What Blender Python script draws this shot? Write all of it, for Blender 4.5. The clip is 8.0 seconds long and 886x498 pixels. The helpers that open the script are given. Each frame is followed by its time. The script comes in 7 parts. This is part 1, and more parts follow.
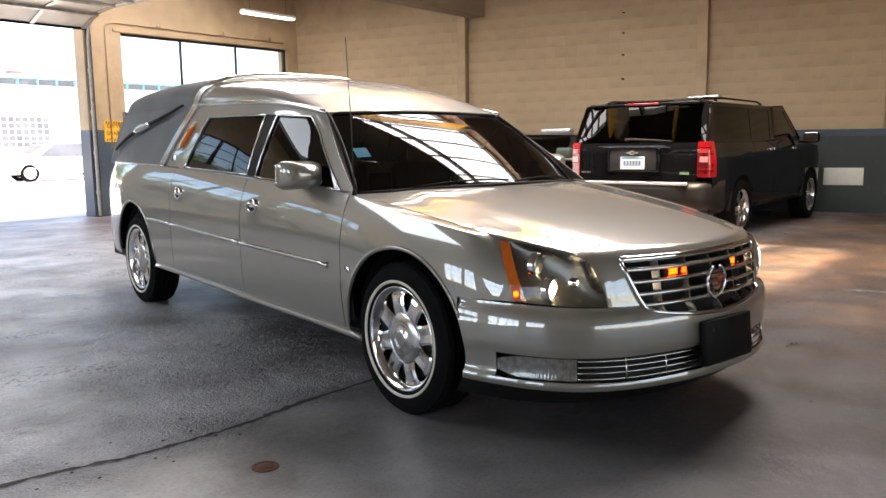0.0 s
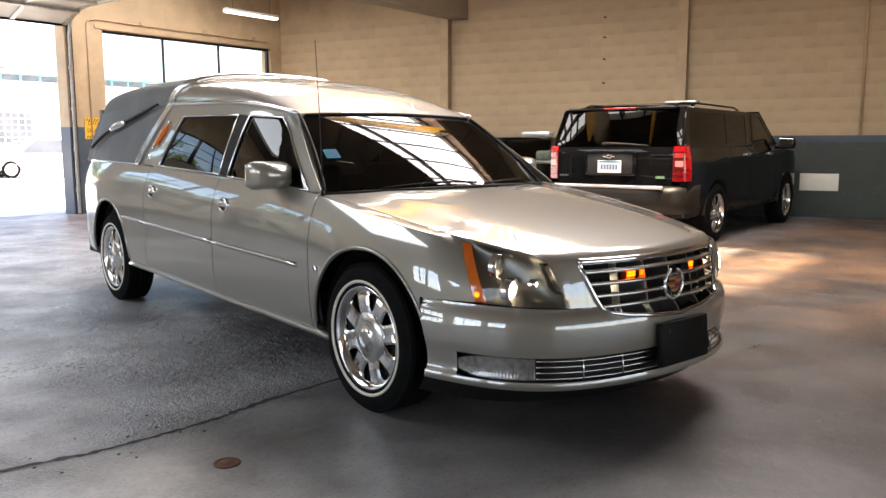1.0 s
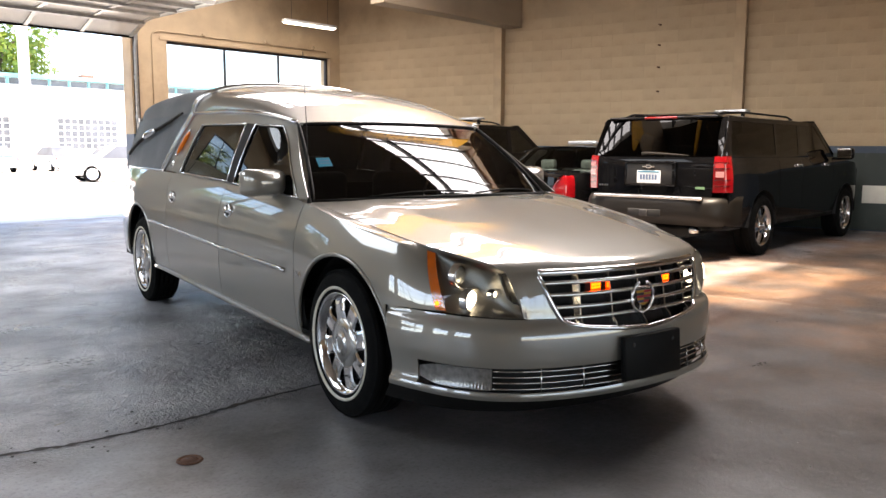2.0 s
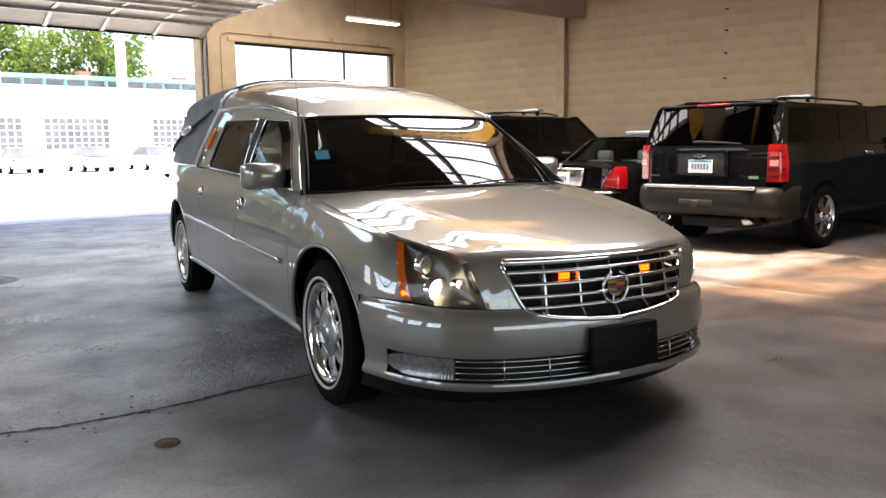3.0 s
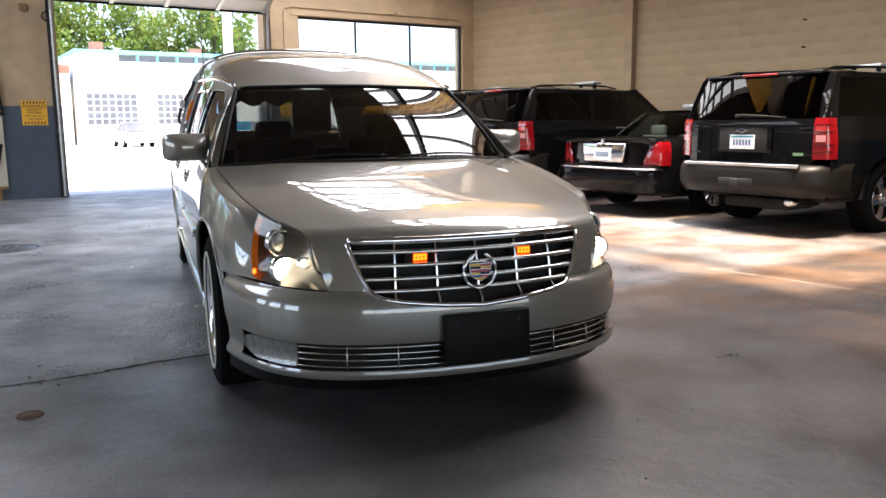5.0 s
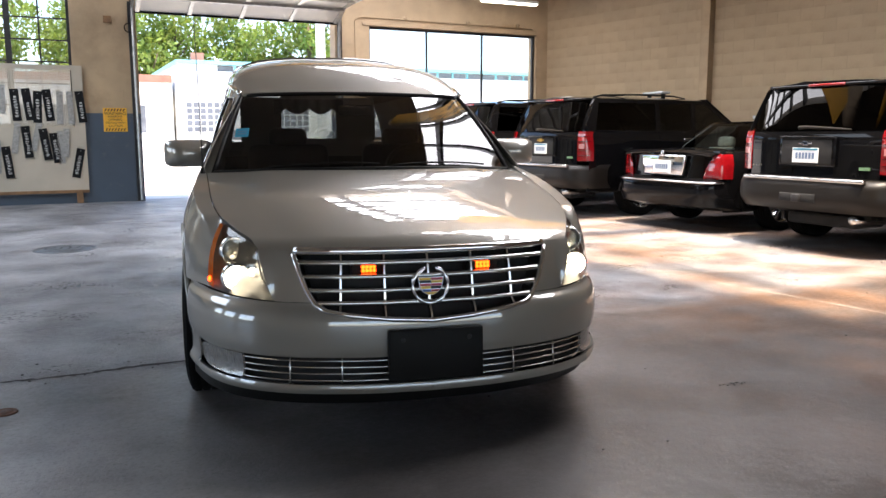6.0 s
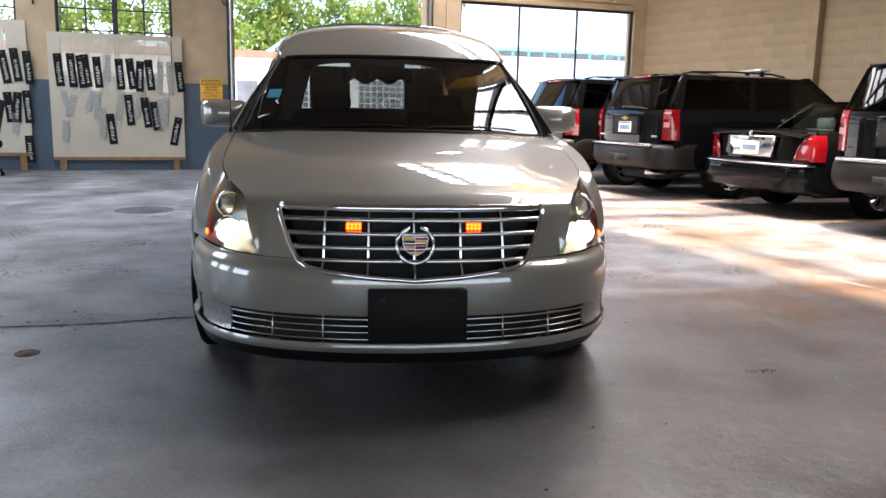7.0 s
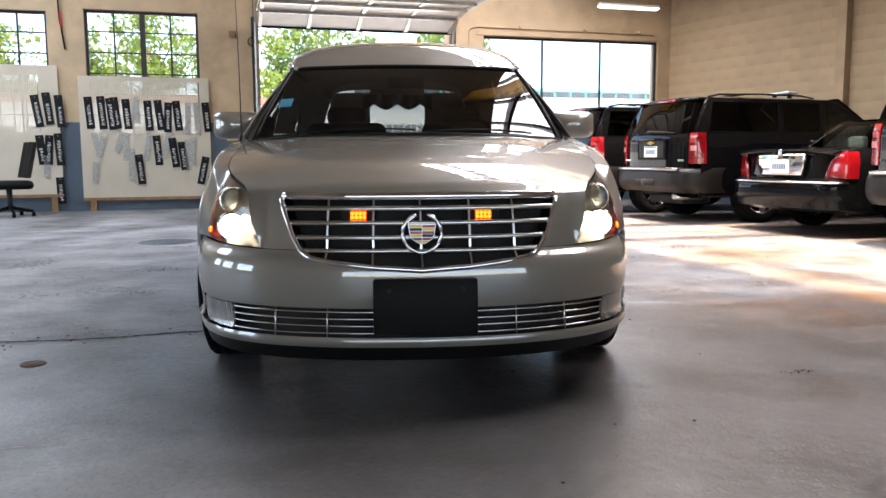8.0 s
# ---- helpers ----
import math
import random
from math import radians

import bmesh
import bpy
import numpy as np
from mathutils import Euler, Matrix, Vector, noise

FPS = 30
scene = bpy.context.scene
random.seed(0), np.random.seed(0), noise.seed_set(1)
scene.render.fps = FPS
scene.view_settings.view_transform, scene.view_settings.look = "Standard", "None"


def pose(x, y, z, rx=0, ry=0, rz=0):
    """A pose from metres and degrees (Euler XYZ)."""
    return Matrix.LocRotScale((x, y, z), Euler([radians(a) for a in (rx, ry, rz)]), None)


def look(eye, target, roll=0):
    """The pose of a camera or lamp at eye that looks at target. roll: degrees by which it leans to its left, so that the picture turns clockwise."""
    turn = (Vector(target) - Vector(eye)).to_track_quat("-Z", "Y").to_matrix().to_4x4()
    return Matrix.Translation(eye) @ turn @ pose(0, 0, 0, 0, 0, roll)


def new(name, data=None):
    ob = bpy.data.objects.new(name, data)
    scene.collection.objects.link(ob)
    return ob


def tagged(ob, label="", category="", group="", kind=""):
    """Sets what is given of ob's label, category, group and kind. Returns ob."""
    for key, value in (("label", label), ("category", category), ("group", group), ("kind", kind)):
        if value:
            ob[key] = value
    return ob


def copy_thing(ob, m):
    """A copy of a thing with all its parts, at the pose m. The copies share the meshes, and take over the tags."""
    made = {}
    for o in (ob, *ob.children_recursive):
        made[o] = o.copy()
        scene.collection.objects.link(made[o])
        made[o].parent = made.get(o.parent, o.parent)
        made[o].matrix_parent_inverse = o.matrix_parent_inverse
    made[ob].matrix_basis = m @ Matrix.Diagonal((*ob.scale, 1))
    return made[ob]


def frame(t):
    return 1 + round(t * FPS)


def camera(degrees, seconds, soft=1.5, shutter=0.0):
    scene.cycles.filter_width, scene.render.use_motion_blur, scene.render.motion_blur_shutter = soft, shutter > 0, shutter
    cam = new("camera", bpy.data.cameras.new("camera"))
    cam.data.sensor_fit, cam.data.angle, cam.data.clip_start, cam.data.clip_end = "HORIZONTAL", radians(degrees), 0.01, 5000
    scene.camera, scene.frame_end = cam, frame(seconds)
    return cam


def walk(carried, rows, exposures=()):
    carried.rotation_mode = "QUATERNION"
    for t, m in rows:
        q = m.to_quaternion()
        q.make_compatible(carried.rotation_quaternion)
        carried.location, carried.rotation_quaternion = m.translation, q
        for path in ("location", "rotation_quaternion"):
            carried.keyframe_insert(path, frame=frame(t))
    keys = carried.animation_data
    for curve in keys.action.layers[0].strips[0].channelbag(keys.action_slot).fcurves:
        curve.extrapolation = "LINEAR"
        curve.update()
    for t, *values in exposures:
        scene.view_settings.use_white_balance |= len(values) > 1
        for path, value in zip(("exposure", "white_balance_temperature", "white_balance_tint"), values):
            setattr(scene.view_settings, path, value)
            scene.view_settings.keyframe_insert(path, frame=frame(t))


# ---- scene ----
cam = camera(58.2, 8.0)
PATH = [
    (0, (0.865, 2.457, 1.218), (2.405, 3.705, 0.953), -0.8),
    (0.5, (0.816, 2.473, 1.222), (2.388, 3.682, 0.965), -0.3),
    (1, (0.88, 2.348, 1.225), (2.443, 3.569, 0.962), -0.1),
    (1.5, (1.045, 2.151, 1.229), (2.544, 3.451, 0.969), -0.0),
    (1.7, (1.087, 2.082, 1.236), (2.566, 3.405, 0.985), 0.2),
    (3, (1.504, 1.64, 1.214), (2.788, 3.151, 0.957), -0.7),
    (3.5, (1.776, 1.458, 1.213), (2.999, 3.018, 0.946), -0.6),
    (4, (2.014, 1.392, 1.193), (3.208, 2.97, 0.901), -0.4),
    (4.5, (2.239, 1.338, 1.193), (3.354, 2.971, 0.892), -0.5),
    (4.7, (2.312, 1.303, 1.186), (3.412, 2.944, 0.874), -0.6),
    (6, (2.947, 1.101, 1.166), (3.809, 2.882, 0.879), -0.1),
    (6.5, (3.13, 1.074, 1.137), (3.944, 2.871, 0.807), -0.5),
    (7, (3.362, 1.021, 1.084), (3.98, 2.893, 0.748), 1.1),
    (7.5, (3.424, 0.983, 1.001), (3.992, 2.874, 0.684), 0.7),
    (8, (3.465, 1.089, 0.879), (4.013, 2.999, 0.652), -0.3),
]
# the picture starts a little brighter and warmer, and ends bluer
EXPOSURES = [(0, 2.36, 6750, 15), (1.0, 2.48, 6850, 15), (1.7, 2.40, 6750, 15), (3.0, 2.14, 6600, 14), (4.5, 2.10, 6350, 14), (6.0, 2.13, 6200, 14), (7.0, 2.30, 6150, 14), (8.0, 2.42, 6250, 14)]
walk(cam, [(t, look(eye, target, roll)) for t, eye, target, roll in PATH], EXPOSURES)

# ---------------------------------------------------------------- light
SUN_EL, SUN_AZ = 76.0, 200.0
world = bpy.data.worlds.new("world")
scene.world = world
world.use_nodes = True
wn = world.node_tree.nodes
sky = wn.new("ShaderNodeTexSky")
sky.sky_type, sky.sun_disc = "NISHITA", False
sky.sun_elevation, sky.sun_rotation = radians(SUN_EL), radians(SUN_AZ)
world.node_tree.links.new(sky.outputs[0], wn["Background"].inputs[0])
wn["Background"].inputs[1].default_value = 0.15
sun = new("sun", bpy.data.lights.new("sun", "SUN"))
sun.data.energy, sun.data.angle, sun.data.color = 4.2, radians(3.0), (1.0, 0.82, 0.58)
SUN_WAY = Vector((math.sin(radians(SUN_AZ)) * math.cos(radians(SUN_EL)), math.cos(radians(SUN_AZ)) * math.cos(radians(SUN_EL)), math.sin(radians(SUN_EL))))
sun.matrix_world = look(SUN_WAY * 60, (0, 0, 0))


def area(name, eye, target, w, h, watts, colour=(1, 1, 1)):
    ob = new(name, bpy.data.lights.new(name, "AREA"))
    ob.data.shape, ob.data.size, ob.data.size_y, ob.data.energy, ob.data.color = "RECTANGLE", w, h, watts, colour
    ob.matrix_world = look(eye, target)
    return ob



# ---------------------------------------------------------------- helpers for meshes
def rnd(a, b):
    return random.uniform(a, b)


def finish(name, bm, material, smooth=False):
    bmesh.ops.recalc_face_normals(bm, faces=bm.faces[:])
    for f in bm.faces:
        f.smooth = smooth
    me = bpy.data.meshes.new(name)
    bm.to_mesh(me)
    bm.free()
    for m in material if isinstance(material, (list, tuple)) else [material]:
        me.materials.append(m)
    return me


def part(name, bm, material, parent, label="", smooth=False, solid=0.0, sharp=0.0):
    """Links a bmesh as one mesh object under a thing or a part."""
    ob = new(name, finish(name, bm, material, smooth))
    if parent:
        ob.parent = parent
    if solid:
        mod = ob.modifiers.new("solid", "SOLIDIFY")
        mod.thickness, mod.offset = solid, -1.0
    if sharp:
        mod = ob.modifiers.new("bevel", "BEVEL")
        mod.width, mod.segments, mod.limit_method = sharp, 2, "ANGLE"
    return tagged(ob, label)


def share(name, me, parent, m, label=""):
    """One more object on the same mesh."""
    ob = new(name, me)
    if parent:
        ob.parent = parent
    ob.matrix_local = m
    return tagged(ob, label)


def empty(name, m, label, category, group="", kind=""):
    ob = new(name)
    ob.empty_display_size = 0.2
    ob.matrix_world = m
    return tagged(ob, label, category, group, kind)


def setting(name, bm, material, label="", smooth=False, kind="structure"):
    ob = new(name, finish(name, bm, material, smooth))
    return tagged(ob, label, kind=kind)


def box(bm, x0, x1, y0, y1, z0, z1, m=None, bevel=0.0):
    vs = bmesh.ops.create_cube(bm, size=1.0)["verts"]
    t = Matrix.Translation(((x0 + x1) / 2, (y0 + y1) / 2, (z0 + z1) / 2)) @ Matrix.Diagonal((x1 - x0, y1 - y0, z1 - z0, 1))
    for v in vs:
        v.co = t @ v.co
    if bevel:
        es = list({e for v in vs for e in v.link_edges})
        r = bmesh.ops.bevel(bm, geom=es, offset=bevel, segments=2, profile=0.5, affect="EDGES")
        vs = list({v for f in r["faces"] for v in f.verts} | {v for v in vs if v.is_valid})
    if m:
        for v in vs:
            v.co = m @ v.co
    return vs


def lathe(bm, profile, n=32, m=None, closed=False):
    """Turns (radius, height) points round z."""
    rings = []
    for r, h in profile:
        if r < 1e-6:
            rings.append([bm.verts.new((0, 0, h))])
        else:
            rings.append([bm.verts.new((r * math.cos(2 * math.pi * i / n), r * math.sin(2 * math.pi * i / n), h)) for i in range(n)])
    if closed:
        rings.append(rings[0])
    for a, b in zip(rings, rings[1:]):
        for i in range(n):
            j = (i + 1) % n
            q = [a[i % len(a)], a[j % len(a)], b[j % len(b)], b[i % len(b)]]
            q = list(dict.fromkeys(q))
            if len(q) > 2:
                try:
                    bm.faces.new(q)
                except ValueError:
                    pass
    if m:
        done = set()
        for ring in rings:
            for v in ring:
                if v not in done:
                    done.add(v)
                    v.co = m @ v.co


def tube(bm, pts, r, n=8, flat=1.0, caps=True):
    """A round bar along points; r may be a list."""
    pts = [Vector(p) for p in pts]
    rs = r if isinstance(r, (list, tuple)) else [r] * len(pts)
    rings, up = [], None
    for i, p in enumerate(pts):
        d = (pts[min(i + 1, len(pts) - 1)] - pts[max(i - 1, 0)]).normalized()
        if up is None:
            up = Vector((0, 0, 1)) if abs(d.z) < 0.9 else Vector((1, 0, 0))
        a = d.cross(up).normalized()
        up = a.cross(d).normalized()
        rings.append([bm.verts.new(p + (a * math.cos(2 * math.pi * k / n) + up * math.sin(2 * math.pi * k / n) * flat) * rs[i]) for k in range(n)])
    for a, b in zip(rings, rings[1:]):
        for k in range(n):
            bm.faces.new((a[k], a[(k + 1) % n], b[(k + 1) % n], b[k]))
    if caps:
        bm.faces.new(rings[0][::-1])
        bm.faces.new(rings[-1])


def sheet(bm, f, nu, nv, mirror=False):
    """A grid of f(u, v), u and v from 0 to 1."""
    for s in (1, -1) if mirror else (1,):
        rows = []
        for i in range(nu + 1):
            row = []
            for j in range(nv + 1):
                x, y, z = f(i / nu, j / nv)
                row.append(bm.verts.new((s * x, y, z)))
            rows.append(row)
        for i in range(nu):
            for j in range(nv):
                q = (rows[i][j], rows[i + 1][j], rows[i + 1][j + 1], rows[i][j + 1])
                if (q[0].co - q[2].co).length > 1e-6 and (q[1].co - q[3].co).length > 1e-6:
                    bm.faces.new(q)


def outward(bm, centre):
    """Turns open sheets so that their faces look away from centre."""
    c = Vector(centre)
    bm.normal_update()
    for f in bm.faces:
        if f.normal.dot(f.calc_center_median() - c) < 0:
            f.normal_flip()


def open_part(name, bm, material, parent, centre, label="", solid=0.008):
    """An open curved sheet as a part, thickened inwards."""
    outward(bm, centre)
    for f in bm.faces:
        f.smooth = True
    me = bpy.data.meshes.new(name)
    bm.to_mesh(me)
    bm.free()
    me.materials.append(material)
    ob = new(name, me)
    ob.parent = parent
    if solid:
        mod = ob.modifiers.new("solid", "SOLIDIFY")
        mod.thickness, mod.offset = solid, -1.0
        ob.modifiers.new("split", "EDGE_SPLIT").split_angle = radians(40)
    return tagged(ob, label)


def interp(x, pts):
    xs, ys = zip(*pts)
    return float(np.interp(x, xs, ys))


CUBICS = {}


def cubic(x, pts):
    """Natural cubic spline through (x, y) points, held level past the ends."""
    key = tuple(pts)
    if key not in CUBICS:
        xs, ys = (np.array(v, float) for v in zip(*pts))
        n = len(xs)
        h = np.diff(xs)
        a, r = np.eye(n), np.zeros(n)
        for i in range(1, n - 1):
            a[i, i - 1:i + 2] = h[i - 1], 2 * (h[i - 1] + h[i]), h[i]
            r[i] = 6 * ((ys[i + 1] - ys[i]) / h[i] - (ys[i] - ys[i - 1]) / h[i - 1])
        CUBICS[key] = [v.tolist() for v in (xs, ys, np.linalg.solve(a, r))]
    xs, ys, ms = CUBICS[key]
    if x <= xs[0]:
        return ys[0]
    if x >= xs[-1]:
        return ys[-1]
    i = max(k for k in range(len(xs) - 1) if xs[k] <= x)
    h = xs[i + 1] - xs[i]
    a, b = (xs[i + 1] - x) / h, (x - xs[i]) / h
    return a * ys[i] + b * ys[i + 1] + ((a ** 3 - a) * ms[i] + (b ** 3 - b) * ms[i + 1]) * h * h / 6


def spline(pts, n):
    """Catmull-Rom through points, n samples."""
    p = np.array(pts, float)
    p = np.vstack((2 * p[0] - p[1], p, 2 * p[-1] - p[-2]))
    out = []
    segs = len(p) - 3
    for k in range(n):
        s = k / (n - 1) * segs
        i = min(int(s), segs - 1)
        t = s - i
        a, b, c, d = p[i:i + 4]
        out.append(0.5 * (2 * b + (c - a) * t + (2 * a - 5 * b + 4 * c - d) * t * t + (3 * b - a - 3 * c + d) * t ** 3))
    return np.array(out)


# ---------------------------------------------------------------- materials
def material(name, colour, rough=0.5, metal=0.0, coat=0.0, var=0.15, scale=4.0, bump=0.0, bump_scale=60.0, spread=0.0, emit=0.0, spec=0.5, coord="Object", stain=None, stain_scale=1.2, stain_at=(0.5, 0.62), rough_var=0.1):
    m = bpy.data.materials.new(name)
    m.use_nodes = True
    n, l = m.node_tree.nodes, m.node_tree.links
    b = n["Principled BSDF"]
    b.inputs["Roughness"].default_value, b.inputs["Metallic"].default_value = rough, metal
    b.inputs["Coat Weight"].default_value, b.inputs["Coat Roughness"].default_value = coat, 0.03
    b.inputs["Specular IOR Level"].default_value = spec
    tc = n.new("ShaderNodeTexCoord")
    noise1 = n.new("ShaderNodeTexNoise")
    noise1.inputs["Scale"].default_value, noise1.inputs["Detail"].default_value = scale, 8
    l.new(tc.outputs[coord], noise1.inputs["Vector"])
    ramp = n.new("ShaderNodeMapRange")
    ramp.inputs["From Min"].default_value, ramp.inputs["From Max"].default_value = 0.3, 0.7
    ramp.inputs["To Min"].default_value, ramp.inputs["To Max"].default_value = 1 - var, 1 + var
    l.new(noise1.outputs[0], ramp.inputs["Value"])
    mul = n.new("ShaderNodeMix")
    mul.data_type, mul.blend_type = "RGBA", "MULTIPLY"
    mul.inputs["Factor"].default_value = 1.0
    mul.inputs["A"].default_value = (*colour, 1)
    l.new(ramp.outputs[0], mul.inputs["B"])
    last = mul.outputs["Result"]
    if stain:
        noise2 = n.new("ShaderNodeTexNoise")
        noise2.inputs["Scale"].default_value, noise2.inputs["Detail"].default_value, noise2.inputs["Roughness"].default_value = stain_scale, 10, 0.65
        l.new(tc.outputs[coord], noise2.inputs["Vector"])
        r2 = n.new("ShaderNodeMapRange")
        r2.inputs["From Min"].default_value, r2.inputs["From Max"].default_value = stain_at
        l.new(noise2.outputs[0], r2.inputs["Value"])
        mx = n.new("ShaderNodeMix")
        mx.data_type = "RGBA"
        mx.inputs["B"].default_value = (*stain, 1)
        l.new(r2.outputs[0], mx.inputs["Factor"])
        l.new(last, mx.inputs["A"])
        last = mx.outputs["Result"]
    if spread:
        oi = n.new("ShaderNodeObjectInfo")
        r3 = n.new("ShaderNodeMapRange")
        r3.inputs["To Min"].default_value, r3.inputs["To Max"].default_value = 1 - spread, 1 + spread
        l.new(oi.outputs["Random"], r3.inputs["Value"])
        m3 = n.new("ShaderNodeMix")
        m3.data_type, m3.blend_type = "RGBA", "MULTIPLY"
        m3.inputs["Factor"].default_value = 1.0
        l.new(last, m3.inputs["A"])
        l.new(r3.outputs[0], m3.inputs["B"])
        last = m3.outputs["Result"]
    l.new(last, b.inputs["Base Color"])
    if rough_var:
        rr = n.new("ShaderNodeMapRange")
        rr.inputs["From Min"].default_value, rr.inputs["From Max"].default_value = 0.3, 0.7
        rr.inputs["To Min"].default_value, rr.inputs["To Max"].default_value = max(0.0, rough * (1 - rough_var * 2)), min(1.0, rough * (1 + rough_var * 2))
        l.new(noise1.outputs[0], rr.inputs["Value"])
        l.new(rr.outputs[0], b.inputs["Roughness"])
    if bump:
        nb = n.new("ShaderNodeTexNoise")
        nb.inputs["Scale"].default_value, nb.inputs["Detail"].default_value = bump_scale, 6
        l.new(tc.outputs[coord], nb.inputs["Vector"])
        bp = n.new("ShaderNodeBump")
        bp.inputs["Strength"].default_value, bp.inputs["Distance"].default_value = bump, 0.01
        l.new(nb.outputs[0], bp.inputs["Height"])
        l.new(bp.outputs[0], b.inputs["Normal"])
    if emit:
        b.inputs["Emission Color"].default_value, b.inputs["Emission Strength"].default_value = (*colour, 1), emit
    return m


def glass(name, tint, rough=0.0, ior=1.5):
    """A thin pane: tinted see-through with a Fresnel mirror."""
    m = bpy.data.materials.new(name)
    m.use_nodes = True
    n, l = m.node_tree.nodes, m.node_tree.links
    n.remove(n["Principled BSDF"])
    t, g, x, f = n.new("ShaderNodeBsdfTransparent"), n.new("ShaderNodeBsdfGlossy"), n.new("ShaderNodeMixShader"), n.new("ShaderNodeFresnel")
    t.inputs[0].default_value, g.inputs["Roughness"].default_value, f.inputs[0].default_value = (*tint, 1), rough, ior
    l.new(f.outputs[0], x.inputs[0])
    l.new(t.outputs[0], x.inputs[1])
    l.new(g.outputs[0], x.inputs[2])
    l.new(x.outputs[0], n["Material Output"].inputs[0])
    return m


def paint(name, colour, metal, rough, flake=0.0, coat_ior=1.75):
    """Car paint: a base with fine flakes under a clear coat."""
    m = material(name, colour, rough, metal, coat=1.0, var=0.03, scale=1.5, rough_var=0.05)
    m.node_tree.nodes["Principled BSDF"].inputs["Coat Roughness"].default_value = 0.012
    m.node_tree.nodes["Principled BSDF"].inputs["Coat IOR"].default_value = coat_ior
    if flake:
        n, l = m.node_tree.nodes, m.node_tree.links
        tc, v = n.new("ShaderNodeTexCoord"), n.new("ShaderNodeTexVoronoi")
        v.inputs["Scale"].default_value = 900
        l.new(tc.outputs["Object"], v.inputs["Vector"])
        bp = n.new("ShaderNodeBump")
        bp.inputs["Strength"].default_value, bp.inputs["Distance"].default_value = flake, 0.001
        l.new(v.outputs["Distance"], bp.inputs["Height"])
        l.new(bp.outputs[0], n["Principled BSDF"].inputs["Normal"])
    return m


M = {}
M["silver"] = paint("silver_paint", (0.212, 0.198, 0.168), 0.35, 0.42, coat_ior=2.0)
M["black"] = paint("black_paint", (0.004, 0.004, 0.0045), 0.0, 0.3, coat_ior=1.28)
M["black"].node_tree.nodes["Principled BSDF"].inputs["Specular IOR Level"].default_value = 0.0
M["grey_trim"] = material("grey_trim", (0.016, 0.014, 0.012), 0.5, 0.0, spec=0.12, coat=0.02, var=0.05)
M["bumper"] = material("dark_bumper_paint", (0.0085, 0.0072, 0.006), 0.42, spec=0.25, var=0.1)
M["vinyl"] = material("grey_vinyl", (0.085, 0.092, 0.10), 0.55, var=0.08, bump=0.35, bump_scale=320)
M["chrome"] = material("chrome", (0.78, 0.78, 0.79), 0.05, 1.0, var=0.02, rough_var=0.1)
M["satin"] = material("satin_metal", (0.62, 0.61, 0.59), 0.22, 1.0, var=0.05)
M["rubber"] = material("tyre_rubber", (0.005, 0.005, 0.005), 0.85, var=0.2, scale=14, bump=0.2, bump_scale=120, spec=0.08)
M["plastic"] = material("black_plastic", (0.007, 0.0066, 0.0062), 0.5, spec=0.1, var=0.1, bump=0.1, bump_scale=300)
M["dark"] = material("dark_cavity", (0.008, 0.008, 0.008), 0.8, var=0.1)
M["white_rubber"] = material("whitewall", (0.62, 0.59, 0.5), 0.6, var=0.1, scale=20)
M["glass"] = glass("clear_glass", (0.93, 0.95, 0.94))
M["tint"] = glass("tinted_glass", (0.05, 0.056, 0.055), 0.0, 1.5)
M["tint_light"] = glass("green_tinted_glass", (0.38, 0.43, 0.40), 0.0, 1.55)
M["rear_glass"] = glass("pale_green_glass", (0.55, 0.62, 0.57), 0.0, 1.7)
M["screen"] = glass("windshield_glass", (0.17, 0.185, 0.18), 0.0, 1.5)
M["privacy"] = glass("privacy_glass", (0.012, 0.014, 0.014), 0.0, 1.34)
M["red"] = material("red_lens", (0.17, 0.003, 0.005), 0.12, coat=1.0, var=0.1, scale=30, emit=0.01)
M["red_dark"] = material("red_rib", (0.05, 0.001, 0.002), 0.2, coat=1.0, var=0.1, scale=30)
M["red_pink"] = material("pink_lens", (0.45, 0.20, 0.20), 0.15, coat=1.0, var=0.15, scale=40)
M["red_pale"] = material("red_brake_lens", (0.38, 0.03, 0.03), 0.12, coat=1.0, var=0.15, scale=40)
M["fog"] = material("fog_lens", (0.20, 0.195, 0.185), 0.22, 0.5, coat=1.0, var=0.35, scale=40)
M["amber"] = material("amber_lens", (0.75, 0.17, 0.008), 0.15, coat=1.0, var=0.1, scale=30, emit=0.02)
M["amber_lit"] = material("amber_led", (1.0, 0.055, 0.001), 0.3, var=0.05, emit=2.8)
M["lamp_lit"] = material("headlamp_glow", (1.0, 0.87, 0.62), 0.3, var=0.02, emit=2.4)
M["tube_lit"] = material("lamp_tube", (1.0, 0.90, 0.75), 0.3, var=0.02, emit=3.0)
M["leather"] = material("seat_leather", (0.010, 0.010, 0.011), 0.5, var=0.15, bump=0.2, bump_scale=150)
M["lining"] = material("headlining", (0.03, 0.029, 0.028), 0.9, var=0.1)
M["plate"] = material("plate_paint", (0.72, 0.76, 0.78), 0.4, var=0.06, scale=20)
M["ink"] = material("plate_ink", (0.12, 0.17, 0.27), 0.5, var=0.1)
M["blue_paper"] = material("blue_sticker", (0.02, 0.22, 0.34), 0.6, var=0.08, scale=30)
M["gold"] = material("gold_badge", (0.45, 0.28, 0.06), 0.35, 0.9, var=0.05)
M["green_paper"] = material("green_badge", (0.12, 0.22, 0.12), 0.5, var=0.05)
M["rust"] = material("rusty_iron", (0.11, 0.05, 0.028), 0.7, 0.3, var=0.4, scale=30, bump=0.5, bump_scale=90)
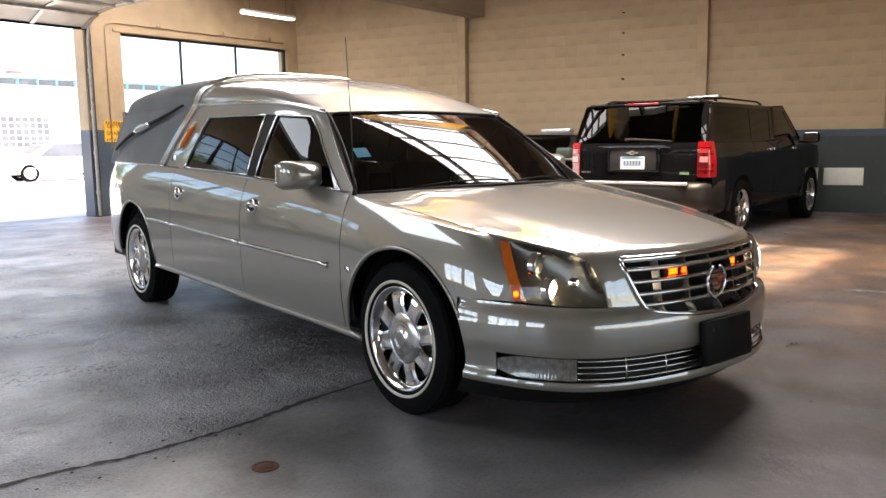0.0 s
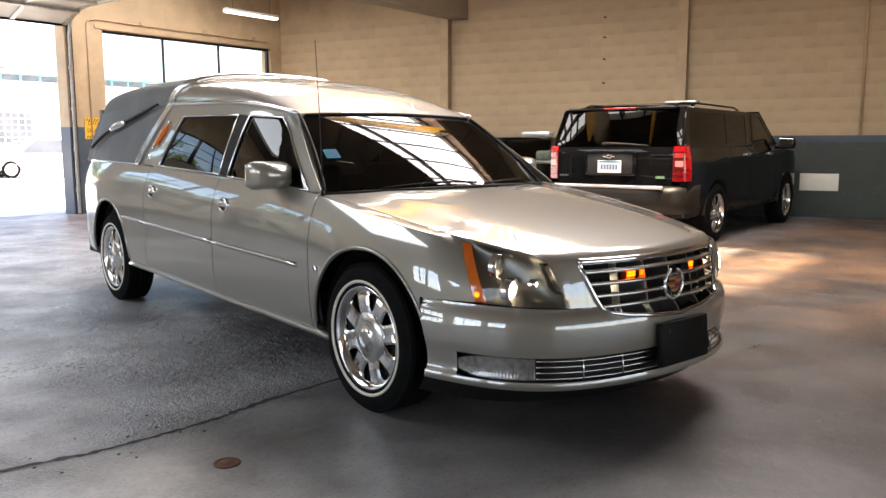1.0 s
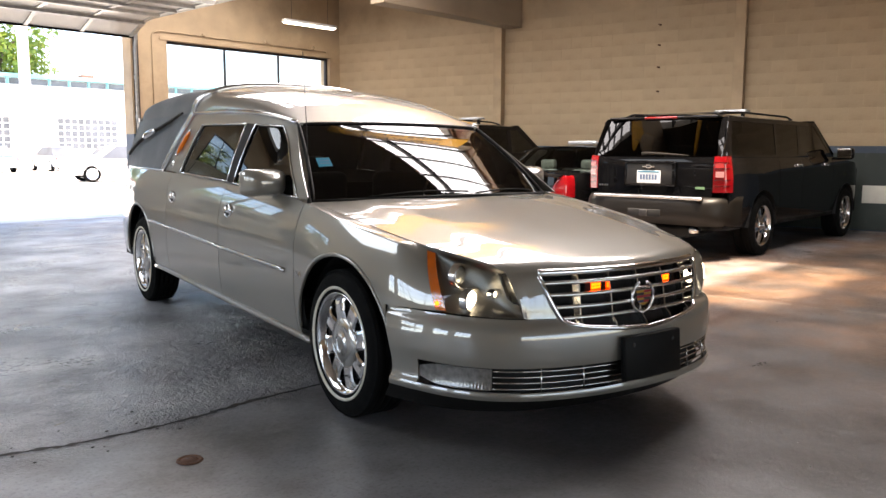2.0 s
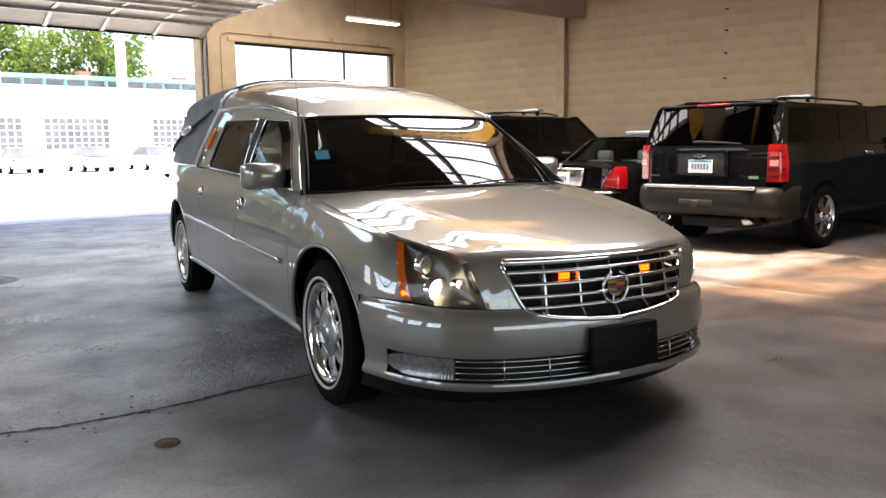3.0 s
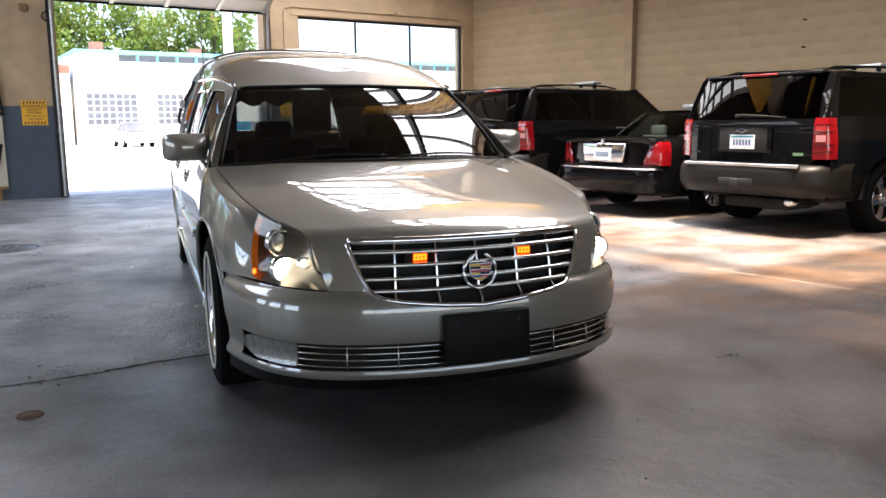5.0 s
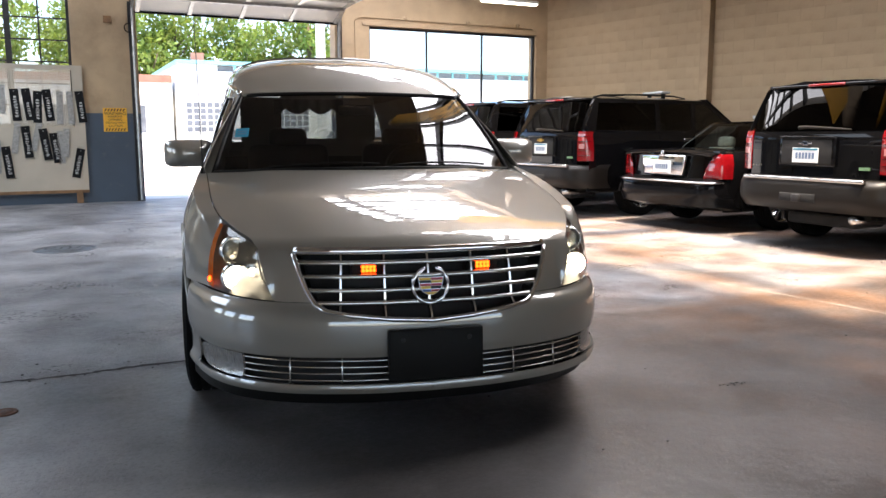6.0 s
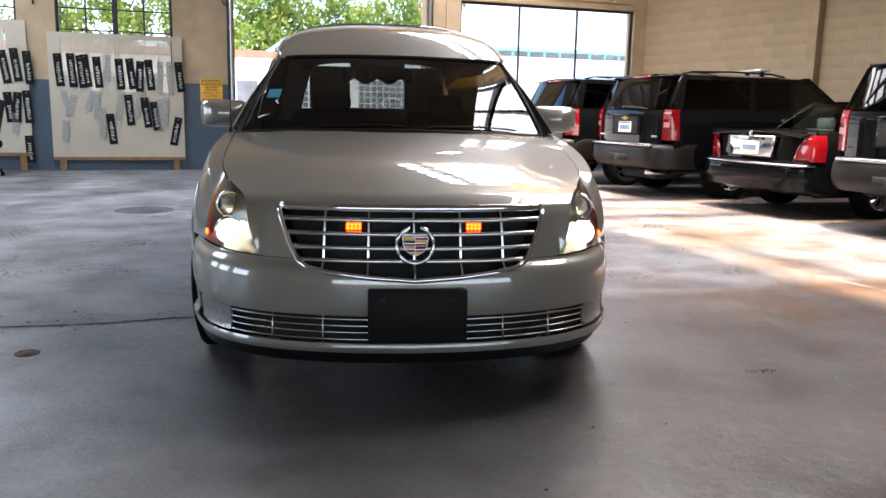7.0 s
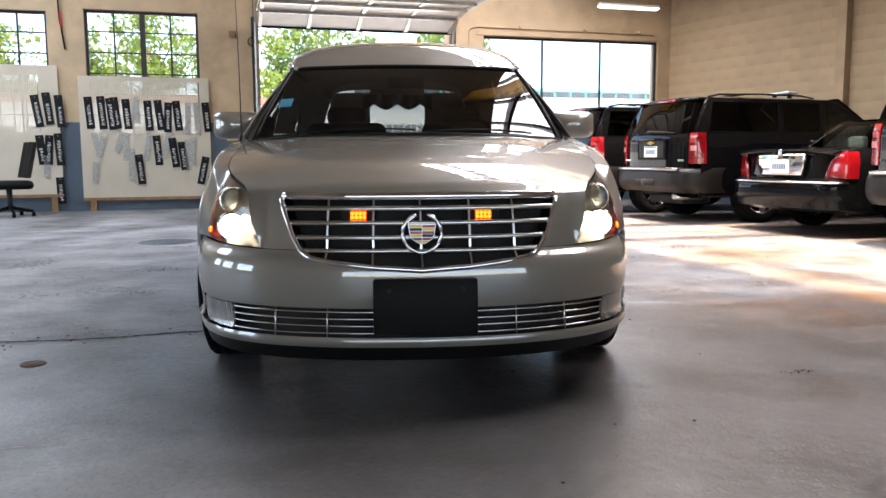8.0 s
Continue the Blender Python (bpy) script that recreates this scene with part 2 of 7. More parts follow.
M["iron"] = material("cast_iron", (0.12, 0.13, 0.14), 0.45, 0.6, var=0.3, scale=20, bump=0.4, bump_scale=80)
M["steel"] = material("dark_steel", (0.035, 0.034, 0.036), 0.5, 0.5, var=0.25, scale=9)
M["galv"] = material("galvanised_steel", (0.42, 0.42, 0.41), 0.4, 0.8, var=0.2, scale=12)
M["door_panel"] = material("door_panel", (0.55, 0.54, 0.50), 0.45, var=0.12, scale=2, stain=(0.32, 0.29, 0.24), stain_scale=3, stain_at=(0.6, 0.8))
M["wood"] = material("board_wood", (0.22, 0.12, 0.055), 0.6, var=0.3, scale=9)
M["pegboard"] = material("painted_hardboard", (0.47, 0.415, 0.33), 0.55, var=0.08, scale=2, stain=(0.45, 0.38, 0.28), stain_scale=1.5, stain_at=(0.6, 0.8))
M["white_board"] = material("white_board", (0.68, 0.66, 0.58), 0.5, var=0.08, stain=(0.2, 0.19, 0.16), stain_scale=9, stain_at=(0.62, 0.72))
M["sign_yellow"] = material("sign_yellow", (0.80, 0.42, 0.03), 0.5, var=0.1, scale=8)
M["sign_black"] = material("sign_black", (0.02, 0.02, 0.02), 0.5, var=0.1)
M["plate_black"] = material("name_plate_black", (0.008, 0.008, 0.009), 0.55, var=0.2, scale=20, spec=0.15)
M["plate_clear"] = material("name_plate_grey", (0.30, 0.29, 0.27), 0.4, var=0.3, scale=20)
M["letter"] = material("letter_white", (0.75, 0.74, 0.70), 0.5, var=0.05)

# ---------------------------------------------------------------- floor and ground
def floor_material():
    m = material("worn_concrete", (0.30, 0.298, 0.308), 0.36, var=0.6, scale=1.1, coord="Object", rough_var=0.0, spec=0.6)
    n, l = m.node_tree.nodes, m.node_tree.links
    b = n["Principled BSDF"]
    tc = n.new("ShaderNodeTexCoord")

    def noise(scale, detail, rough):
        x = n.new("ShaderNodeTexNoise")
        x.inputs["Scale"].default_value, x.inputs["Detail"].default_value, x.inputs["Roughness"].default_value = scale, detail, rough
        l.new(tc.outputs["Object"], x.inputs["Vector"])
        return x.outputs[0]

    def span(value, lo, hi, a=0.0, c=1.0):
        x = n.new("ShaderNodeMapRange")
        x.interpolation_type = "SMOOTHSTEP"
        for k, q in (("From Min", lo), ("From Max", hi), ("To Min", a), ("To Max", c)):
            x.inputs[k].default_value = q
        l.new(value, x.inputs["Value"])
        return x.outputs[0]

    def calc(op, p, q):
        x = n.new("ShaderNodeMath")
        x.operation = op
        for i, v in enumerate((p, q)):
            if isinstance(v, float):
                x.inputs[i].default_value = v
            else:
                l.new(v, x.inputs[i])
        return x.outputs[0]

    def blend(factor, under, colour):
        x = n.new("ShaderNodeMix")
        x.data_type = "RGBA"
        x.inputs["B"].default_value = (*colour, 1)
        l.new(factor, x.inputs["Factor"])
        l.new(under, x.inputs["A"])
        return x.outputs["Result"]
    sep = n.new("ShaderNodeSeparateXYZ")
    l.new(tc.outputs["Object"], sep.inputs[0])
    col = b.inputs["Base Color"].links[0].from_socket
    # the slab before the joint is browner, its dark tone holds the hearse's shadow
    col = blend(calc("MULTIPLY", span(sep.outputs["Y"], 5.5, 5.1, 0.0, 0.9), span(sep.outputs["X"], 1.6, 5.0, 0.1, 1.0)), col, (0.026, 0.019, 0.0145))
    # old red floor paint, worn through in patches, on the parking side of the hall
    col = blend(calc("MULTIPLY", span(sep.outputs["X"], 4.6, 8.0), span(noise(0.9, 5, 0.6), 0.30, 0.72)), col, (0.225, 0.122, 0.066))
    # brown oil shadows, pale dusty scuffs, fine light and dark grains
    col = blend(calc("MULTIPLY", span(noise(2.6, 4, 0.55), 0.36, 0.80), 0.6), col, (0.040, 0.031, 0.026))
    col = blend(calc("MULTIPLY", span(noise(6.3, 6, 0.65), 0.48, 0.80), 0.4), col, (0.20, 0.19, 0.18))
    col = blend(calc("MULTIPLY", span(noise(60, 2, 0.6), 0.48, 0.80), 0.45), col, (0.055, 0.05, 0.047))
    col = blend(calc("MULTIPLY", span(noise(95, 2, 0.6), 0.58, 0.80), 0.3), col, (0.34, 0.33, 0.31))
    l.new(col, b.inputs["Base Color"])
    # polished and dull areas
    dull = span(sep.outputs["Y"], 5.5, 5.1, 0.0, 0.05)
    l.new(calc("ADD", dull, calc("ADD", span(noise(1.7, 3, 0.5), 0.32, 0.68, 0.24, 0.40), span(noise(30, 3, 0.5), 0.3, 0.7, 0.0, 0.10))), b.inputs["Roughness"])
    # relief: trowel waves, and grit where the top has been scoured off
    scour = span(sep.outputs["Y"], 5.1, 5.5, 0.05, 1.0)
    patch = span(noise(1.4, 6, 0.6), 0.36, 0.60, 0.35, 1.0)
    grit = calc("MULTIPLY", calc("ADD", noise(75, 3, 0.6), calc("MULTIPLY", noise(16, 5, 0.65), 1.3)), calc("MULTIPLY", scour, patch))
    bp = n.new("ShaderNodeBump")
    bp.inputs["Strength"].default_value, bp.inputs["Distance"].default_value = 1.0, 0.028
    l.new(calc("ADD", calc("MULTIPLY", noise(5, 5, 0.5), 0.15), grit), bp.inputs["Height"])
    l.new(bp.outputs[0], b.inputs["Normal"])
    return m


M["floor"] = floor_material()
M["ground"] = material("yard_concrete", (0.60, 0.59, 0.56), 0.8, var=0.12, scale=0.6, bump=0.2, bump_scale=30)
M["crack"] = material("crack_dirt", (0.03, 0.027, 0.025), 0.9, var=0.3, scale=30)
M["pale_line"] = material("joint_filler", (0.34, 0.28, 0.23), 0.7, var=0.3, scale=20)

BACK, TOP = 16.05, 5.3
LEFT, FRONT = -7.0, -9.0


def wall_x(y, step=True):
    """The face of the right-hand wall, which stands a little askew and steps back bay by bay."""
    x = 12.70 + (16.05 - y) * 0.194
    return x + (0.0 if y > 12.05 else 0.14 if y > 7.62 else 0.28) * step


bm = bmesh.new()
box(bm, -400, 400, -300, 900, -0.5, -0.04)
setting("ground", bm, M["ground"], "sunlit pale concrete yard in front of the garage")
bm = bmesh.new()
box(bm, LEFT, 16.5, FRONT, BACK + 0.5, -0.03, 0.0)
floor = setting("floor", bm, M["floor"], "worn stained concrete garage floor with old red paint and the hearse shadow in its colour")


def crack(name, pts, width, mat, seed, label):
    rs = random.Random(seed)
    bm = bmesh.new()
    fine = spline(pts, 14 * len(pts))
    prev = None
    for i, (x, y) in enumerate(fine):
        d = fine[min(i + 1, len(fine) - 1)] - fine[max(i - 1, 0)]
        d = d / (np.linalg.norm(d) + 1e-9)
        w = width * rs.uniform(0.35, 1.3) * (0.3 if i in (0, len(fine) - 1) else 1)
        ox, oy = -d[1], d[0]
        j = rs.uniform(-0.4, 0.4) * width
        a, b = bm.verts.new((x + ox * (w + j), y + oy * (w + j), 0.0022)), bm.verts.new((x - ox * (w - j), y - oy * (w - j), 0.0022))
        if prev:
            bm.faces.new((prev[0], prev[1], b, a))
        prev = (a, b)
    ob = part(name, bm, mat, floor, label)
    return ob


crack("joint", [(-7, 5.9), (-1, 5.62), (1.0, 5.50), (1.99, 5.45), (2.44, 5.33), (2.94, 5.27), (3.4, 5.29), (5, 5.2)], 0.017, M["crack"], 1, "open dirty slab joint")
crack("joint", [(-7, 12.7), (0, 12.55), (3.6, 12.45), (7, 12.4), (12, 12.3)], 0.010, M["crack"], 2, "straight dark slab joint")
crack("joint", [(2.9, 14.9), (5, 14.5), (8, 14.2)], 0.008, M["crack"], 4, "straight dark slab joint")

# ---------------------------------------------------------------- walls
M["wall_paint"] = material("buff_wall_paint", (0.43, 0.318, 0.197), 0.7, var=0.14, scale=1.8, bump=0.3, bump_scale=35, stain=(0.27, 0.19, 0.115), stain_scale=1.2, stain_at=(0.48, 0.80))
M["block_paint"] = material("buff_block_paint", (0.45, 0.335, 0.208), 0.7, var=0.15, scale=2.2, bump=0.5, bump_scale=40, spread=0.045, stain=(0.25, 0.18, 0.11), stain_scale=1.1, stain_at=(0.44, 0.74))
M["mortar"] = M["block_paint"]
M["blue_paint"] = material("blue_wall_paint", (0.052, 0.074, 0.104), 0.5, var=0.15, scale=1.5, bump=0.2, bump_scale=35, stain=(0.10, 0.11, 0.12), stain_scale=5, stain_at=(0.6, 0.75))
M["ceiling"] = material("roof_deck", (0.20, 0.175, 0.145), 0.8, var=0.15, scale=1.0)
M["rusty_paint"] = material("rusty_tan_paint", (0.40, 0.29, 0.19), 0.65, var=0.2, scale=2.5, bump=0.3, bump_scale=40, stain=(0.20, 0.08, 0.04), stain_scale=3.0, stain_at=(0.48, 0.62))
M["beam"] = material("buff_beam", (0.26, 0.20, 0.14), 0.7, var=0.15, scale=1.5, bump=0.2, bump_scale=30)

HOLES = [(-0.98, 0.87, 1.30, 3.36), (1.45, 3.30, 1.30, 3.42), (4.34, 7.90, 0.0, 3.42), (8.60, 12.42, 1.05, 3.24)]


def holed_wall(bm, x0, x1, y0, y1, z0, z1, holes, zs=()):
    """A thick wall along x with rectangular openings; its pieces butt."""
    xs = sorted({x0, x1, *[h[0] for h in holes], *[h[1] for h in holes]})
    for a, b in zip(xs, xs[1:]):
        cuts = sorted((h[2], h[3]) for h in holes if h[0] <= a + 1e-6 and h[1] >= b - 1e-6)
        z = z0
        for lo, hi in cuts:
            if min(lo, z1) > z:
                box(bm, a, b, y0, y1, z, min(lo, z1))
            z = max(z, min(hi, z1))
        if z < z1:
            box(bm, a, b, y0, y1, z, z1)
    bmesh.ops.remove_doubles(bm, verts=bm.verts[:], dist=1e-5)


bm = bmesh.new()
holed_wall(bm, LEFT, 12.70, BACK, BACK + 0.32, 1.52, TOP + 1.0, HOLES)
setting("wall_north", bm, M["wall_paint"], "buff painted masonry wall with doorway and steel windows")
bm = bmesh.new()
holed_wall(bm, LEFT, 12.70, BACK - 0.004, BACK + 0.32, 0.0, 1.52, HOLES)
setting("wall_dado", bm, M["blue_paint"], "dark blue painted lower wall, scuffed")
WEST = [(2.6, 5.4, 0.9, 3.5), (6.6, 9.4, 0.9, 3.5), (10.6, 13.4, 0.9, 3.5)]
bm = bmesh.new()
ys = [FRONT] + [v for w in WEST for v in w[:2]] + [BACK + 0.32]
for a, b in zip(ys[::2], ys[1::2]):
    box(bm, LEFT - 0.3, LEFT, a, b, 0, TOP + 1)
for y0, y1, z0, z1 in WEST:
    box(bm, LEFT - 0.3, LEFT, y0, y1, 0, z0)
    box(bm, LEFT - 0.3, LEFT, y0, y1, z1, TOP + 1)
setting("wall_west", bm, M["wall_paint"], "buff painted masonry wall with tall unseen windows")
for y0, y1, z0, z1 in WEST:
    bm = bmesh.new()
    for k in range(5):
        y = y0 + (y1 - y0) * k / 4
        box(bm, LEFT - 0.14, LEFT - 0.08, max(y0, y - 0.025), min(y1, y + 0.025), z0, z1)
    for k in range(4):
        z = z0 + (z1 - z0) * k / 3
        box(bm, LEFT - 0.135, LEFT - 0.085, y0, y1, max(z0, z - 0.02), min(z1, z + 0.02))
    setting("window_frame", bm, M["steel"], "dark steel frame of an unseen window of small panes")
    area("unseen_window_light", (LEFT - 0.2, (y0 + y1) / 2, (z0 + z1) / 2), (0, (y0 + y1) / 2, (z0 + z1) / 2), y1 - y0, z1 - z0, 16, (0.78, 0.90, 1.0))
# unseen south window, added to brighten the front of the hearse
SOUTH_FILL = [(-5.4, 10.6, 0.4, 3.4)]
bm = bmesh.new()
holed_wall(bm, LEFT - 0.3, 18.5, FRONT - 0.3, FRONT, 0, TOP + 1, SOUTH_FILL)
setting("wall_south", bm, M["wall_paint"], "buff painted masonry wall with tall unseen windows")
for x0, x1, z0, z1 in SOUTH_FILL:
    bm = bmesh.new()
    for k in range(9):
        x = x0 + (x1 - x0) * k / 8
        box(bm, max(x0, x - 0.025), min(x1, x + 0.025), FRONT - 0.14, FRONT - 0.08, z0, z1)
    for k in range(4):
        z = z0 + (z1 - z0) * k / 3
        box(bm, x0, x1, FRONT - 0.135, FRONT - 0.085, max(z0, z - 0.02), min(z1, z + 0.02))
    setting("window_frame", bm, M["steel"], "dark steel frame of an unseen window of small panes")
    area("unseen_window_light", ((x0 + x1) / 2, FRONT - 0.2, (z0 + z1) / 2), ((x0 + x1) / 2, 0, (z0 + z1) / 2), x1 - x0, z1 - z0, 14, (1.0, 0.90, 0.76))

# ---------------------------------------------------------------- roof with its long skylight
SKY = (6.9, 9.8, 3.1, 14.6)
NORTH_FILL = (-3.4, 1.6, 9.5, 14.5)
bm = bmesh.new()
box(bm, LEFT - 0.3, SKY[0], FRONT - 0.3, NORTH_FILL[2], TOP, TOP + 0.2)
box(bm, LEFT - 0.3, SKY[0], NORTH_FILL[3], BACK + 0.32, TOP, TOP + 0.2)
box(bm, LEFT - 0.3, NORTH_FILL[0], NORTH_FILL[2], NORTH_FILL[3], TOP, TOP + 0.2)
box(bm, NORTH_FILL[1], SKY[0], NORTH_FILL[2], NORTH_FILL[3], TOP, TOP + 0.2)
box(bm, SKY[1], 18.5, FRONT - 0.3, BACK + 0.32, TOP, TOP + 0.2)
box(bm, SKY[0], SKY[1], FRONT - 0.3, SKY[2], TOP, TOP + 0.2)
box(bm, SKY[0], SKY[1], SKY[3], BACK + 0.32, TOP, TOP + 0.2)
setting("ceiling", bm, M["ceiling"], "dull painted roof deck")
# roof light added to brighten the left floor, unseen; opaque sheet blocks the sun
bm = bmesh.new()
box(bm, NORTH_FILL[0] - 0.1, NORTH_FILL[1] + 0.1, NORTH_FILL[2] - 0.1, NORTH_FILL[3] + 0.1, TOP + 0.24, TOP + 0.26)
setting("sun_block_sheet", bm, M["white_board"], "opaque white sheet added over the unseen roof light, blocks the sun")
# area lamp that makes the added roof light shine
area("skylight_light", ((NORTH_FILL[0] + NORTH_FILL[1]) / 2, (NORTH_FILL[2] + NORTH_FILL[3]) / 2, TOP + 0.19), ((NORTH_FILL[0] + NORTH_FILL[1]) / 2, (NORTH_FILL[2] + NORTH_FILL[3]) / 2, 0), NORTH_FILL[1] - NORTH_FILL[0], NORTH_FILL[3] - NORTH_FILL[2], 105, (0.80, 0.91, 1.0))
bm = bmesh.new()
k = SKY[2]
while k < SKY[3] + 0.01:
    box(bm, SKY[0], SKY[1], k - 0.022, k + 0.022, TOP + 0.02, TOP + 0.16)
    k += 0.72
for x in (SKY[0] + 0.5,):
    box(bm, x - 0.05, x + 0.05, SKY[2], SKY[3], TOP + 0.0, TOP + 0.2)
setting("skylight_bars", bm, M["steel"], "dark steel glazing bars of the skylight")
area("skylight_light", ((SKY[0] + SKY[1]) / 2, (SKY[2] + SKY[3]) / 2, TOP + 0.19), ((SKY[0] + SKY[1]) / 2, (SKY[2] + SKY[3]) / 2, 0), SKY[1] - SKY[0], SKY[3] - SKY[2], 390, (1.0, 0.945, 0.87))
# a rusty girder carries the skylight's edge; the deep beam runs from it to the wall
bm = bmesh.new()
box(bm, 9.84, 10.02, 2.6, 15.4, 4.86, 4.89)
box(bm, 9.84, 10.02, 2.6, 15.4, TOP - 0.035, TOP - 0.003)
box(bm, 9.92, 9.94, 2.6, 15.4, 4.89, TOP - 0.035)
setting("skylight_girder", bm, M["rusty_paint"], "rusty tan painted steel girder beside the skylight")
bm = bmesh.new()
box(bm, 10.04, wall_x(11.85) - 0.01, 11.69, 12.01, 3.60, TOP - 0.003, bevel=0.01)
setting("roof_beam", bm, M["beam"], "deep painted roof beam")

# ---------------------------------------------------------------- right-hand wall of painted blocks, three bays
WALL_M = Matrix.Translation((12.70, 16.05, 0)) @ Matrix.Rotation(math.atan2(-1, 0.194), 4, "Z")
# local: x along the wall away from the corner, the room on the -y side
M["green_paint"] = material("dark_green_panel", (0.030, 0.040, 0.036), 0.5, var=0.2, scale=2, stain=(0.06, 0.065, 0.06), stain_scale=6, stain_at=(0.6, 0.75))
BAYS = [(-0.1, 4.075, 0.0), (4.075, 8.587, 0.14), (8.587, 25.6, 0.28)]
bay_walls = []
for k, (s0, s1, o) in enumerate(BAYS):
    bm = bmesh.new()
    box(bm, s0, s1, o + 0.0018, 0.75, 1.345, TOP + 1.0)
    ob = setting("wall_east", bm, M["mortar"], "buff painted concrete block wall")
    ob.matrix_world = WALL_M
    bay_walls.append(ob)
    bm = bmesh.new()
    box(bm, s0, s1, o, 0.75, 0.0, 1.27)
    ob2 = setting("wall_dado", bm, M["blue_paint"], "dark blue painted lower wall")
    ob2.matrix_world = WALL_M
    bm = bmesh.new()
    box(bm, s0, s1, o - 0.02, 0.7, 1.27, 1.345)
    ob3 = setting("trim", bm, M["blue_paint"], "blue painted wall rail")
    ob3.matrix_world = WALL_M
bm = bmesh.new()
box(bm, 8.75, 12.6, 0.262, 0.30, 0.02, 1.235)
gp = setting("trim", bm, M["green_paint"], "dark green painted wall panel")
gp.matrix_world = WALL_M
# plain corner strips where the bays step back
for s, o in ((4.075, 0.0), (8.587, 0.14)):
    bm = bmesh.new()
    box(bm, s - 0.17, s, o - 0.012, o + 0.30, 0.0, TOP + 0.3, bevel=0.006)
    st = setting("pilaster", bm, M["wall_paint"], "buff painted wall corner strip")
    st.matrix_world = WALL_M

# ---------------------------------------------------------------- windows in the far wall
def steel_window(name, x0, x1, z0, z1, nx, nz, heavy=(), label=""):
    win = empty(name, pose((x0 + x1) / 2, BACK + 0.12, z0), label, "window", kind="structure")
    w, h = x1 - x0, z1 - z0
    bm = bmesh.new()
    t = 0.045
    box(bm, -w / 2, w / 2, -0.035, 0.035, 0, t)
    box(bm, -w / 2, w / 2, -0.035, 0.035, h - t, h)
    box(bm, -w / 2, -w / 2 + t, -0.035, 0.035, t, h - t)
    box(bm, w / 2 - t, w / 2, -0.035, 0.035, t, h - t)
    part("window_frame", bm, M["steel"], win, "dark steel window frame")
    for k in range(1, nx):
        x = -w / 2 + w * k / nx
        r = 0.045 if k in heavy else 0.014
        bm = bmesh.new()
        box(bm, x - r, x + r, -0.028, 0.028, t, h - t)
        part("mullion", bm, M["steel"], win)
    for k in range(1, nz):
        z = h * k / nz
        bm = bmesh.new()
        box(bm, -w / 2 + t, w / 2 - t, -0.012, 0.012, z - 0.012, z + 0.012)
        part("glazing_bar", bm, M["steel"], win)
    xs = [-w / 2 + w * k / nx for k in range(nx + 1)]
    for a, b in zip(xs, xs[1:]):
        bm = bmesh.new()
        box(bm, a + 0.01, b - 0.01, -0.004, 0.0, 0.02, h - 0.02)
        p = part("pane", bm, M["glass"], win)
        p.visible_shadow = False
    bm = bmesh.new()
    box(bm, -w / 2 - 0.04, w / 2 + 0.04, -0.17, -0.04, -0.05, 0.0, bevel=0.008)
    part("window_sill", bm, M["wall_paint"], win)
    return win


steel_window("window_1", -0.98, 0.87, 1.30, 3.36, 4, 6, (2,), "steel factory window of small panes")
steel_window("window_2", 1.45, 3.30, 1.30, 3.42, 4, 6, (2,), "steel factory window of small panes")
steel_window("window_3", 8.60, 12.42, 1.05, 3.24, 3, 1, (), "wide steel window of three tall panes")
bm = bmesh.new()
box(bm, 8.45, 12.5, BACK - 0.02, BACK + 0.0, 3.245, 3.31, bevel=0.004)
setting("trim", bm, M["wall_paint"], "painted lintel strip over the window")
bm = bmesh.new()
tube(bm, [(8.30, BACK - 0.02, 1.2), (8.30, BACK - 0.02, 3.30), (8.33, BACK - 0.02, 3.36), (8.45, BACK - 0.02, 3.40), (12.3, BACK - 0.02, 3.36)], 0.012, 8)
cd = part("conduit", bm, M["wall_paint"], None, "painted conduit along the wall over the window", True)
tagged(cd, "thin painted conduit running over the window", "conduit")
# round painted knobs fixed to the wall above the window
for x in (9.35, 10.75, 11.95):
    bm = bmesh.new()
    lathe(bm, [(0.0, 0.03), (0.035, 0.028), (0.04, 0.0)], 12, Matrix.Translation((x, BACK - 0.012, 3.42)) @ Matrix.Rotation(radians(90), 4, "X"))
    tagged(part("wall_knob", bm, M["wall_paint"], None, "", True), "small round painted knob on the wall", "wall fitting", "knobs over the window")

# ---------------------------------------------------------------- overhead door, open
door = empty("door_1", pose(6.12, BACK, 0), "open sectional overhead door, panels under the roof", "garage door", kind="structure")
SEC = [(-0.05, 3.26), (-0.60, 3.47), (-1.17, 3.53), (-1.74, 3.53), (-2.31, 3.53), (-2.88, 3.53)]
for (ya, za), (yb, zb) in zip(SEC, SEC[1:]):
    d = Vector((0, yb - ya, zb - za))
    ln = d.length
    bm = bmesh.new()
    box(bm, -1.80, 1.80, 0.012, ln - 0.012, -0.02, 0.02, bevel=0.006)
    sec = part("door_panel", bm, M["door_panel"], door, "pale insulated door panel")
    sec.matrix_local = Matrix.Translation((0, ya, za)) @ Matrix.Rotation(math.atan2(zb - za, yb - ya), 4, "X")
    for x in (-1.76, -0.9, 0.0, 0.9, 1.76):
        bm = bmesh.new()
        box(bm, x - 0.035, x + 0.035, 0.02, ln - 0.02, 0.02, 0.045)
        part("stile", bm, M["galv"], sec, "galvanised stile")
    bm = bmesh.new()
    box(bm, -1.78, 1.78, ln - 0.07, ln - 0.03, 0.02, 0.075)
    part("strut", bm, M["galv"], sec, "galvanised strut")
bm = bmesh.new()
box(bm, -1.80, 1.80, -0.075, -0.005, 3.215, 3.262, bevel=0.01)
part("bottom_seal", bm, M["rubber"], door, "black rubber seal")
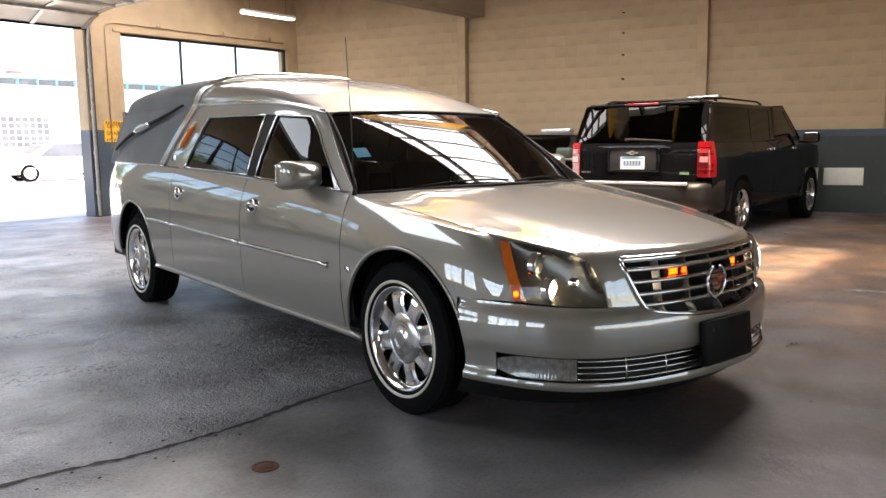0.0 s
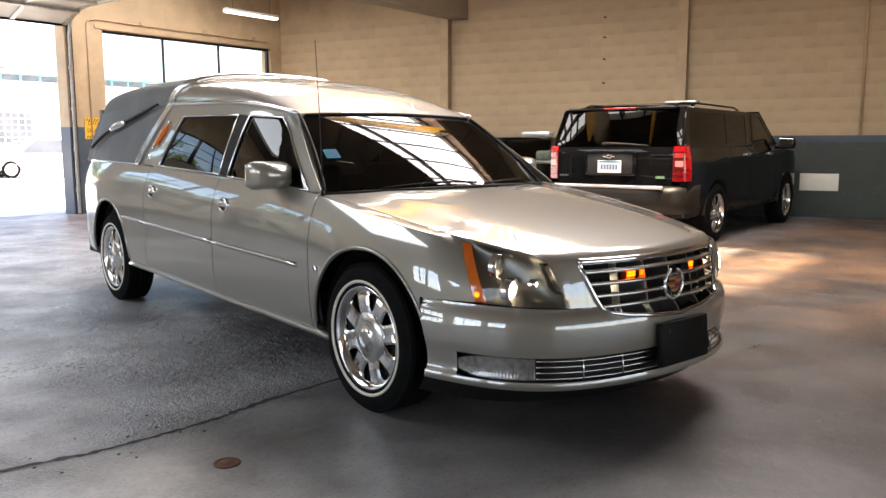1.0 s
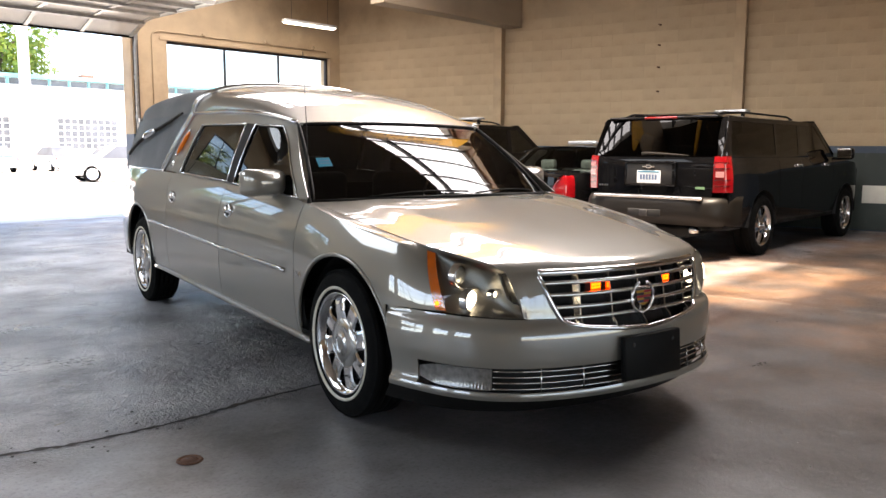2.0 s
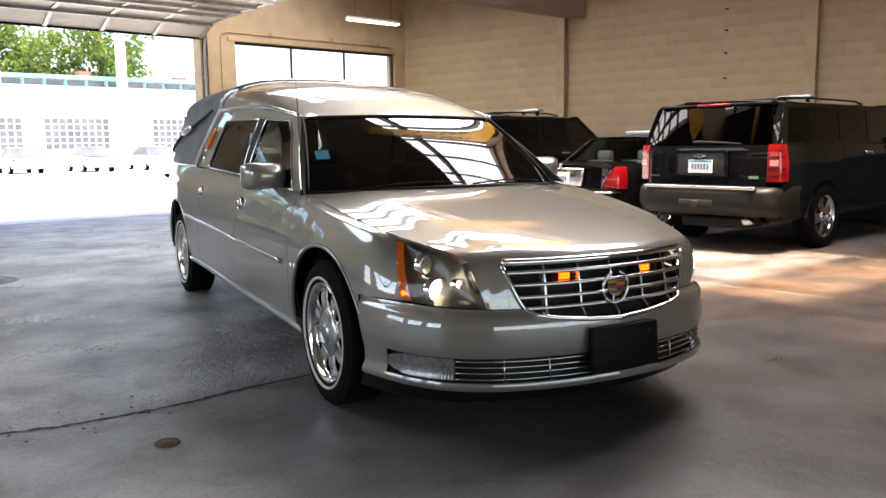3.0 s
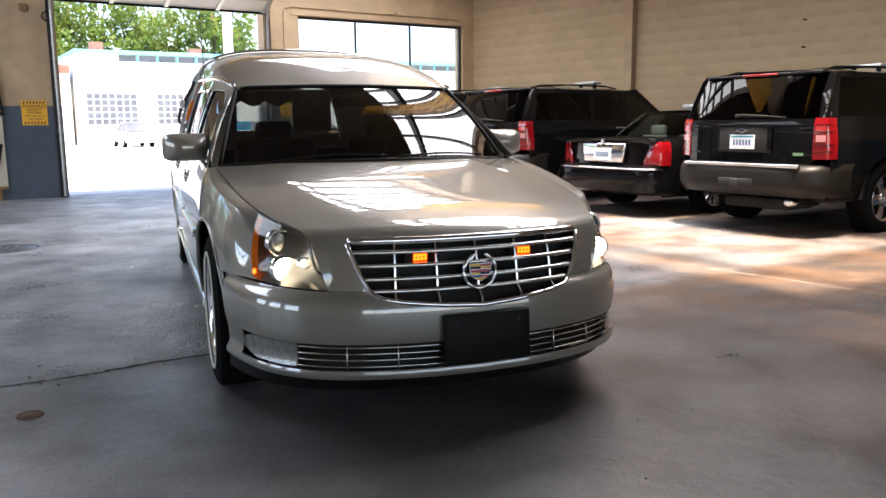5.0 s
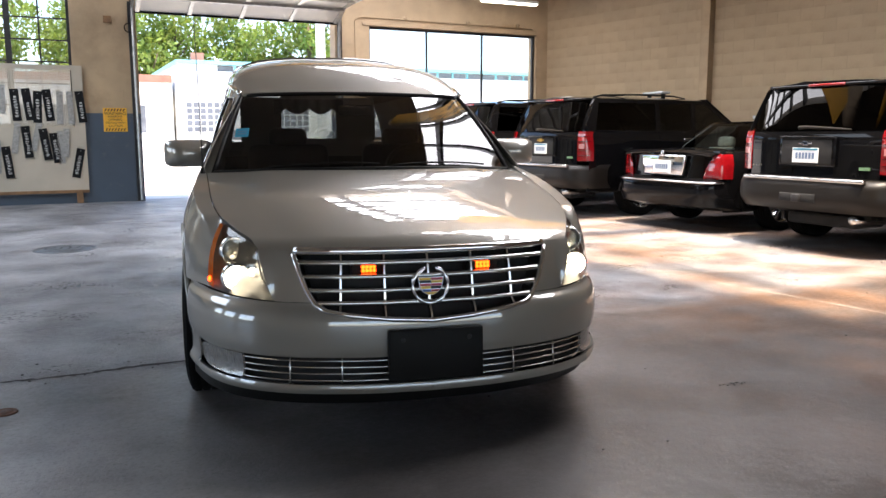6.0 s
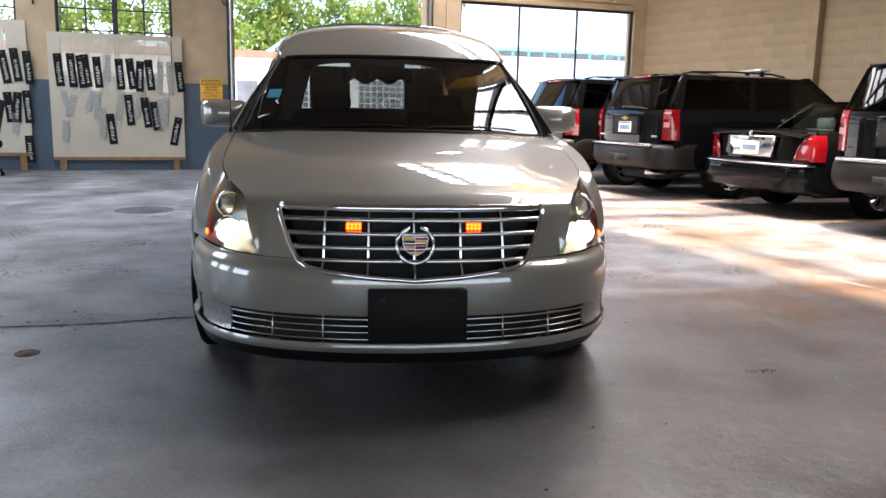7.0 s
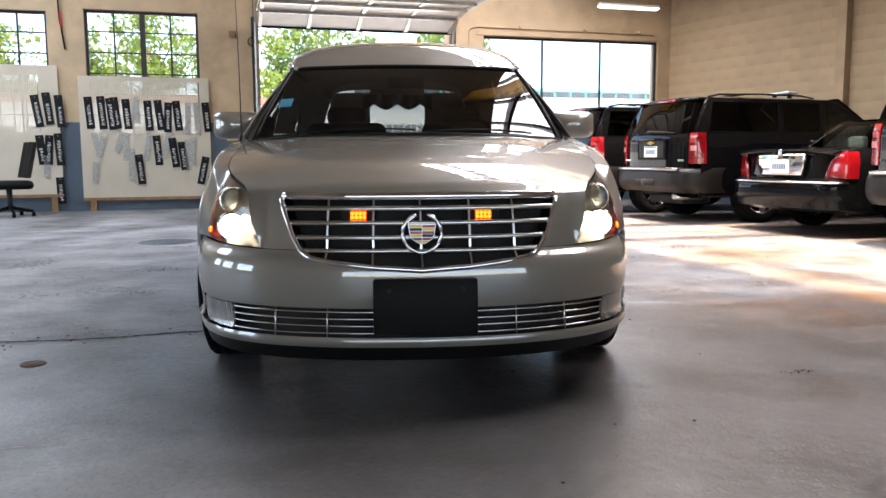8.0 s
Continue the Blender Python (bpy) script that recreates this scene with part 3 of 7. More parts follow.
for x in (-1.84, 1.84):
    bm = bmesh.new()
    tube(bm, [(x, -0.06, 0.02), (x, -0.06, 3.05), (x, -0.12, 3.30), (x, -0.35, 3.47), (x, -0.8, 3.50), (x, -3.6, 3.50)], 0.028, 6)
    part("track", bm, M["galv"], door, "galvanised door track")
    bm = bmesh.new()
    box(bm, x - 0.07 if x < 0 else x - 0.02, x + 0.02 if x < 0 else x + 0.07, -0.03, 0.0, 0.0, 3.4)
    part("jamb_plate", bm, M["steel"], door, "dark steel jamb angle")
    for z in (0.4, 1.1, 1.8, 2.5):
        bm = bmesh.new()
        box(bm, x - 0.03, x + 0.03, -0.075, -0.03, z, z + 0.06)
        part("bracket", bm, M["galv"], door)
for x in (-1.2, 0.0, 1.2):
    bm = bmesh.new()
    box(bm, x - 0.02, x + 0.02, -3.6, -0.9, 3.60, 3.66)
    part("rail", bm, M["galv"], door, "galvanised overhead rail")
bm = bmesh.new()
box(bm, -1.95, 1.95, -3.62, -3.56, 3.54, 3.60)
for x in (-1.9, 1.9):
    box(bm, x - 0.02, x + 0.02, -3.61, -3.57, 3.60, TOP + 0.02)
part("hanger", bm, M["galv"], door, "galvanised hanger")

# ---------------------------------------------------------------- hanging lamp
def tube_lamp(x, y, z):
    lamp = empty("ceiling_lamp", pose(x, y, z), "white fluorescent batten lamp hanging on wires, lit", "lamp")
    bm = bmesh.new()
    prof = [(-0.09, 0.0), (-0.05, 0.06), (0.05, 0.06), (0.09, 0.0)]
    ends = [[bm.verts.new((sx * 0.63, yy, zz)) for yy, zz in prof] for sx in (-1, 1)]
    for i in range(3):
        bm.faces.new((ends[0][i], ends[0][i + 1], ends[1][i + 1], ends[1][i]))
    for e in ends:
        bm.faces.new(e)
    part("housing", bm, M["letter"], lamp, "white steel housing")
    for yy in (-0.035, 0.035):
        bm = bmesh.new()
        tube(bm, [(-0.61, yy, -0.005), (0.61, yy, -0.005)], 0.018, 10)
        part("lamp_tube", bm, M["tube_lit"], lamp, "lit tube", True)
    for xx in (-0.45, 0.45):
        bm = bmesh.new()
        tube(bm, [(xx, 0, 0.06), (xx, 0, TOP - z + 0.01)], 0.004, 6)
        part("wire", bm, M["steel"], lamp)
    return lamp


tube_lamp(11.25, 15.2, 3.73)

# ---------------------------------------------------------------- boards with name plates on the far wall
def peg_material():
    m = bpy.data.materials.new("pegboard_holes")
    m.use_nodes = True
    n, l = m.node_tree.nodes, m.node_tree.links
    b = n["Principled BSDF"]
    b.inputs["Base Color"].default_value, b.inputs["Roughness"].default_value = (0.50, 0.445, 0.35, 1), 0.6
    tc, sc = n.new("ShaderNodeTexCoord"), n.new("ShaderNodeVectorMath")
    sc.operation, sc.inputs[1].default_value = "MULTIPLY", (40, 40, 40)
    l.new(tc.outputs["Object"], sc.inputs[0])
    fr = n.new("ShaderNodeVectorMath")
    fr.operation = "FRACTION"
    l.new(sc.outputs[0], fr.inputs[0])
    sub = n.new("ShaderNodeVectorMath")
    sub.operation, sub.inputs[1].default_value = "SUBTRACT", (0.5, 0.5, 0.5)
    l.new(fr.outputs[0], sub.inputs[0])
    flat = n.new("ShaderNodeVectorMath")
    flat.operation, flat.inputs[1].default_value = "MULTIPLY", (1, 0, 1)
    l.new(sub.outputs[0], flat.inputs[0])
    ln = n.new("ShaderNodeVectorMath")
    ln.operation = "LENGTH"
    l.new(flat.outputs[0], ln.inputs[0])
    lt = n.new("ShaderNodeMath")
    lt.operation, lt.inputs[1].default_value = "LESS_THAN", 0.21
    l.new(ln.outputs["Value"], lt.inputs[0])
    tr, mx = n.new("ShaderNodeBsdfTransparent"), n.new("ShaderNodeMixShader")
    l.new(lt.outputs[0], mx.inputs[0])
    l.new(b.outputs[0], mx.inputs[1])
    l.new(tr.outputs[0], mx.inputs[2])
    l.new(mx.outputs[0], n["Material Output"].inputs[0])
    return m


M["peg"] = peg_material()


def name_board(x0, x1, z0, z1, lean, label, holes):
    b = empty("display_board", pose((x0 + x1) / 2, BACK - 0.05, z0, lean, 0, 0), label, "board", "boards under the windows")
    w, h = x1 - x0, z1 - z0
    hx0, hx1, hz0, hz1 = holes
    bm = bmesh.new()
    for a0, a1, c0, c1 in ((-w / 2, w / 2, 0, hz0), (-w / 2, hx0, hz0, hz1), (hx1, w / 2, hz0, hz1), (-w / 2, w / 2, hz1, h)):
        box(bm, a0, a1, -0.008, 0.008, c0, c1)
    part("panel", bm, M["pegboard"], b, "cream painted hardboard panel")
    cols = 8
    bw = (hx1 - hx0) / cols
    for k in range(cols):
        bm = bmesh.new()
        box(bm, hx0 + k * bw + 0.012, hx0 + (k + 1) * bw - 0.012, -0.004, 0.0, hz0, hz1)
        part("perforated_strip", bm, M["peg"], b, "perforated hardboard strip")
        bm = bmesh.new()
        box(bm, hx0 + k * bw - 0.012, hx0 + k * bw + 0.012, -0.006, 0.006, hz0, hz1)
        part("batten", bm, M["pegboard"], b)
    bm = bmesh.new()
    box(bm, -w / 2, w / 2, -0.03, 0.02, -0.05, 0.0)
    part("foot_rail", bm, M["wood"], b, "brown wooden foot rail")
    for x in (-w / 2 + 0.15, w / 2 - 0.15):
        bm = bmesh.new()
        box(bm, x - 0.05, x + 0.05, -0.02, 0.02, -z0, -0.05)
        part("foot", bm, M["wood"], b)
    return b


BD = name_board(1.31, 3.44, 0.23, 2.30, 0, "cream peg board with rows of hanging name plates", (-0.88, 0.90, 1.05, 1.99))
name_board(-1.05, 1.00, 0.30, 2.46, 0, "cream peg board with hanging name plates, beside the window", (-0.85, 0.72, 1.05, 2.0))
# a plate: its x and z on the wall, its tilt, dark or clear, its length
PLATES = [(1.44, 1.68, -4, 1, .5), (1.64, 1.68, -4, 1, .52), (1.79, 1.66, -5, 1, .5), (1.86, 1.68, -6, 1, .5), (2.04, 1.66, -4, 1, .48), (2.20, 1.73, 3, 0, .42), (2.39, 1.64, -3, 1, .48), (2.57, 1.65, -6, 1, .48), (2.71, 1.61, 3, 1, .48), (2.87, 1.64, -5, 1, .48),
          (3.04, 1.60, 2, 0, .5), (3.20, 1.60, -2, 0, .5), (3.36, 1.62, -5, 1, .48), (0.80, 1.74, -6, 1, .5), (0.98, 1.70, -4, 1, .5), (0.63, 1.70, -8, 1, .5), (2.52, 1.04, -4, 1, .48), (2.79, 1.00, -7, 1, .48), (2.94, 0.94, -6, 1, .46), (3.27, 0.68, 12, 1, .46), (2.22, 0.71, -5, 1, .48),
          (1.53, 1.16, -14, 0, .34), (1.60, 1.10, 16, 0, .34), (1.49, 0.66, 4, 0, .34), (1.90, 1.18, 18, 0, .34), (2.00, 1.10, 2, 0, .44), (2.08, 0.80, 2, 0, .5), (2.36, 1.10, 9, 0, .46), (2.66, 1.12, 14, 0, .44), (3.10, 1.02, 4, 0, .44), (3.02, 0.95, -2, 0, .5), (0.66, 1.05, -5, 1, .46), (0.78, 1.05, 4, 1, .46), (0.94, 1.06, -3, 1, .5), (0.93, 0.36, -2, 1, .42), (0.74, 0.78, 4, 0, .34)]
plate_meshes = {}
for dark in (0, 1):
    bm = bmesh.new()
    box(bm, -0.056, 0.056, -0.006, 0.0, -0.5, 0.5)
    plate_meshes[dark] = finish("plate", bm, M["plate_black"] if dark else M["plate_clear"])
bm = bmesh.new()
box(bm, -0.5, 0.5, -0.0085, -0.0065, -0.5, 0.5)
bar_me = finish("bar", bm, M["letter"])
bm = bmesh.new()
lathe(bm, [(0.0, 0.02), (0.006, 0.02), (0.007, 0.0)], 8, Matrix.Rotation(radians(90), 4, "X"))
hook_me = finish("hook", bm, M["galv"])
rs = random.Random(5)
for i, (x, z, tilt, dark, ln) in enumerate(PLATES):
    on = empty("name_plate", pose(x + 0.03, BACK - 0.066 - 0.004 * (i % 3), z, 0, tilt, 0), "black engraved name plate hanging on the board" if dark else "clear plastic name plate strip hanging on the board", "name plate", "name plates on the boards")
    share("plate", plate_meshes[dark], on, Matrix.Diagonal((1.16 if dark else 0.85, 1, ln * 1.08, 1)))
    share("hook", hook_me, on, Matrix.Translation((0, 0.012, ln * 0.46)))
    if dark:
        zz, end = -ln * 0.40, ln * 0.34 * rs.uniform(0.2, 1.0)
        while zz < end:
            for k in range(rs.choice((1, 2, 2))):
                share("letter_bar", bar_me, on, Matrix.Translation((rs.uniform(-0.008, 0.008), 0, zz + 0.004)) @ Matrix.Diagonal((rs.uniform(0.034, 0.056), 1, 0.008, 1)))
                zz += 0.017
            zz += 0.012

# ---------------------------------------------------------------- wall signs
def lettering(text, size, parent, m, mat):
    cu = bpy.data.curves.new("lettering", "FONT")
    cu.body, cu.size, cu.align_x, cu.align_y, cu.extrude = text, size, "CENTER", "CENTER", 0.001
    cu.materials.append(mat)
    ob = new("lettering", cu)
    ob.parent = parent
    ob.matrix_local = m
    return ob


def hazard_sign(x, z, w, h, lines, label):
    s = empty("warning_sign", pose(x, BACK - 0.008, z), label, "sign", "yellow signs on the wall")
    bm = bmesh.new()
    box(bm, -w / 2, w / 2, -0.004, 0.004, -h / 2, h / 2)
    part("panel", bm, M["sign_yellow"], s, "yellow sign panel")
    for zz in (-h / 2 + 0.035, h / 2 - 0.035):
        k = -w / 2 + 0.02
        while k < w / 2 - 0.05:
            bm = bmesh.new()
            vs = [bm.verts.new(p) for p in ((k, -0.0065, zz - 0.022), (k + 0.022, -0.0065, zz - 0.022), (k + 0.046, -0.0065, zz + 0.022), (k + 0.024, -0.0065, zz + 0.022))]
            bm.faces.new(vs)
            part("stripe", bm, M["sign_black"], s)
            k += 0.048
    for k, (text, size) in enumerate(lines):
        lettering(text, size, s, Matrix.Translation((0, -0.0075, h / 2 - 0.095 - k * (h - 0.16) / max(1, len(lines) - 0.4))) @ Matrix.Rotation(radians(90), 4, "X"), M["sign_black"])
    return s


hazard_sign(3.92, 1.41, 0.38, 0.40, [("WARNING", 0.072), ("NARROW", 0.05), ("OPENING", 0.05), ("PROCEED WITH", 0.042), ("CAUTION", 0.05)], "yellow and black warning sign on the wall")
hazard_sign(8.36, 1.50, 0.38, 0.37, [("DRIVE", 0.10), ("SMART", 0.10)], "yellow and black safety sign beside the doorway")

# ---------------------------------------------------------------- small wall fittings
def fitting(name, bm, mat, label, category, m=None, smooth=False):
    ob = part(name, bm, mat, None, "", smooth)
    if m:
        ob.matrix_world = m
    return tagged(ob, label, category)


bm = bmesh.new()
box(bm, 3.82, 3.94, BACK - 0.05, BACK, 3.03, 3.14, bevel=0.006)
fitting("junction_box", bm, M["wood"], "small brown electrical box on the wall", "electrical box")
bm = bmesh.new()
box(bm, 3.80, 4.08, BACK - 0.012, BACK, 1.74, 1.90, bevel=0.004)
fitting("wall_plate", bm, M["wall_paint"], "painted blank plate on the wall", "wall plate")
coil = empty("cable_coil", pose(4.22, BACK - 0.03, 2.96), "black cable coil hanging beside the doorway", "cable")
for k in range(3):
    bm = bmesh.new()
    lathe(bm, [(0.075 + 0.008 * math.cos(a), 0.008 * math.sin(a) + 0.012 * k) for a in np.linspace(0, 6.28, 7)[:-1]], 24, Matrix.Rotation(radians(90 + 3 * k), 4, "X"), True)
    part("loop", bm, M["plastic"], coil, "", True)
bm = bmesh.new()
tube(bm, [(0.0, 0.0, 0.075), (0.03, 0.01, 0.3), (0.03, 0.01, 0.75)], 0.007, 6)
part("lead", bm, M["plastic"], coil, "", True)
strap = empty("hanging_strap", pose(1.10, BACK - 0.03, 3.05), "black and red strap hanging between the windows", "strap")
bm = bmesh.new()
tube(bm, [(-0.04, 0, 0.75), (-0.02, -0.01, 0.2), (0.04, 0, -0.32)], [0.03, 0.035, 0.03], 8, 0.4)
part("webbing", bm, M["plastic"], strap, "", True)
bm = bmesh.new()
tube(bm, [(-0.005, -0.012, 0.30), (0.0, -0.014, 0.12), (0.012, -0.012, 0.02)], [0.03, 0.036, 0.03], 8, 0.5)
M["red_cloth"] = material("red_cloth", (0.5, 0.03, 0.02), 0.7, var=0.2)
part("tag", bm, M["red_cloth"], strap, "red fabric tag", True)
bm = bmesh.new()
box(bm, -0.29, 0.29, 0.235, 0.258, -0.14, 0.14, bevel=0.003)
fitting("notice_board", bm, M["white_board"], "stained white board fixed low on the wall", "board", Matrix.Translation((wall_x(5.5) - 0.262, 5.5, 0.585)) @ Matrix.Rotation(math.atan2(-1, 0.194), 4, "Z"))
bm = bmesh.new()
tube(bm, [(wall_x(5.0) - 0.03, 5.0, 1.36), (wall_x(5.0) - 0.03, 5.0, TOP)], 0.022, 8)
fitting("conduit", bm, M["wall_paint"], "painted conduit pipe up the block wall", "conduit", None, True)
for z in (2.30, 2.72, 3.10, 3.45):
    bm = bmesh.new()
    y = 9.05
    tube(bm, [(wall_x(y) - 0.0, y, z), (wall_x(y) - 0.07, y + 0.0, z)], 0.014, 8)
    fitting("wall_bolt", bm, M["rust"], "rusty bolt end in the block wall", "bolt", None, True)["group"] = "bolts in the block wall"

# ---------------------------------------------------------------- floor fittings
bm = bmesh.new()
lathe(bm, [(0.0, 0.006), (0.030, 0.006), (0.033, 0.003), (0.038, 0.003), (0.041, 0.006), (0.050, 0.005), (0.053, 0.0)], 28, Matrix.Translation((2.685, 4.82, 0)))
fitting("floor_drain", bm, M["rust"], "small rusty iron floor drain cover", "drain", None, True)
hole = empty("manhole_cover", pose(2.98, 10.05, 0), "round cast iron manhole cover in the floor", "manhole cover")
bm = bmesh.new()
lathe(bm, [(0.0, 0.006), (0.25, 0.006), (0.253, 0.002), (0.262, 0.002), (0.265, 0.007), (0.30, 0.006), (0.304, 0.0)], 40)
part("cover", bm, M["iron"], hole, "", True)
for k in range(24):
    bm = bmesh.new()
    a = k * 2.4
    r = 0.045 * math.sqrt(k + 0.5)
    box(bm, r * math.cos(a) - 0.012, r * math.cos(a) + 0.012, r * math.sin(a) - 0.012, r * math.sin(a) + 0.012, 0.006, 0.010)
    part("stud", bm, M["iron"], hole)
crack("floor_line", [(7.95, 2.0), (7.80, 3.95), (7.62, 5.4), (7.45, 6.6), (7.25, 7.7), (6.9, 9.2)], 0.009, M["pale_line"], 7, "pale worn floor line")
crack("crack", [(7.5, 6.3), (8.2, 6.0), (8.9, 6.1), (9.6, 5.7)], 0.006, M["pale_line"], 8, "pale hairline crack")
# short pale scuffs
rs = random.Random(31)
for k in range(14):
    x, y, a, ln = rs.uniform(1.5, 8.0), rs.uniform(2.2, 6.8), rs.uniform(-0.5, 0.9), rs.uniform(0.05, 0.16)
    crack("scuff", [(x, y), (x + 0.5 * ln * math.cos(a), y + 0.5 * ln * math.sin(a) + 0.006), (x + ln * math.cos(a), y + ln * math.sin(a))], 0.0035, M["pale_line"], 40 + k, "short pale scuff")
# crumbs and small stones
bm = bmesh.new()
rs = random.Random(11)
for k in range(150):
    x, y, r = rs.uniform(0.5, 8.5), rs.uniform(1.5, 8), rs.uniform(0.002, 0.007)
    if k % 12 == 0:
        x, y, r = rs.gauss(5.75, 0.05), rs.gauss(3.76, 0.012), 0.005
    if k % 3 == 1:
        x, y = rs.uniform(1.0, 3.4), 5.3 + rs.gauss(0, 0.09)
    vs = bmesh.ops.create_icosphere(bm, subdivisions=1, radius=r)["verts"]
    for v in vs:
        v.co = Vector((v.co.x * 1.3 + x, v.co.y + y, v.co.z * 0.5 + 0.002))
tagged(part("crumbs", bm, M["crack"], None), "dark grit and crumbs scattered on the floor", "grit", kind="stuff")

# ---------------------------------------------------------------- shop chair by the boards
ch = empty("shop_chair", pose(0.40, 14.9, 0, 0, 0, -70) @ Matrix.Scale(1.2, 4), "grey and black swivel chair standing by the boards", "chair")
bm = bmesh.new()
box(bm, -0.27, 0.27, -0.26, 0.26, 0.36, 0.47, bevel=0.05)
part("seat", bm, M["plastic"], ch, "black padded seat", True)
bm = bmesh.new()
sheet(bm, lambda u, v: (0.25 * (2 * u - 1), 0.26 + 0.10 * v - 0.08 * (2 * u - 1) ** 2, 0.50 + 0.46 * v), 12, 8)
open_part("backrest", bm, M["grey_trim"], ch, (0, -1, 0.6), "grey backrest", 0.05)
bm = bmesh.new()
tube(bm, [(0, 0, 0.08), (0, 0, 0.37)], 0.035, 10)
part("column", bm, M["steel"], ch, "", True)
for k in range(5):
    bm = bmesh.new()
    a = 2 * math.pi * k / 5
    tube(bm, [(0, 0, 0.12), (0.27 * math.cos(a), 0.27 * math.sin(a), 0.07)], [0.028, 0.018], 8)
    leg = part("leg", bm, M["plastic"], ch, "", True)
    bm = bmesh.new()
    lathe(bm, [(0.0, -0.02), (0.03, -0.02), (0.03, 0.02), (0.0, 0.02)], 12, Matrix.Translation((0.27 * math.cos(a), 0.27 * math.sin(a), 0.031)) @ Matrix.Rotation(radians(90), 4, "X"))
    part("castor", bm, M["plastic"], leg, "", True)

# ---------------------------------------------------------------- long yellow banners high on the walls
def banner(m, w, h, lines, size, label):
    b = empty("banner", m, label, "banner", "yellow banners high on the walls")
    bm = bmesh.new()
    box(bm, -w / 2, w / 2, -0.006, 0.006, -h / 2, h / 2)
    part("cloth", bm, M["sign_yellow"], b, "yellow cloth")
    for k, line in enumerate(lines):
        lettering(line, size, b, Matrix.Translation((0, -0.009, (0.5 * (len(lines) - 1) - k) * size * 1.05)) @ Matrix.Rotation(radians(90), 4, "X"), M["sign_black"])
    return b


banner(pose(8.2, BACK - 0.02, 4.75), 3.4, 0.6, ("STAY ALERT",), 0.52, "long yellow banner with black lettering above the windows")
for y, x, z, lines in ((7.45, 7.75, 4.80, ("Refuel Before", "You Return")), (9.1, 9.0, 4.28, ("Refuel Before", "You Return"))):
    banner(pose(x, y, z), 3.2, 0.55, lines, 0.56 / len(lines) ** 0.8, "long yellow banner with black lettering under the skylight")
    bm = bmesh.new()
    box(bm, 6.2, 10.4, y + 0.02, y + 0.16, z + 0.10, TOP - 0.003, bevel=0.01)
    setting("skylight_beam", bm, M["beam"], "painted beam across the skylight")

# ---------------------------------------------------------------- road wheels, shared by the vehicles
def wheel_meshes(key, radius, width, rim, spokes, whitewall, chrome, hub, broad=0.9):
    """Meshes of one wheel, axle along x, outer side at +x."""
    turn = Matrix.Rotation(radians(90), 4, "Y")
    w = width / 2
    out = {}
    bm = bmesh.new()
    prof = [(rim * 0.98, -w * 0.82), (rim + 0.02, -w * 0.95), (rim + (radius - rim) * 0.55, -w), (radius - 0.025, -w * 0.92), (radius - 0.006, -w * 0.78)]
    for k in range(5):
        z = -w * 0.66 + k * w * 0.33
        prof += [(radius, z - 0.012), (radius, z + 0.012), (radius - 0.008, z + 0.016), (radius - 0.008, z + 0.022)]
    prof += [(radius - 0.006, w * 0.78), (radius - 0.025, w * 0.92), (rim + (radius - rim) * 0.55, w), (rim + 0.02, w * 0.95), (rim * 0.98, w * 0.82)]
    lathe(bm, prof, 56, turn)
    out["tyre"] = finish("tyre", bm, M["rubber"], True)
    if whitewall:
        bm = bmesh.new()
        lathe(bm, [(rim + 0.026, w * 0.96), (rim + 0.029, w * 0.985 + 0.002), (rim + 0.037, w * 0.995 + 0.004), (rim + 0.040, w * 0.98)], 56, turn)
        out["whitewall"] = finish("whitewall", bm, M["white_rubber"], True)
    bm = bmesh.new()
    lathe(bm, [(rim - 0.025, -w * 0.8), (rim - 0.022, w * 0.55), (rim - 0.012, w * 0.80), (rim + 0.004, w * 0.90), (rim + 0.010, w * 0.93), (rim + 0.012, w * 0.86), (rim, w * 0.8)], 56, turn)
    out["rim"] = finish("rim", bm, chrome, True)
    bm = bmesh.new()
    for k in range(spokes):
        a = 2 * math.pi * k / spokes
        rot = Matrix.Rotation(a, 4, "X")
        # a spoke with a ridge, bowed outward, from the hub to the rim
        ring = []
        for r, hw, x, t in ((hub * 0.8, 0.044 * broad, w * 0.72, 0.03), (hub + 0.03, 0.040 * broad, w * 0.76, 0.03), ((rim + hub) / 2 + 0.01, 0.042 * broad, w * 0.74, 0.028), (rim - 0.03, 0.050 * broad, w * 0.70, 0.028), (rim - 0.006, 0.056 * broad, w * 0.66, 0.028)):
            f = rim / 0.235
            hw *= f
            ring.append([bm.verts.new(rot @ Vector(p)) for p in ((x - t, -hw, r), (x - 0.006, -hw, r), (x, -hw * 0.72, r), (x - 0.004, 0, r), (x, hw * 0.72, r), (x - 0.006, hw, r), (x - t, hw, r))])
        for p, q in zip(ring, ring[1:]):
            for i in range(6):
                bm.faces.new((p[i], p[i + 1], q[i + 1], q[i]))
    out["spokes"] = finish("spokes", bm, chrome, False)
    bm = bmesh.new()
    lathe(bm, [(hub, w * 0.5), (hub, w * 0.72), (hub - 0.006, w * 0.78), (hub * 0.6, w * 0.84), (hub * 0.32, w * 0.86), (hub * 0.30, w * 0.89), (hub * 0.24, w * 0.90), (0, w * 0.89)], 32, turn)
    out["hub_cap"] = finish("hub_cap", bm, M["satin"], True)
    bm = bmesh.new()
    lathe(bm, [(rim - 0.03, -w * 0.1), (0.05, -w * 0.05), (0, -w * 0.05)], 32, turn)
    lathe(bm, [(rim * 0.72, -w * 0.02), (rim * 0.72, w * 0.06), (0.04, w * 0.06)], 32, turn)
    out["brake_disc"] = finish("brake_disc", bm, M["steel"], True)
    return out


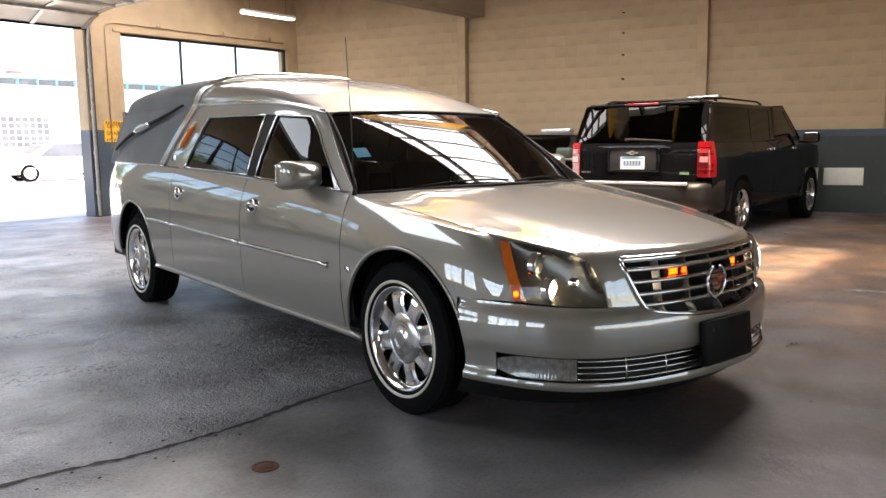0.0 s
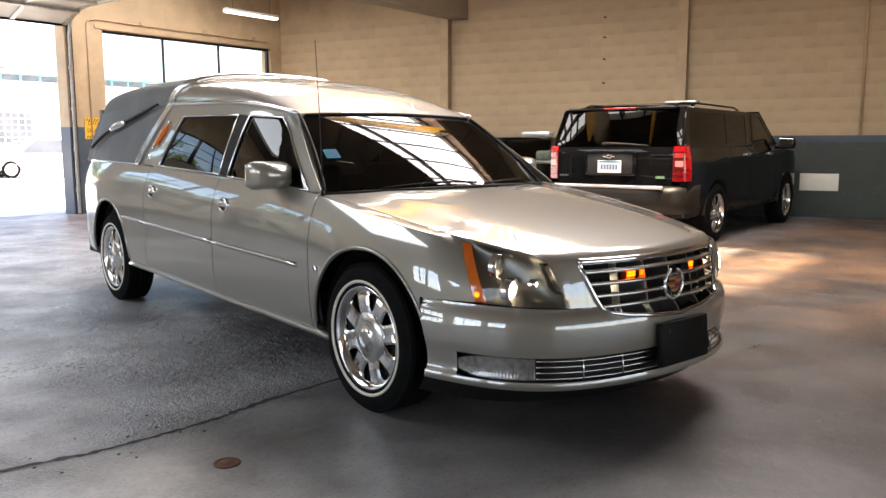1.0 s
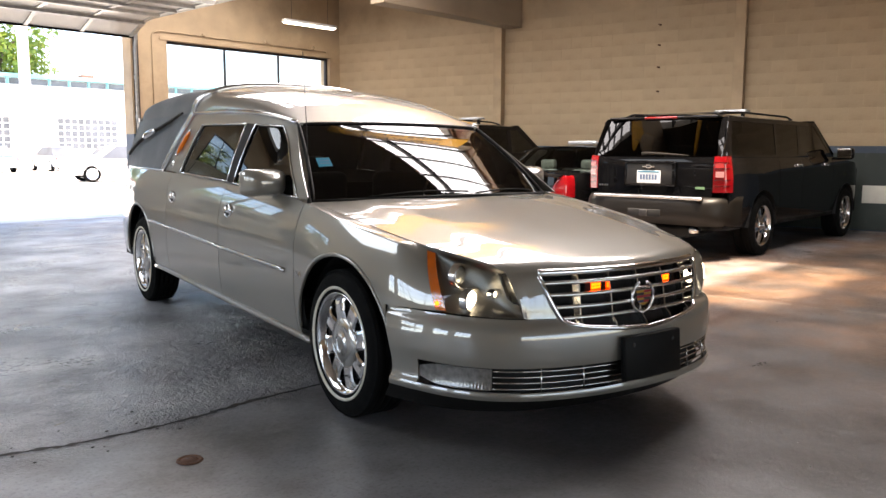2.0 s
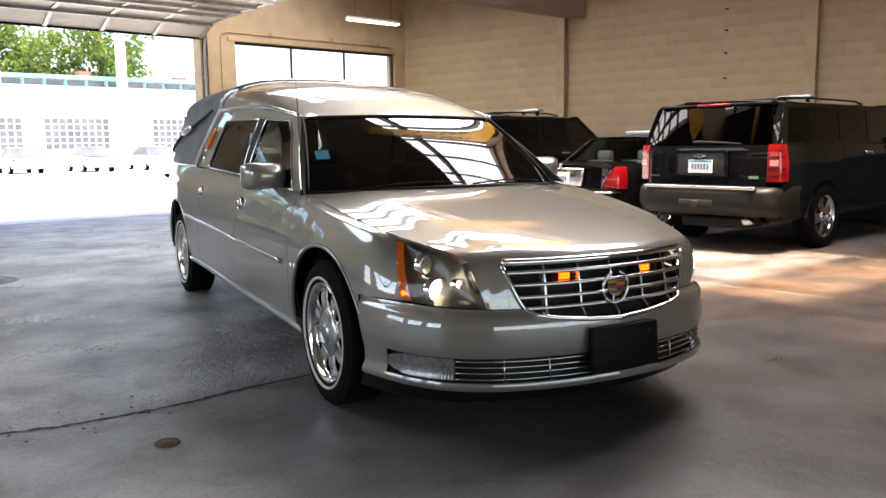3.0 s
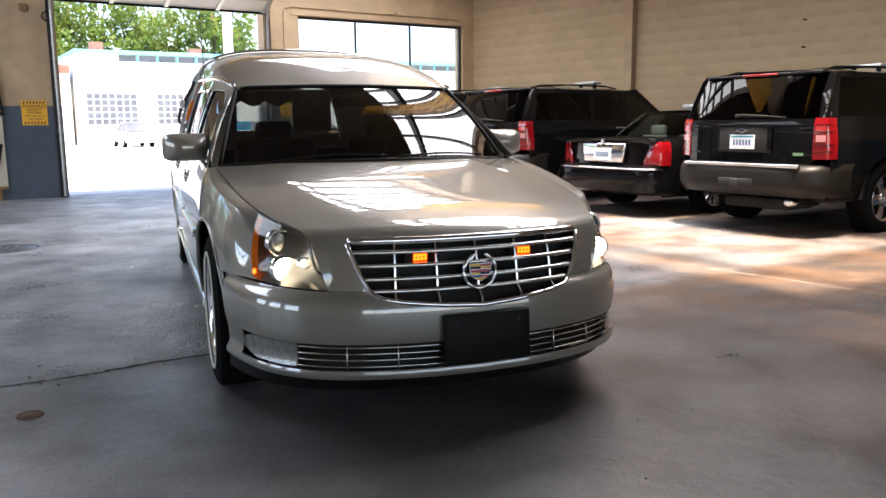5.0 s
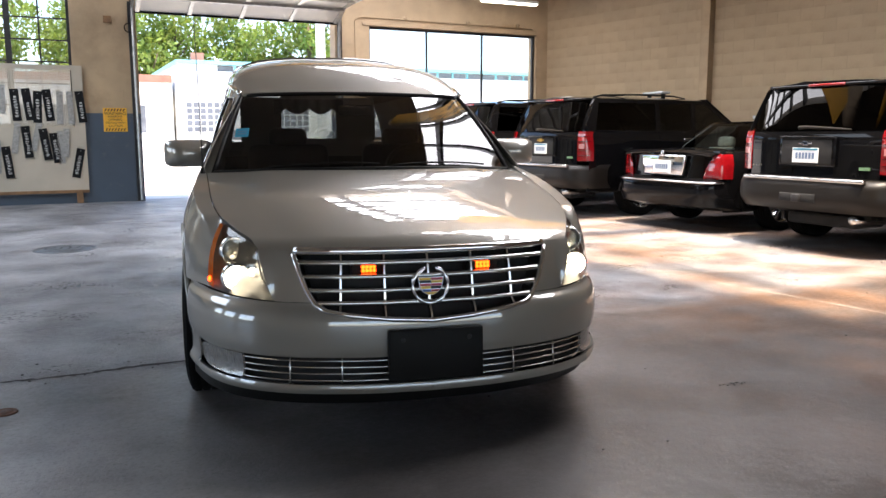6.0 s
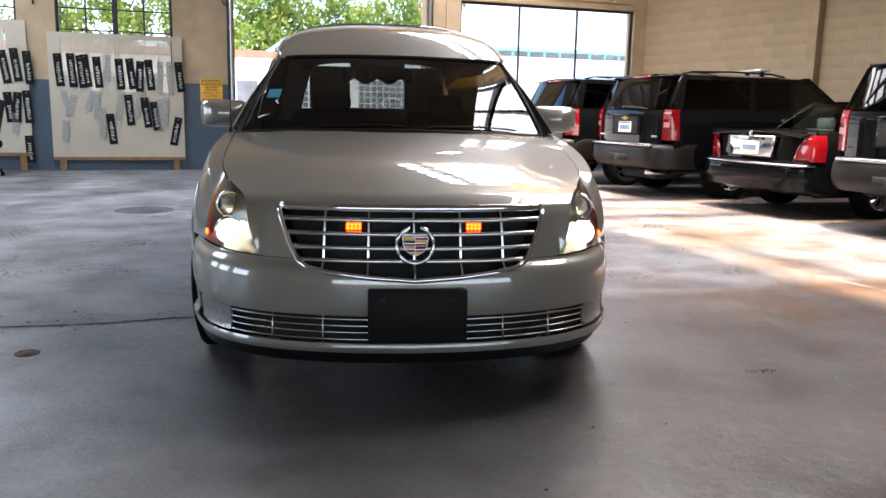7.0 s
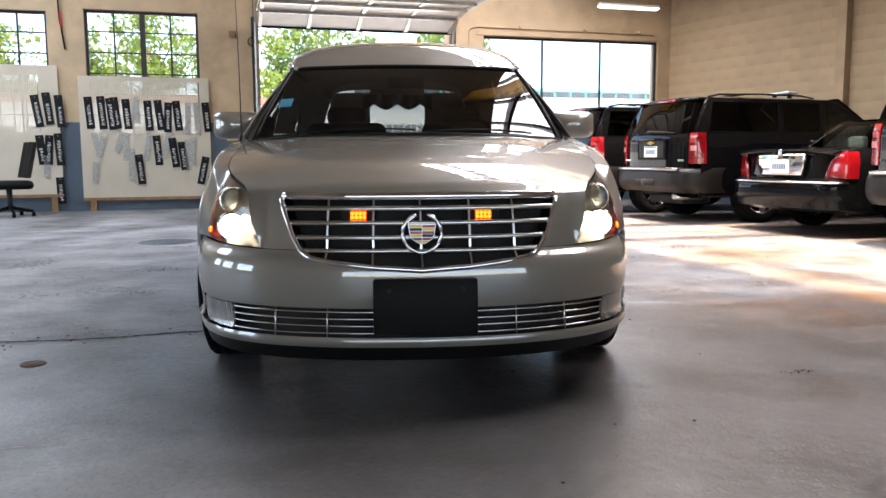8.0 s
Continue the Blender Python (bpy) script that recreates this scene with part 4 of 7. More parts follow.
def put_wheel(meshes, parent, x, y, z, spin=0.0, side=1):
    flip = Matrix.Identity(4) if side > 0 else Matrix.Rotation(math.pi, 4, "Z")
    hold = new("wheel", meshes["tyre"])
    hold.parent = parent
    hold.matrix_local = Matrix.Translation((x, y, z)) @ flip @ Matrix.Rotation(spin, 4, "X")
    tagged(hold, "black tyre")
    for key, me in meshes.items():
        if key != "tyre":
            share(key, me, hold, Matrix.Identity(4))
    return hold


# ---------------------------------------------------------------- the hearse
# local axes: x across, y towards the tail from the front axle, z up
PLAN = [(0.0, -1.045), (0.22, -1.03), (0.42, -0.985), (0.57, -0.92), (0.69, -0.825), (0.775, -0.70), (0.835, -0.54), (0.875, -0.38), (0.905, -0.2), (0.925, 0.0)]
PLAN_F = spline(PLAN, 200)
WIDTH = [(-0.7, 0.775), (-0.54, 0.835), (-0.38, 0.875), (-0.2, 0.905), (0.0, 0.925), (0.4, 0.925), (1.5, 0.925), (3.0, 0.925), (3.5, 0.932), (3.9, 0.915), (4.2, 0.875), (4.4, 0.815), (4.52, 0.73), (4.58, 0.62)]
BELT = [(-0.6, 0.806), (-0.2, 0.872), (0.3, 0.952), (0.45, 0.972), (1.5, 1.02), (2.65, 1.065), (3.4, 1.082), (4.6, 1.085)]


def half_width(y):
    return cubic(y, WIDTH)


def plan_at(x):
    """Front plan curve: y and outward normal at x."""
    i = int(np.searchsorted(PLAN_F[:, 0], x))
    i = max(1, min(len(PLAN_F) - 2, i))
    d = PLAN_F[i + 1] - PLAN_F[i - 1]
    n = np.array((-(-d[1]), -d[0]))
    n = n / np.linalg.norm(n)
    return interp(x, list(zip(PLAN_F[:, 0], PLAN_F[:, 1]))), n


def plan_s(s):
    """Point and outward normal at the share s of the plan curve."""
    f = s * (len(PLAN_F) - 1)
    i = min(int(f), len(PLAN_F) - 2)
    p = PLAN_F[i] + (PLAN_F[i + 1] - PLAN_F[i]) * (f - i)
    d = PLAN_F[min(i + 2, len(PLAN_F) - 1)] - PLAN_F[max(i - 1, 0)]
    n = np.array((d[1], -d[0]))
    return p, n / np.linalg.norm(n)


def s_of_x(x):
    return float(np.interp(x, PLAN_F[:, 0], np.linspace(0, 1, len(PLAN_F))))


def s_of_y(y):
    return float(np.interp(y, PLAN_F[:, 1], np.linspace(0, 1, len(PLAN_F))))


LEAN = [(0.20, -0.03), (0.245, -0.004), (0.268, 0.006), (0.288, 0.002), (0.31, -0.008), (0.37, -0.004), (0.42, 0.004), (0.48, 0.006), (0.52, 0.001), (0.548, -0.012), (0.570, -0.034), (0.63, -0.044), (0.72, -0.064), (0.78, -0.095), (0.84, -0.14)]


LEAN_F = spline(LEAN, 120)


def nose(s, z, extra=0.0):
    p, n = plan_s(s)
    off = float(np.interp(z, LEAN_F[:, 0], LEAN_F[:, 1]))
    if z > 0.50:
        off *= interp(s, [(0.55, 1.0), (0.82, 0.35)])
    q = p + n * (off + extra)
    return (q[0], q[1], z)


def side_x(y, z):
    """Half width of the body side at y and z."""
    w = half_width(y)
    b = cubic(y, BELT)
    up = max(0.0, z - (b - 0.30)) / 0.30
    down = max(0.0, 0.56 - z) / 0.36
    return w - 0.068 * min(1.0, up) ** 2.4 - 0.055 * min(1.0, down) ** 2


def sill(y):
    return interp(y, [(-0.4, 0.26), (0.3, 0.285), (3.0, 0.335), (3.6, 0.34), (4.6, 0.38)])


AXLE_R, R_FRONT, R_REAR = 3.49, 0.415, 0.425


def arch(y, centre, cz, r):
    d = abs(y - centre)
    return cz + math.sqrt(r * r - d * d) if d < r else -1.0


def lower_edge(y):
    return max(sill(y), arch(y, 0.0, 0.345, R_FRONT), arch(y, AXLE_R, 0.375, R_REAR))


def side_panel(name, y0, y1, parent, label="", top=None, low=None, ny=40, nz=22, mat=None, side=1):
    bm = bmesh.new()
    # columns crowd towards the wheel arches
    ys = sorted({*np.linspace(y0, y1, ny), *[c + r * math.sin(a) for c, r in ((0.0, R_FRONT), (AXLE_R, R_REAR)) for a in np.linspace(-math.pi / 2, math.pi / 2, 41) if y0 < c + r * math.sin(a) < y1]})

    def f(u, v):
        y = ys[min(int(round(u * (len(ys) - 1))), len(ys) - 1)]
        lo = (low or lower_edge)(y)
        hi = (top or (lambda q: cubic(q, BELT)))(y)
        z = lo + (hi - lo) * v
        return (side * side_x(y, z), y, z)
    sheet(bm, f, len(ys) - 1, nz)
    return open_part(name, bm, mat or M["silver"], parent, (0, (y0 + y1) / 2, 0.6), label, 0.006)


def hood_edge(y):
    """Half width of the hood."""
    return cubic(y, [(-0.95, 0.545), (-0.83, 0.59), (-0.65, 0.665), (-0.475, 0.722), (0.0, 0.785), (0.45, 0.815)])


def hood_z(x, y):
    c = cubic(y, [(-1.0, 0.770), (-0.8, 0.823), (-0.4, 0.897), (0.0, 0.955), (0.3, 0.990), (0.5, 1.008)])
    e = hood_edge(y)
    k = min(1.0, abs(x) / e)
    drop = cubic(y, [(-0.95, 0.036), (-0.5, 0.044), (0.0, 0.040), (0.45, 0.030)])
    # the middle of the hood stands proud between two creases
    t = max(0.0, min(1.0, (0.84 - k) / 0.22))
    dome = 0.007 * t * t * (3 - 2 * t) * cubic(y, [(-0.95, 0.7), (-0.4, 1.0), (0.5, 1.0)])
    return c - 0.004 - drop * k ** 2.4 + dome


def rail(y):
    """The roof rail: half width and height."""
    return cubic(y, [(0.98, 0.635), (1.2, 0.665), (1.6, 0.70), (2.6, 0.715), (3.6, 0.71), (4.1, 0.69), (4.35, 0.64)]), cubic(y, [(0.98, 1.385), (1.2, 1.425), (1.5, 1.462), (2.0, 1.482), (2.7, 1.495), (4.4, 1.49)])


def roof_top(y):
    return cubic(y, [(0.96, 1.395), (1.3, 1.53), (1.6, 1.612), (2.0, 1.672), (2.5, 1.715), (3.0, 1.733), (3.6, 1.725), (4.1, 1.69), (4.28, 1.64), (4.38, 1.55)])


def roof_point(y, a):
    """a from 0 (rail) over the top to 1 (other rail)."""
    xr, zr = rail(y)
    t = math.pi * a
    n = cubic(y, [(1.0, 2.3), (1.8, 2.75), (3.0, 2.95), (4.4, 3.0)])
    c, s = math.cos(t), math.sin(t)
    return (math.copysign(abs(c) ** (2 / n), c) * xr, y, zr + max(0.004, roof_top(y) - zr) * abs(s) ** (2 / n))


def cabin_x(y, z):
    """Half width of the cabin side between belt and rail."""
    b = cubic(y, BELT)
    xr, zr = rail(max(y, 0.98))
    x0 = side_x(y, b) - 0.012
    t = max(0.0, min(1.0, (z - b) / (zr - b)))
    return x0 + (xr - x0) * t - 0.012 * 4 * t * (t - 1)


def band_y(z):
    """The slanting band between painted roof and vinyl."""
    return interp(z, [(1.05, 2.99), (1.50, 2.58), (1.74, 2.40)])


def quad_panel(name, corners, parent, mat, label="", side=1, out=0.0, n=12, solid=0.006, rim=0.0):
    """A cabin panel between four (y, z) corners, following the cabin side."""
    bm = bmesh.new()

    def f(u, v):
        a = [corners[0][i] * (1 - u) + corners[1][i] * u for i in (0, 1)]
        b = [corners[3][i] * (1 - u) + corners[2][i] * u for i in (0, 1)]
        y, z = a[0] * (1 - v) + b[0] * v, a[1] * (1 - v) + b[1] * v
        return (side * (cabin_x(y, z) + out), y, z)
    sheet(bm, f, n, n)
    return open_part(name, bm, mat, parent, (0, 2, 1.2), label, solid)


def strip(name, pts, r, parent, mat, label="", flat=1.0, n=8):
    bm = bmesh.new()
    tube(bm, pts, r, n, flat)
    return part(name, bm, mat, parent, label, True)


def lamp_face(u, v, extra=0.0):
    """The headlight's face: u from the inner edge to the outer, v from the bottom to the hood."""
    s0, s1 = s_of_x(0.562), s_of_y(-0.625)
    b = np.array(nose(s0 + (s1 - s0) * u, 0.577 + 0.012 * u))
    y = -0.83 + (-0.475 + 0.83) * u
    t = np.array((hood_edge(y) + 0.003, y, hood_z(hood_edge(y), y) - 0.012))
    p = b + (t - b) * v
    n = plan_s(s0 + (s1 - s0) * u)[1]
    k = 0.020 * 4 * v * (1 - v) + extra
    return (p[0] + n[0] * k, p[1] + n[1] * k, p[2] + 0.3 * k)


hearse = empty("hearse", pose(4.334, 4.627, 0, 0, 0, -12.0), "silver hearse with grey vinyl landau roof and lit headlights", "hearse")

for sd, sx in (("near", -1), ("far", 1)):
    side_panel("front_fender", -0.375, 0.446, hearse, side=sx, ny=24, top=lambda y: cubic(y, BELT) - 0.0)
    # fender crown between the side and the hood
    def crown_at(y, v, sx=sx):
        b = cubic(y, BELT)
        x0, z0 = side_x(y, b), b
        x1, z1 = hood_edge(y) + 0.004, hood_z(hood_edge(y), y) - 0.002
        return (sx * (x0 + (x1 - x0) * (1 - math.cos(v * math.pi / 2))), y, z0 + (max(z1, z0 + 0.001) - z0) * math.sin(v * math.pi / 2))
    bm = bmesh.new()
    sheet(bm, lambda u, v: crown_at(-0.375 + u * 0.875, v), 30, 10)
    open_part("fender_crown", bm, M["silver"], hearse, (0, 0, 0.5))
    # the fender above the bumper, forward to the headlight
    bm = bmesh.new()

    def fender_nose(u, v, sx=sx):
        e = np.array(lamp_face(1.0, v))
        e[0] *= sx
        if v < 0.72:
            z = 0.589 + (cubic(-0.375, BELT) - 0.589) * v / 0.72
            c = np.array((sx * side_x(-0.375, z), -0.375, z))
        else:
            c = np.array(crown_at(-0.375, (v - 0.72) / 0.28))
        if v < 0.72:
            z2 = 0.589 + (cubic(-0.30, BELT) - 0.589) * v / 0.72
            d = np.array((sx * side_x(-0.30, z2), -0.30, z2))
        else:
            d = np.array(crown_at(-0.30, (v - 0.72) / 0.28))
        d = (d - c) / 0.075 * abs(c[1] - e[1]) * 1.05
        m0 = (c - e)
        h = u * u * (3 - 2 * u)
        p = e * (1 - h) + c * h + m0 * (u ** 3 - 2 * u * u + u) + d * (u ** 3 - u * u)
        return tuple(p)
    sheet(bm, fender_nose, 12, 24)
    open_part("fender_nose", bm, M["silver"], hearse, (0, 0, 0.5))
    door_f = side_panel("front_door", 0.452, 1.562, hearse, side=sx, ny=24)
    door_r = side_panel("rear_door", 1.568, 2.70, hearse, side=sx, ny=24)
    side_panel("quarter_panel", 2.706, 4.40, hearse, side=sx, ny=50, top=lambda y: cubic(y, BELT))
    # added dark sheet behind the doors puts shade into their gaps
    bm = bmesh.new()
    sheet(bm, lambda u, v: (sx * (side_x(0.38 + 2.6 * u, 0.36 + 0.58 * v) - 0.022), 0.38 + 2.6 * u, 0.36 + 0.58 * v), 20, 8)
    open_part("seam_backing", bm, M["dark"], hearse, (0, 1.5, 0.6), "", 0)
    # belt ledge, windows and cabin frame
    fw = [(0.56, 0.992), (1.49, 1.034), (1.42, 1.390), (1.10, 1.372)]
    rw = [(1.60, 1.044), (2.58, 1.074), (2.33, 1.408), (1.545, 1.398)]
    quad_panel("window", fw, door_f, M["tint"], "dark tinted door glass", sx, -0.006, solid=0)
    quad_panel("window", rw, door_r, M["privacy"], "dark tinted door glass", sx, -0.006, solid=0)
    fr = M["silver"]
    quad_panel("belt_rail", [(0.45, 0.972), (2.70, 1.066), (2.70, 1.076), (0.55, 0.986)], hearse, fr, "", sx, 0.0, 24)
    quad_panel("pillar", [(0.44, 0.985), (0.56, 0.990), (1.10, 1.374), (1.00, 1.388)], hearse, fr, "", sx, 0.0)
    quad_panel("pillar", [(1.49, 1.032), (1.60, 1.042), (1.545, 1.400), (1.42, 1.392)], hearse, M["grey_trim"], "satin pillar between the doors", sx, 0.001)
    quad_panel("pillar", [(2.58, 1.072), (2.975, 1.078), (2.60, 1.496), (2.32, 1.410)], hearse, fr, "", sx, 0.0)
    bm = bmesh.new()

    def header(u, v, sx=sx):
        y = 1.0 + u * (2.66 - 1.0)
        lo = interp(y, [(1.0, 1.372), (1.10, 1.372), (1.53, 1.392), (2.40, 1.408), (2.66, 1.42)])
        hi = rail(y)[1]
        z = lo + (hi - lo) * v
        return (sx * cabin_x(y, z), y, z)
    sheet(bm, header, 30, 4)
    open_part("roof_rail", bm, M["silver"], hearse, (0, 2, 1.2))
    # bright trims
    for cs, pr in ((fw, door_f), (rw, door_r)):
        loop = [(sx * (cabin_x(y, z) + 0.004), y, z) for y, z in [(cs[i][0] + (cs[(i + 1) % 4][0] - cs[i][0]) * k / 8, cs[i][1] + (cs[(i + 1) % 4][1] - cs[i][1]) * k / 8) for i in range(4) for k in range(8)]]
        strip("window_trim", loop + loop[:1], 0.006, pr, M["chrome"], "bright window trim")
    strip("drip_moulding", [(sx * (rail(y)[0] + 0.006), y, rail(y)[1] + 0.004) for y in np.linspace(1.0, 2.66, 30)], 0.014, hearse, M["chrome"], "polished roof drip moulding")
    strip("side_moulding", [(sx * (side_x(y, z) + 0.004), y, z) for y, z in zip(np.linspace(0.56, 1.553, 12), np.linspace(0.622, 0.646, 12))], 0.013, door_f, M["satin"], "bright side moulding", 1.0)
    strip("side_moulding", [(sx * (side_x(y, z) + 0.004), y, z) for y, z in zip(np.linspace(1.577, 2.69, 12), np.linspace(0.647, 0.677, 12))], 0.013, door_r, M["satin"], "bright side moulding", 1.0)
    strip("side_moulding", [(sx * (side_x(y, z) + 0.004), y, z) for y, z in zip(np.linspace(2.715, 3.12, 8), np.linspace(0.678, 0.69, 8))], 0.013, hearse, M["satin"], "bright side moulding", 1.0)
    strip("sill_moulding", [(sx * (side_x(y, sill(y)) + 0.006), y, sill(y) + 0.012) for y in np.linspace(0.30, 3.04, 30)], 0.018, hearse, M["silver"], "")
    for c, cz, r in ((0.0, 0.345, R_FRONT), (AXLE_R, 0.375, R_REAR)):
        pts = []
        for a in np.linspace(0.02, math.pi - 0.02, 40):
            y, z = c + r * math.cos(a), cz + r * math.sin(a)
            if z > sill(y):
                pts.append((sx * (side_x(y, z) - 0.004), y, z))
        strip("arch_lip", pts, 0.011, hearse, M["silver"], "")
        bm = bmesh.new()
        sheet(bm, lambda u, v: (sx * (0.845 - 0.36 * v), c + (r - 0.004) * math.cos(math.pi * u), cz - 0.1 + 0.1 + (r - 0.004) * math.sin(math.pi * u)), 24, 3)
        sheet(bm, lambda u, v: (sx * 0.50, c + r * (2 * u - 1), cz - 0.2 + (0.2 + math.sqrt(max(0, 1 - (2 * u - 1) ** 2)) * r) * v), 16, 4)
        part("wheel_well", bm, M["dark"], hearse, "", True)
    bm = bmesh.new()
    for k in range(4):
        tube(bm, [(sx * (side_x(0.33, 0.63) + 0.003), 0.355 + 0.013 * k, 0.612 + 0.008 * (k % 2)), (sx * (side_x(0.33, 0.63) + 0.003), 0.362 + 0.013 * k, 0.640 - 0.006 * (k % 3))], 0.003, 6)
    part("script_badge", bm, M["chrome"], hearse, "small chrome badge on the fender")
    # door handles: a chrome cup with a flap
    for door, y, z in ((door_f, 1.41, 0.874), (door_r, 2.55, 0.899)):
        bm = bmesh.new()
        x = side_x(y, z)
        oval = Matrix.Diagonal((1, 1.12, 0.78, 1)) @ Matrix.Rotation(radians(90 * sx), 4, "Y")
        lathe(bm, [(0.040, 0.0), (0.043, 0.007), (0.049, 0.009), (0.055, 0.005), (0.057, -0.004)], 28, oval)
        h = part("handle", bm, M["chrome"], door, "chrome pull handle", True)
        h.matrix_local = Matrix.Translation((sx * (x + 0.003), y, z))
        bm = bmesh.new()
        lathe(bm, [(0.0, 0.001), (0.043, 0.003)], 24, oval)
        part("finger_recess", bm, M["dark"], h, "", True)
        bm = bmesh.new()
        box(bm, -0.004, 0.010, -0.045, 0.030, -0.012, 0.026, bevel=0.006)
        g = part("flap", bm, M["chrome"], h, "", True)
        g.matrix_local = Matrix.Translation((sx * 0.006, 0.0, 0.0))
        bm = bmesh.new()
        lathe(bm, [(0, 0.004), (0.013, 0.004), (0.014, 0)], 14, Matrix.Rotation(radians(90 * sx), 4, "Y"))
        lock = part("lock", bm, M["satin"], h, "")
        lock.matrix_local = Matrix.Translation((sx * 0.008, 0.040, -0.004))
    # amber opera lamp on the rear pillar
    bm = bmesh.new()
    lamp_pts = [(sx * (cabin_x(y, z) + 0.014), y, z) for y, z in zip(np.linspace(2.53, 2.70, 9), np.linspace(1.37, 1.20, 9))]
    tube(bm, lamp_pts, [0.004, 0.011, 0.014, 0.016, 0.016, 0.016, 0.014, 0.011, 0.004], 10)
    ol = part("pillar_lamp", bm, M["amber"], hearse, "amber glass pillar lamp", True)
    for k in (0, 8):
        bm = bmesh.new()
        tube(bm, [lamp_pts[k], tuple(2 * np.array(lamp_pts[k]) - np.array(lamp_pts[4]) * 0.12 - np.array(lamp_pts[k]) * 0.88)], [0.013, 0.004], 8)
        part("lamp_finial", bm, M["chrome"], ol, "", True)
    bm = bmesh.new()
    lathe(bm, [(0, 0.008), (0.022, 0.007), (0.03, 0.0)], 18, Matrix.Translation((sx * cabin_x(2.80, 1.13), 2.80, 1.13)) @ Matrix.Rotation(radians(80 * sx), 4, "Y"))
    part("crest", bm, M["satin"], hearse, "small round crest", True)
    # mirrors
    bm = bmesh.new()
    vs = bmesh.ops.create_uvsphere(bm, u_segments=24, v_segments=14, radius=1.0)["verts"]
    for v in vs:
        x, y, z = v.co
        p = 6.0
        k = (abs(x) ** p + abs(z) ** p) ** (1 / p) / max(1e-6, math.hypot(x, z))
        x, z = x / max(k, 1e-6), z / max(k, 1e-6)
        v.co = (x * 0.128, y * 0.13 if y < 0 else min(y * 0.09, 0.05), z * 0.074)
    mir = part("mirror", bm, M["silver"], hearse, "", True)
    mir.matrix_local = Matrix.Translation((sx * 0.925, 0.84, 1.062)) @ Matrix.Rotation(radians(-14 * sx), 4, "Z")
    bm = bmesh.new()
    box(bm, -0.105, 0.105, 0.046, 0.053, -0.056, 0.056, bevel=0.003)
    part("mirror_glass", bm, M["chrome"], mir, "mirror glass")
    bm = bmesh.new()
    tube(bm, [(-sx * 0.05, -0.03, -0.035), (-sx * 0.10, -0.06, -0.045), (-sx * 0.15, -0.10, -0.06)], [0.045, 0.045, 0.055], 12, 0.8)
    part("mirror_arm", bm, M["silver"], mir, "", True)

# hood
bm = bmesh.new()


def hood(u, v):
    t = 2 * v - 1
    y_end = lambda x: plan_at(abs(x))[0] + 0.085
    y0 = 0.25 + 0.22 * t * t
    e = hood_edge(-0.8) * abs(t)
    y1 = y_end(e)
    y = y1 + (y0 - y1) * u
    x = hood_edge(y) * t
    z = hood_z(x, y)
    lip = max(0.0, 1 - u / 0.045)
    return (x, y - 0.012 * (1 - lip) * lip, z - 0.022 * lip * lip)


sheet(bm, hood, 60, 48)
open_part("hood", bm, M["silver"], hearse, (0, 0, 0), "", 0.02)

# nose: bumper cover with the grille opening, then its sides under the headlights
def grille_low(x):
    x = abs(x)
    return interp(x, [(0, 0.512), (0.15, 0.521), (0.30, 0.537), (0.375, 0.550), (0.412, 0.568), (0.440, 0.61), (0.470, 0.675), (0.500, 0.742)])


S38 = s_of_y(-0.375)
bm = bmesh.new()


def bumper_end(z):
    """Where the bumper meets the front wheel arch, as a share of the plan curve."""
    return s_of_y(-max(0.375, math.sqrt(max(0.0, 0.412 ** 2 - (z - 0.345) ** 2))))


def bumper_face(u, v):
    s = u * bumper_end(0.384 + 0.2 * v)
    x = plan_s(s)[0][0]
    return nose(s, 0.384 + (min(grille_low(x), 0.573 + 0.012 * max(0.0, (s - s_of_x(0.562)) / (S38 - s_of_x(0.562)))) - 0.384) * v)


sheet(bm, bumper_face, 110, 26, True)
bmesh.ops.remove_doubles(bm, verts=bm.verts[:], dist=1e-5)
# bumper ends behind the fog lamps
sF = s_of_x(0.83)
sheet(bm, lambda u, v: nose(sF + u * (bumper_end(0.284 + 0.1 * v) - sF), 0.284 + (0.384 - 0.284) * v), 14, 8, True)
open_part("front_bumper", bm, M["silver"], hearse, (0, 0.2, 0.5), "", 0.006)
for sx in (-1, 1):
    # the panel between grille and headlight
    bm = bmesh.new()

    def cheek(u, v, sx=sx):
        z = 0.575 + (0.757 - 0.575) * v
        x0 = interp(z, [(0.573, 0.416), (0.61, 0.444), (0.742, 0.502), (0.76, 0.506)])
        e = np.array(lamp_face(0.0, v))
        q = np.array(nose(s_of_x(x0 + (0.568 - x0) * u), z))
        w = max(0.0, (u - 0.75) / 0.25)
        q = q + (e - q) * w * w
        return (sx * q[0], q[1], q[2])
    sheet(bm, cheek, 16, 12)
    open_part("nose_panel", bm, M["silver"], hearse, (0, 0.2, 0.6), "", 0.006)
bm = bmesh.new()
sheet(bm, lambda u, v: nose(u * bumper_end(0.252 + 0.034 * v), 0.252 + 0.034 * v), 60, 8, True)
bmesh.ops.remove_doubles(bm, verts=bm.verts[:], dist=1e-5)
open_part("bumper_lip", bm, M["silver"], hearse, (0, 0.2, 0.35), "", 0.02)
bm = bmesh.new()
sheet(bm, lambda u, v: (lambda p: (p[0], p[1] + 0.06 + 0.05 * (1 - v), 0.182 + 0.076 * v))(nose(u * S38 * 0.93, 0.255)), 40, 4, True)
bmesh.ops.remove_doubles(bm, verts=bm.verts[:], dist=1e-5)
open_part("air_dam", bm, M["plastic"], hearse, (0, 0.2, 0.3), "black plastic air dam", 0.012)
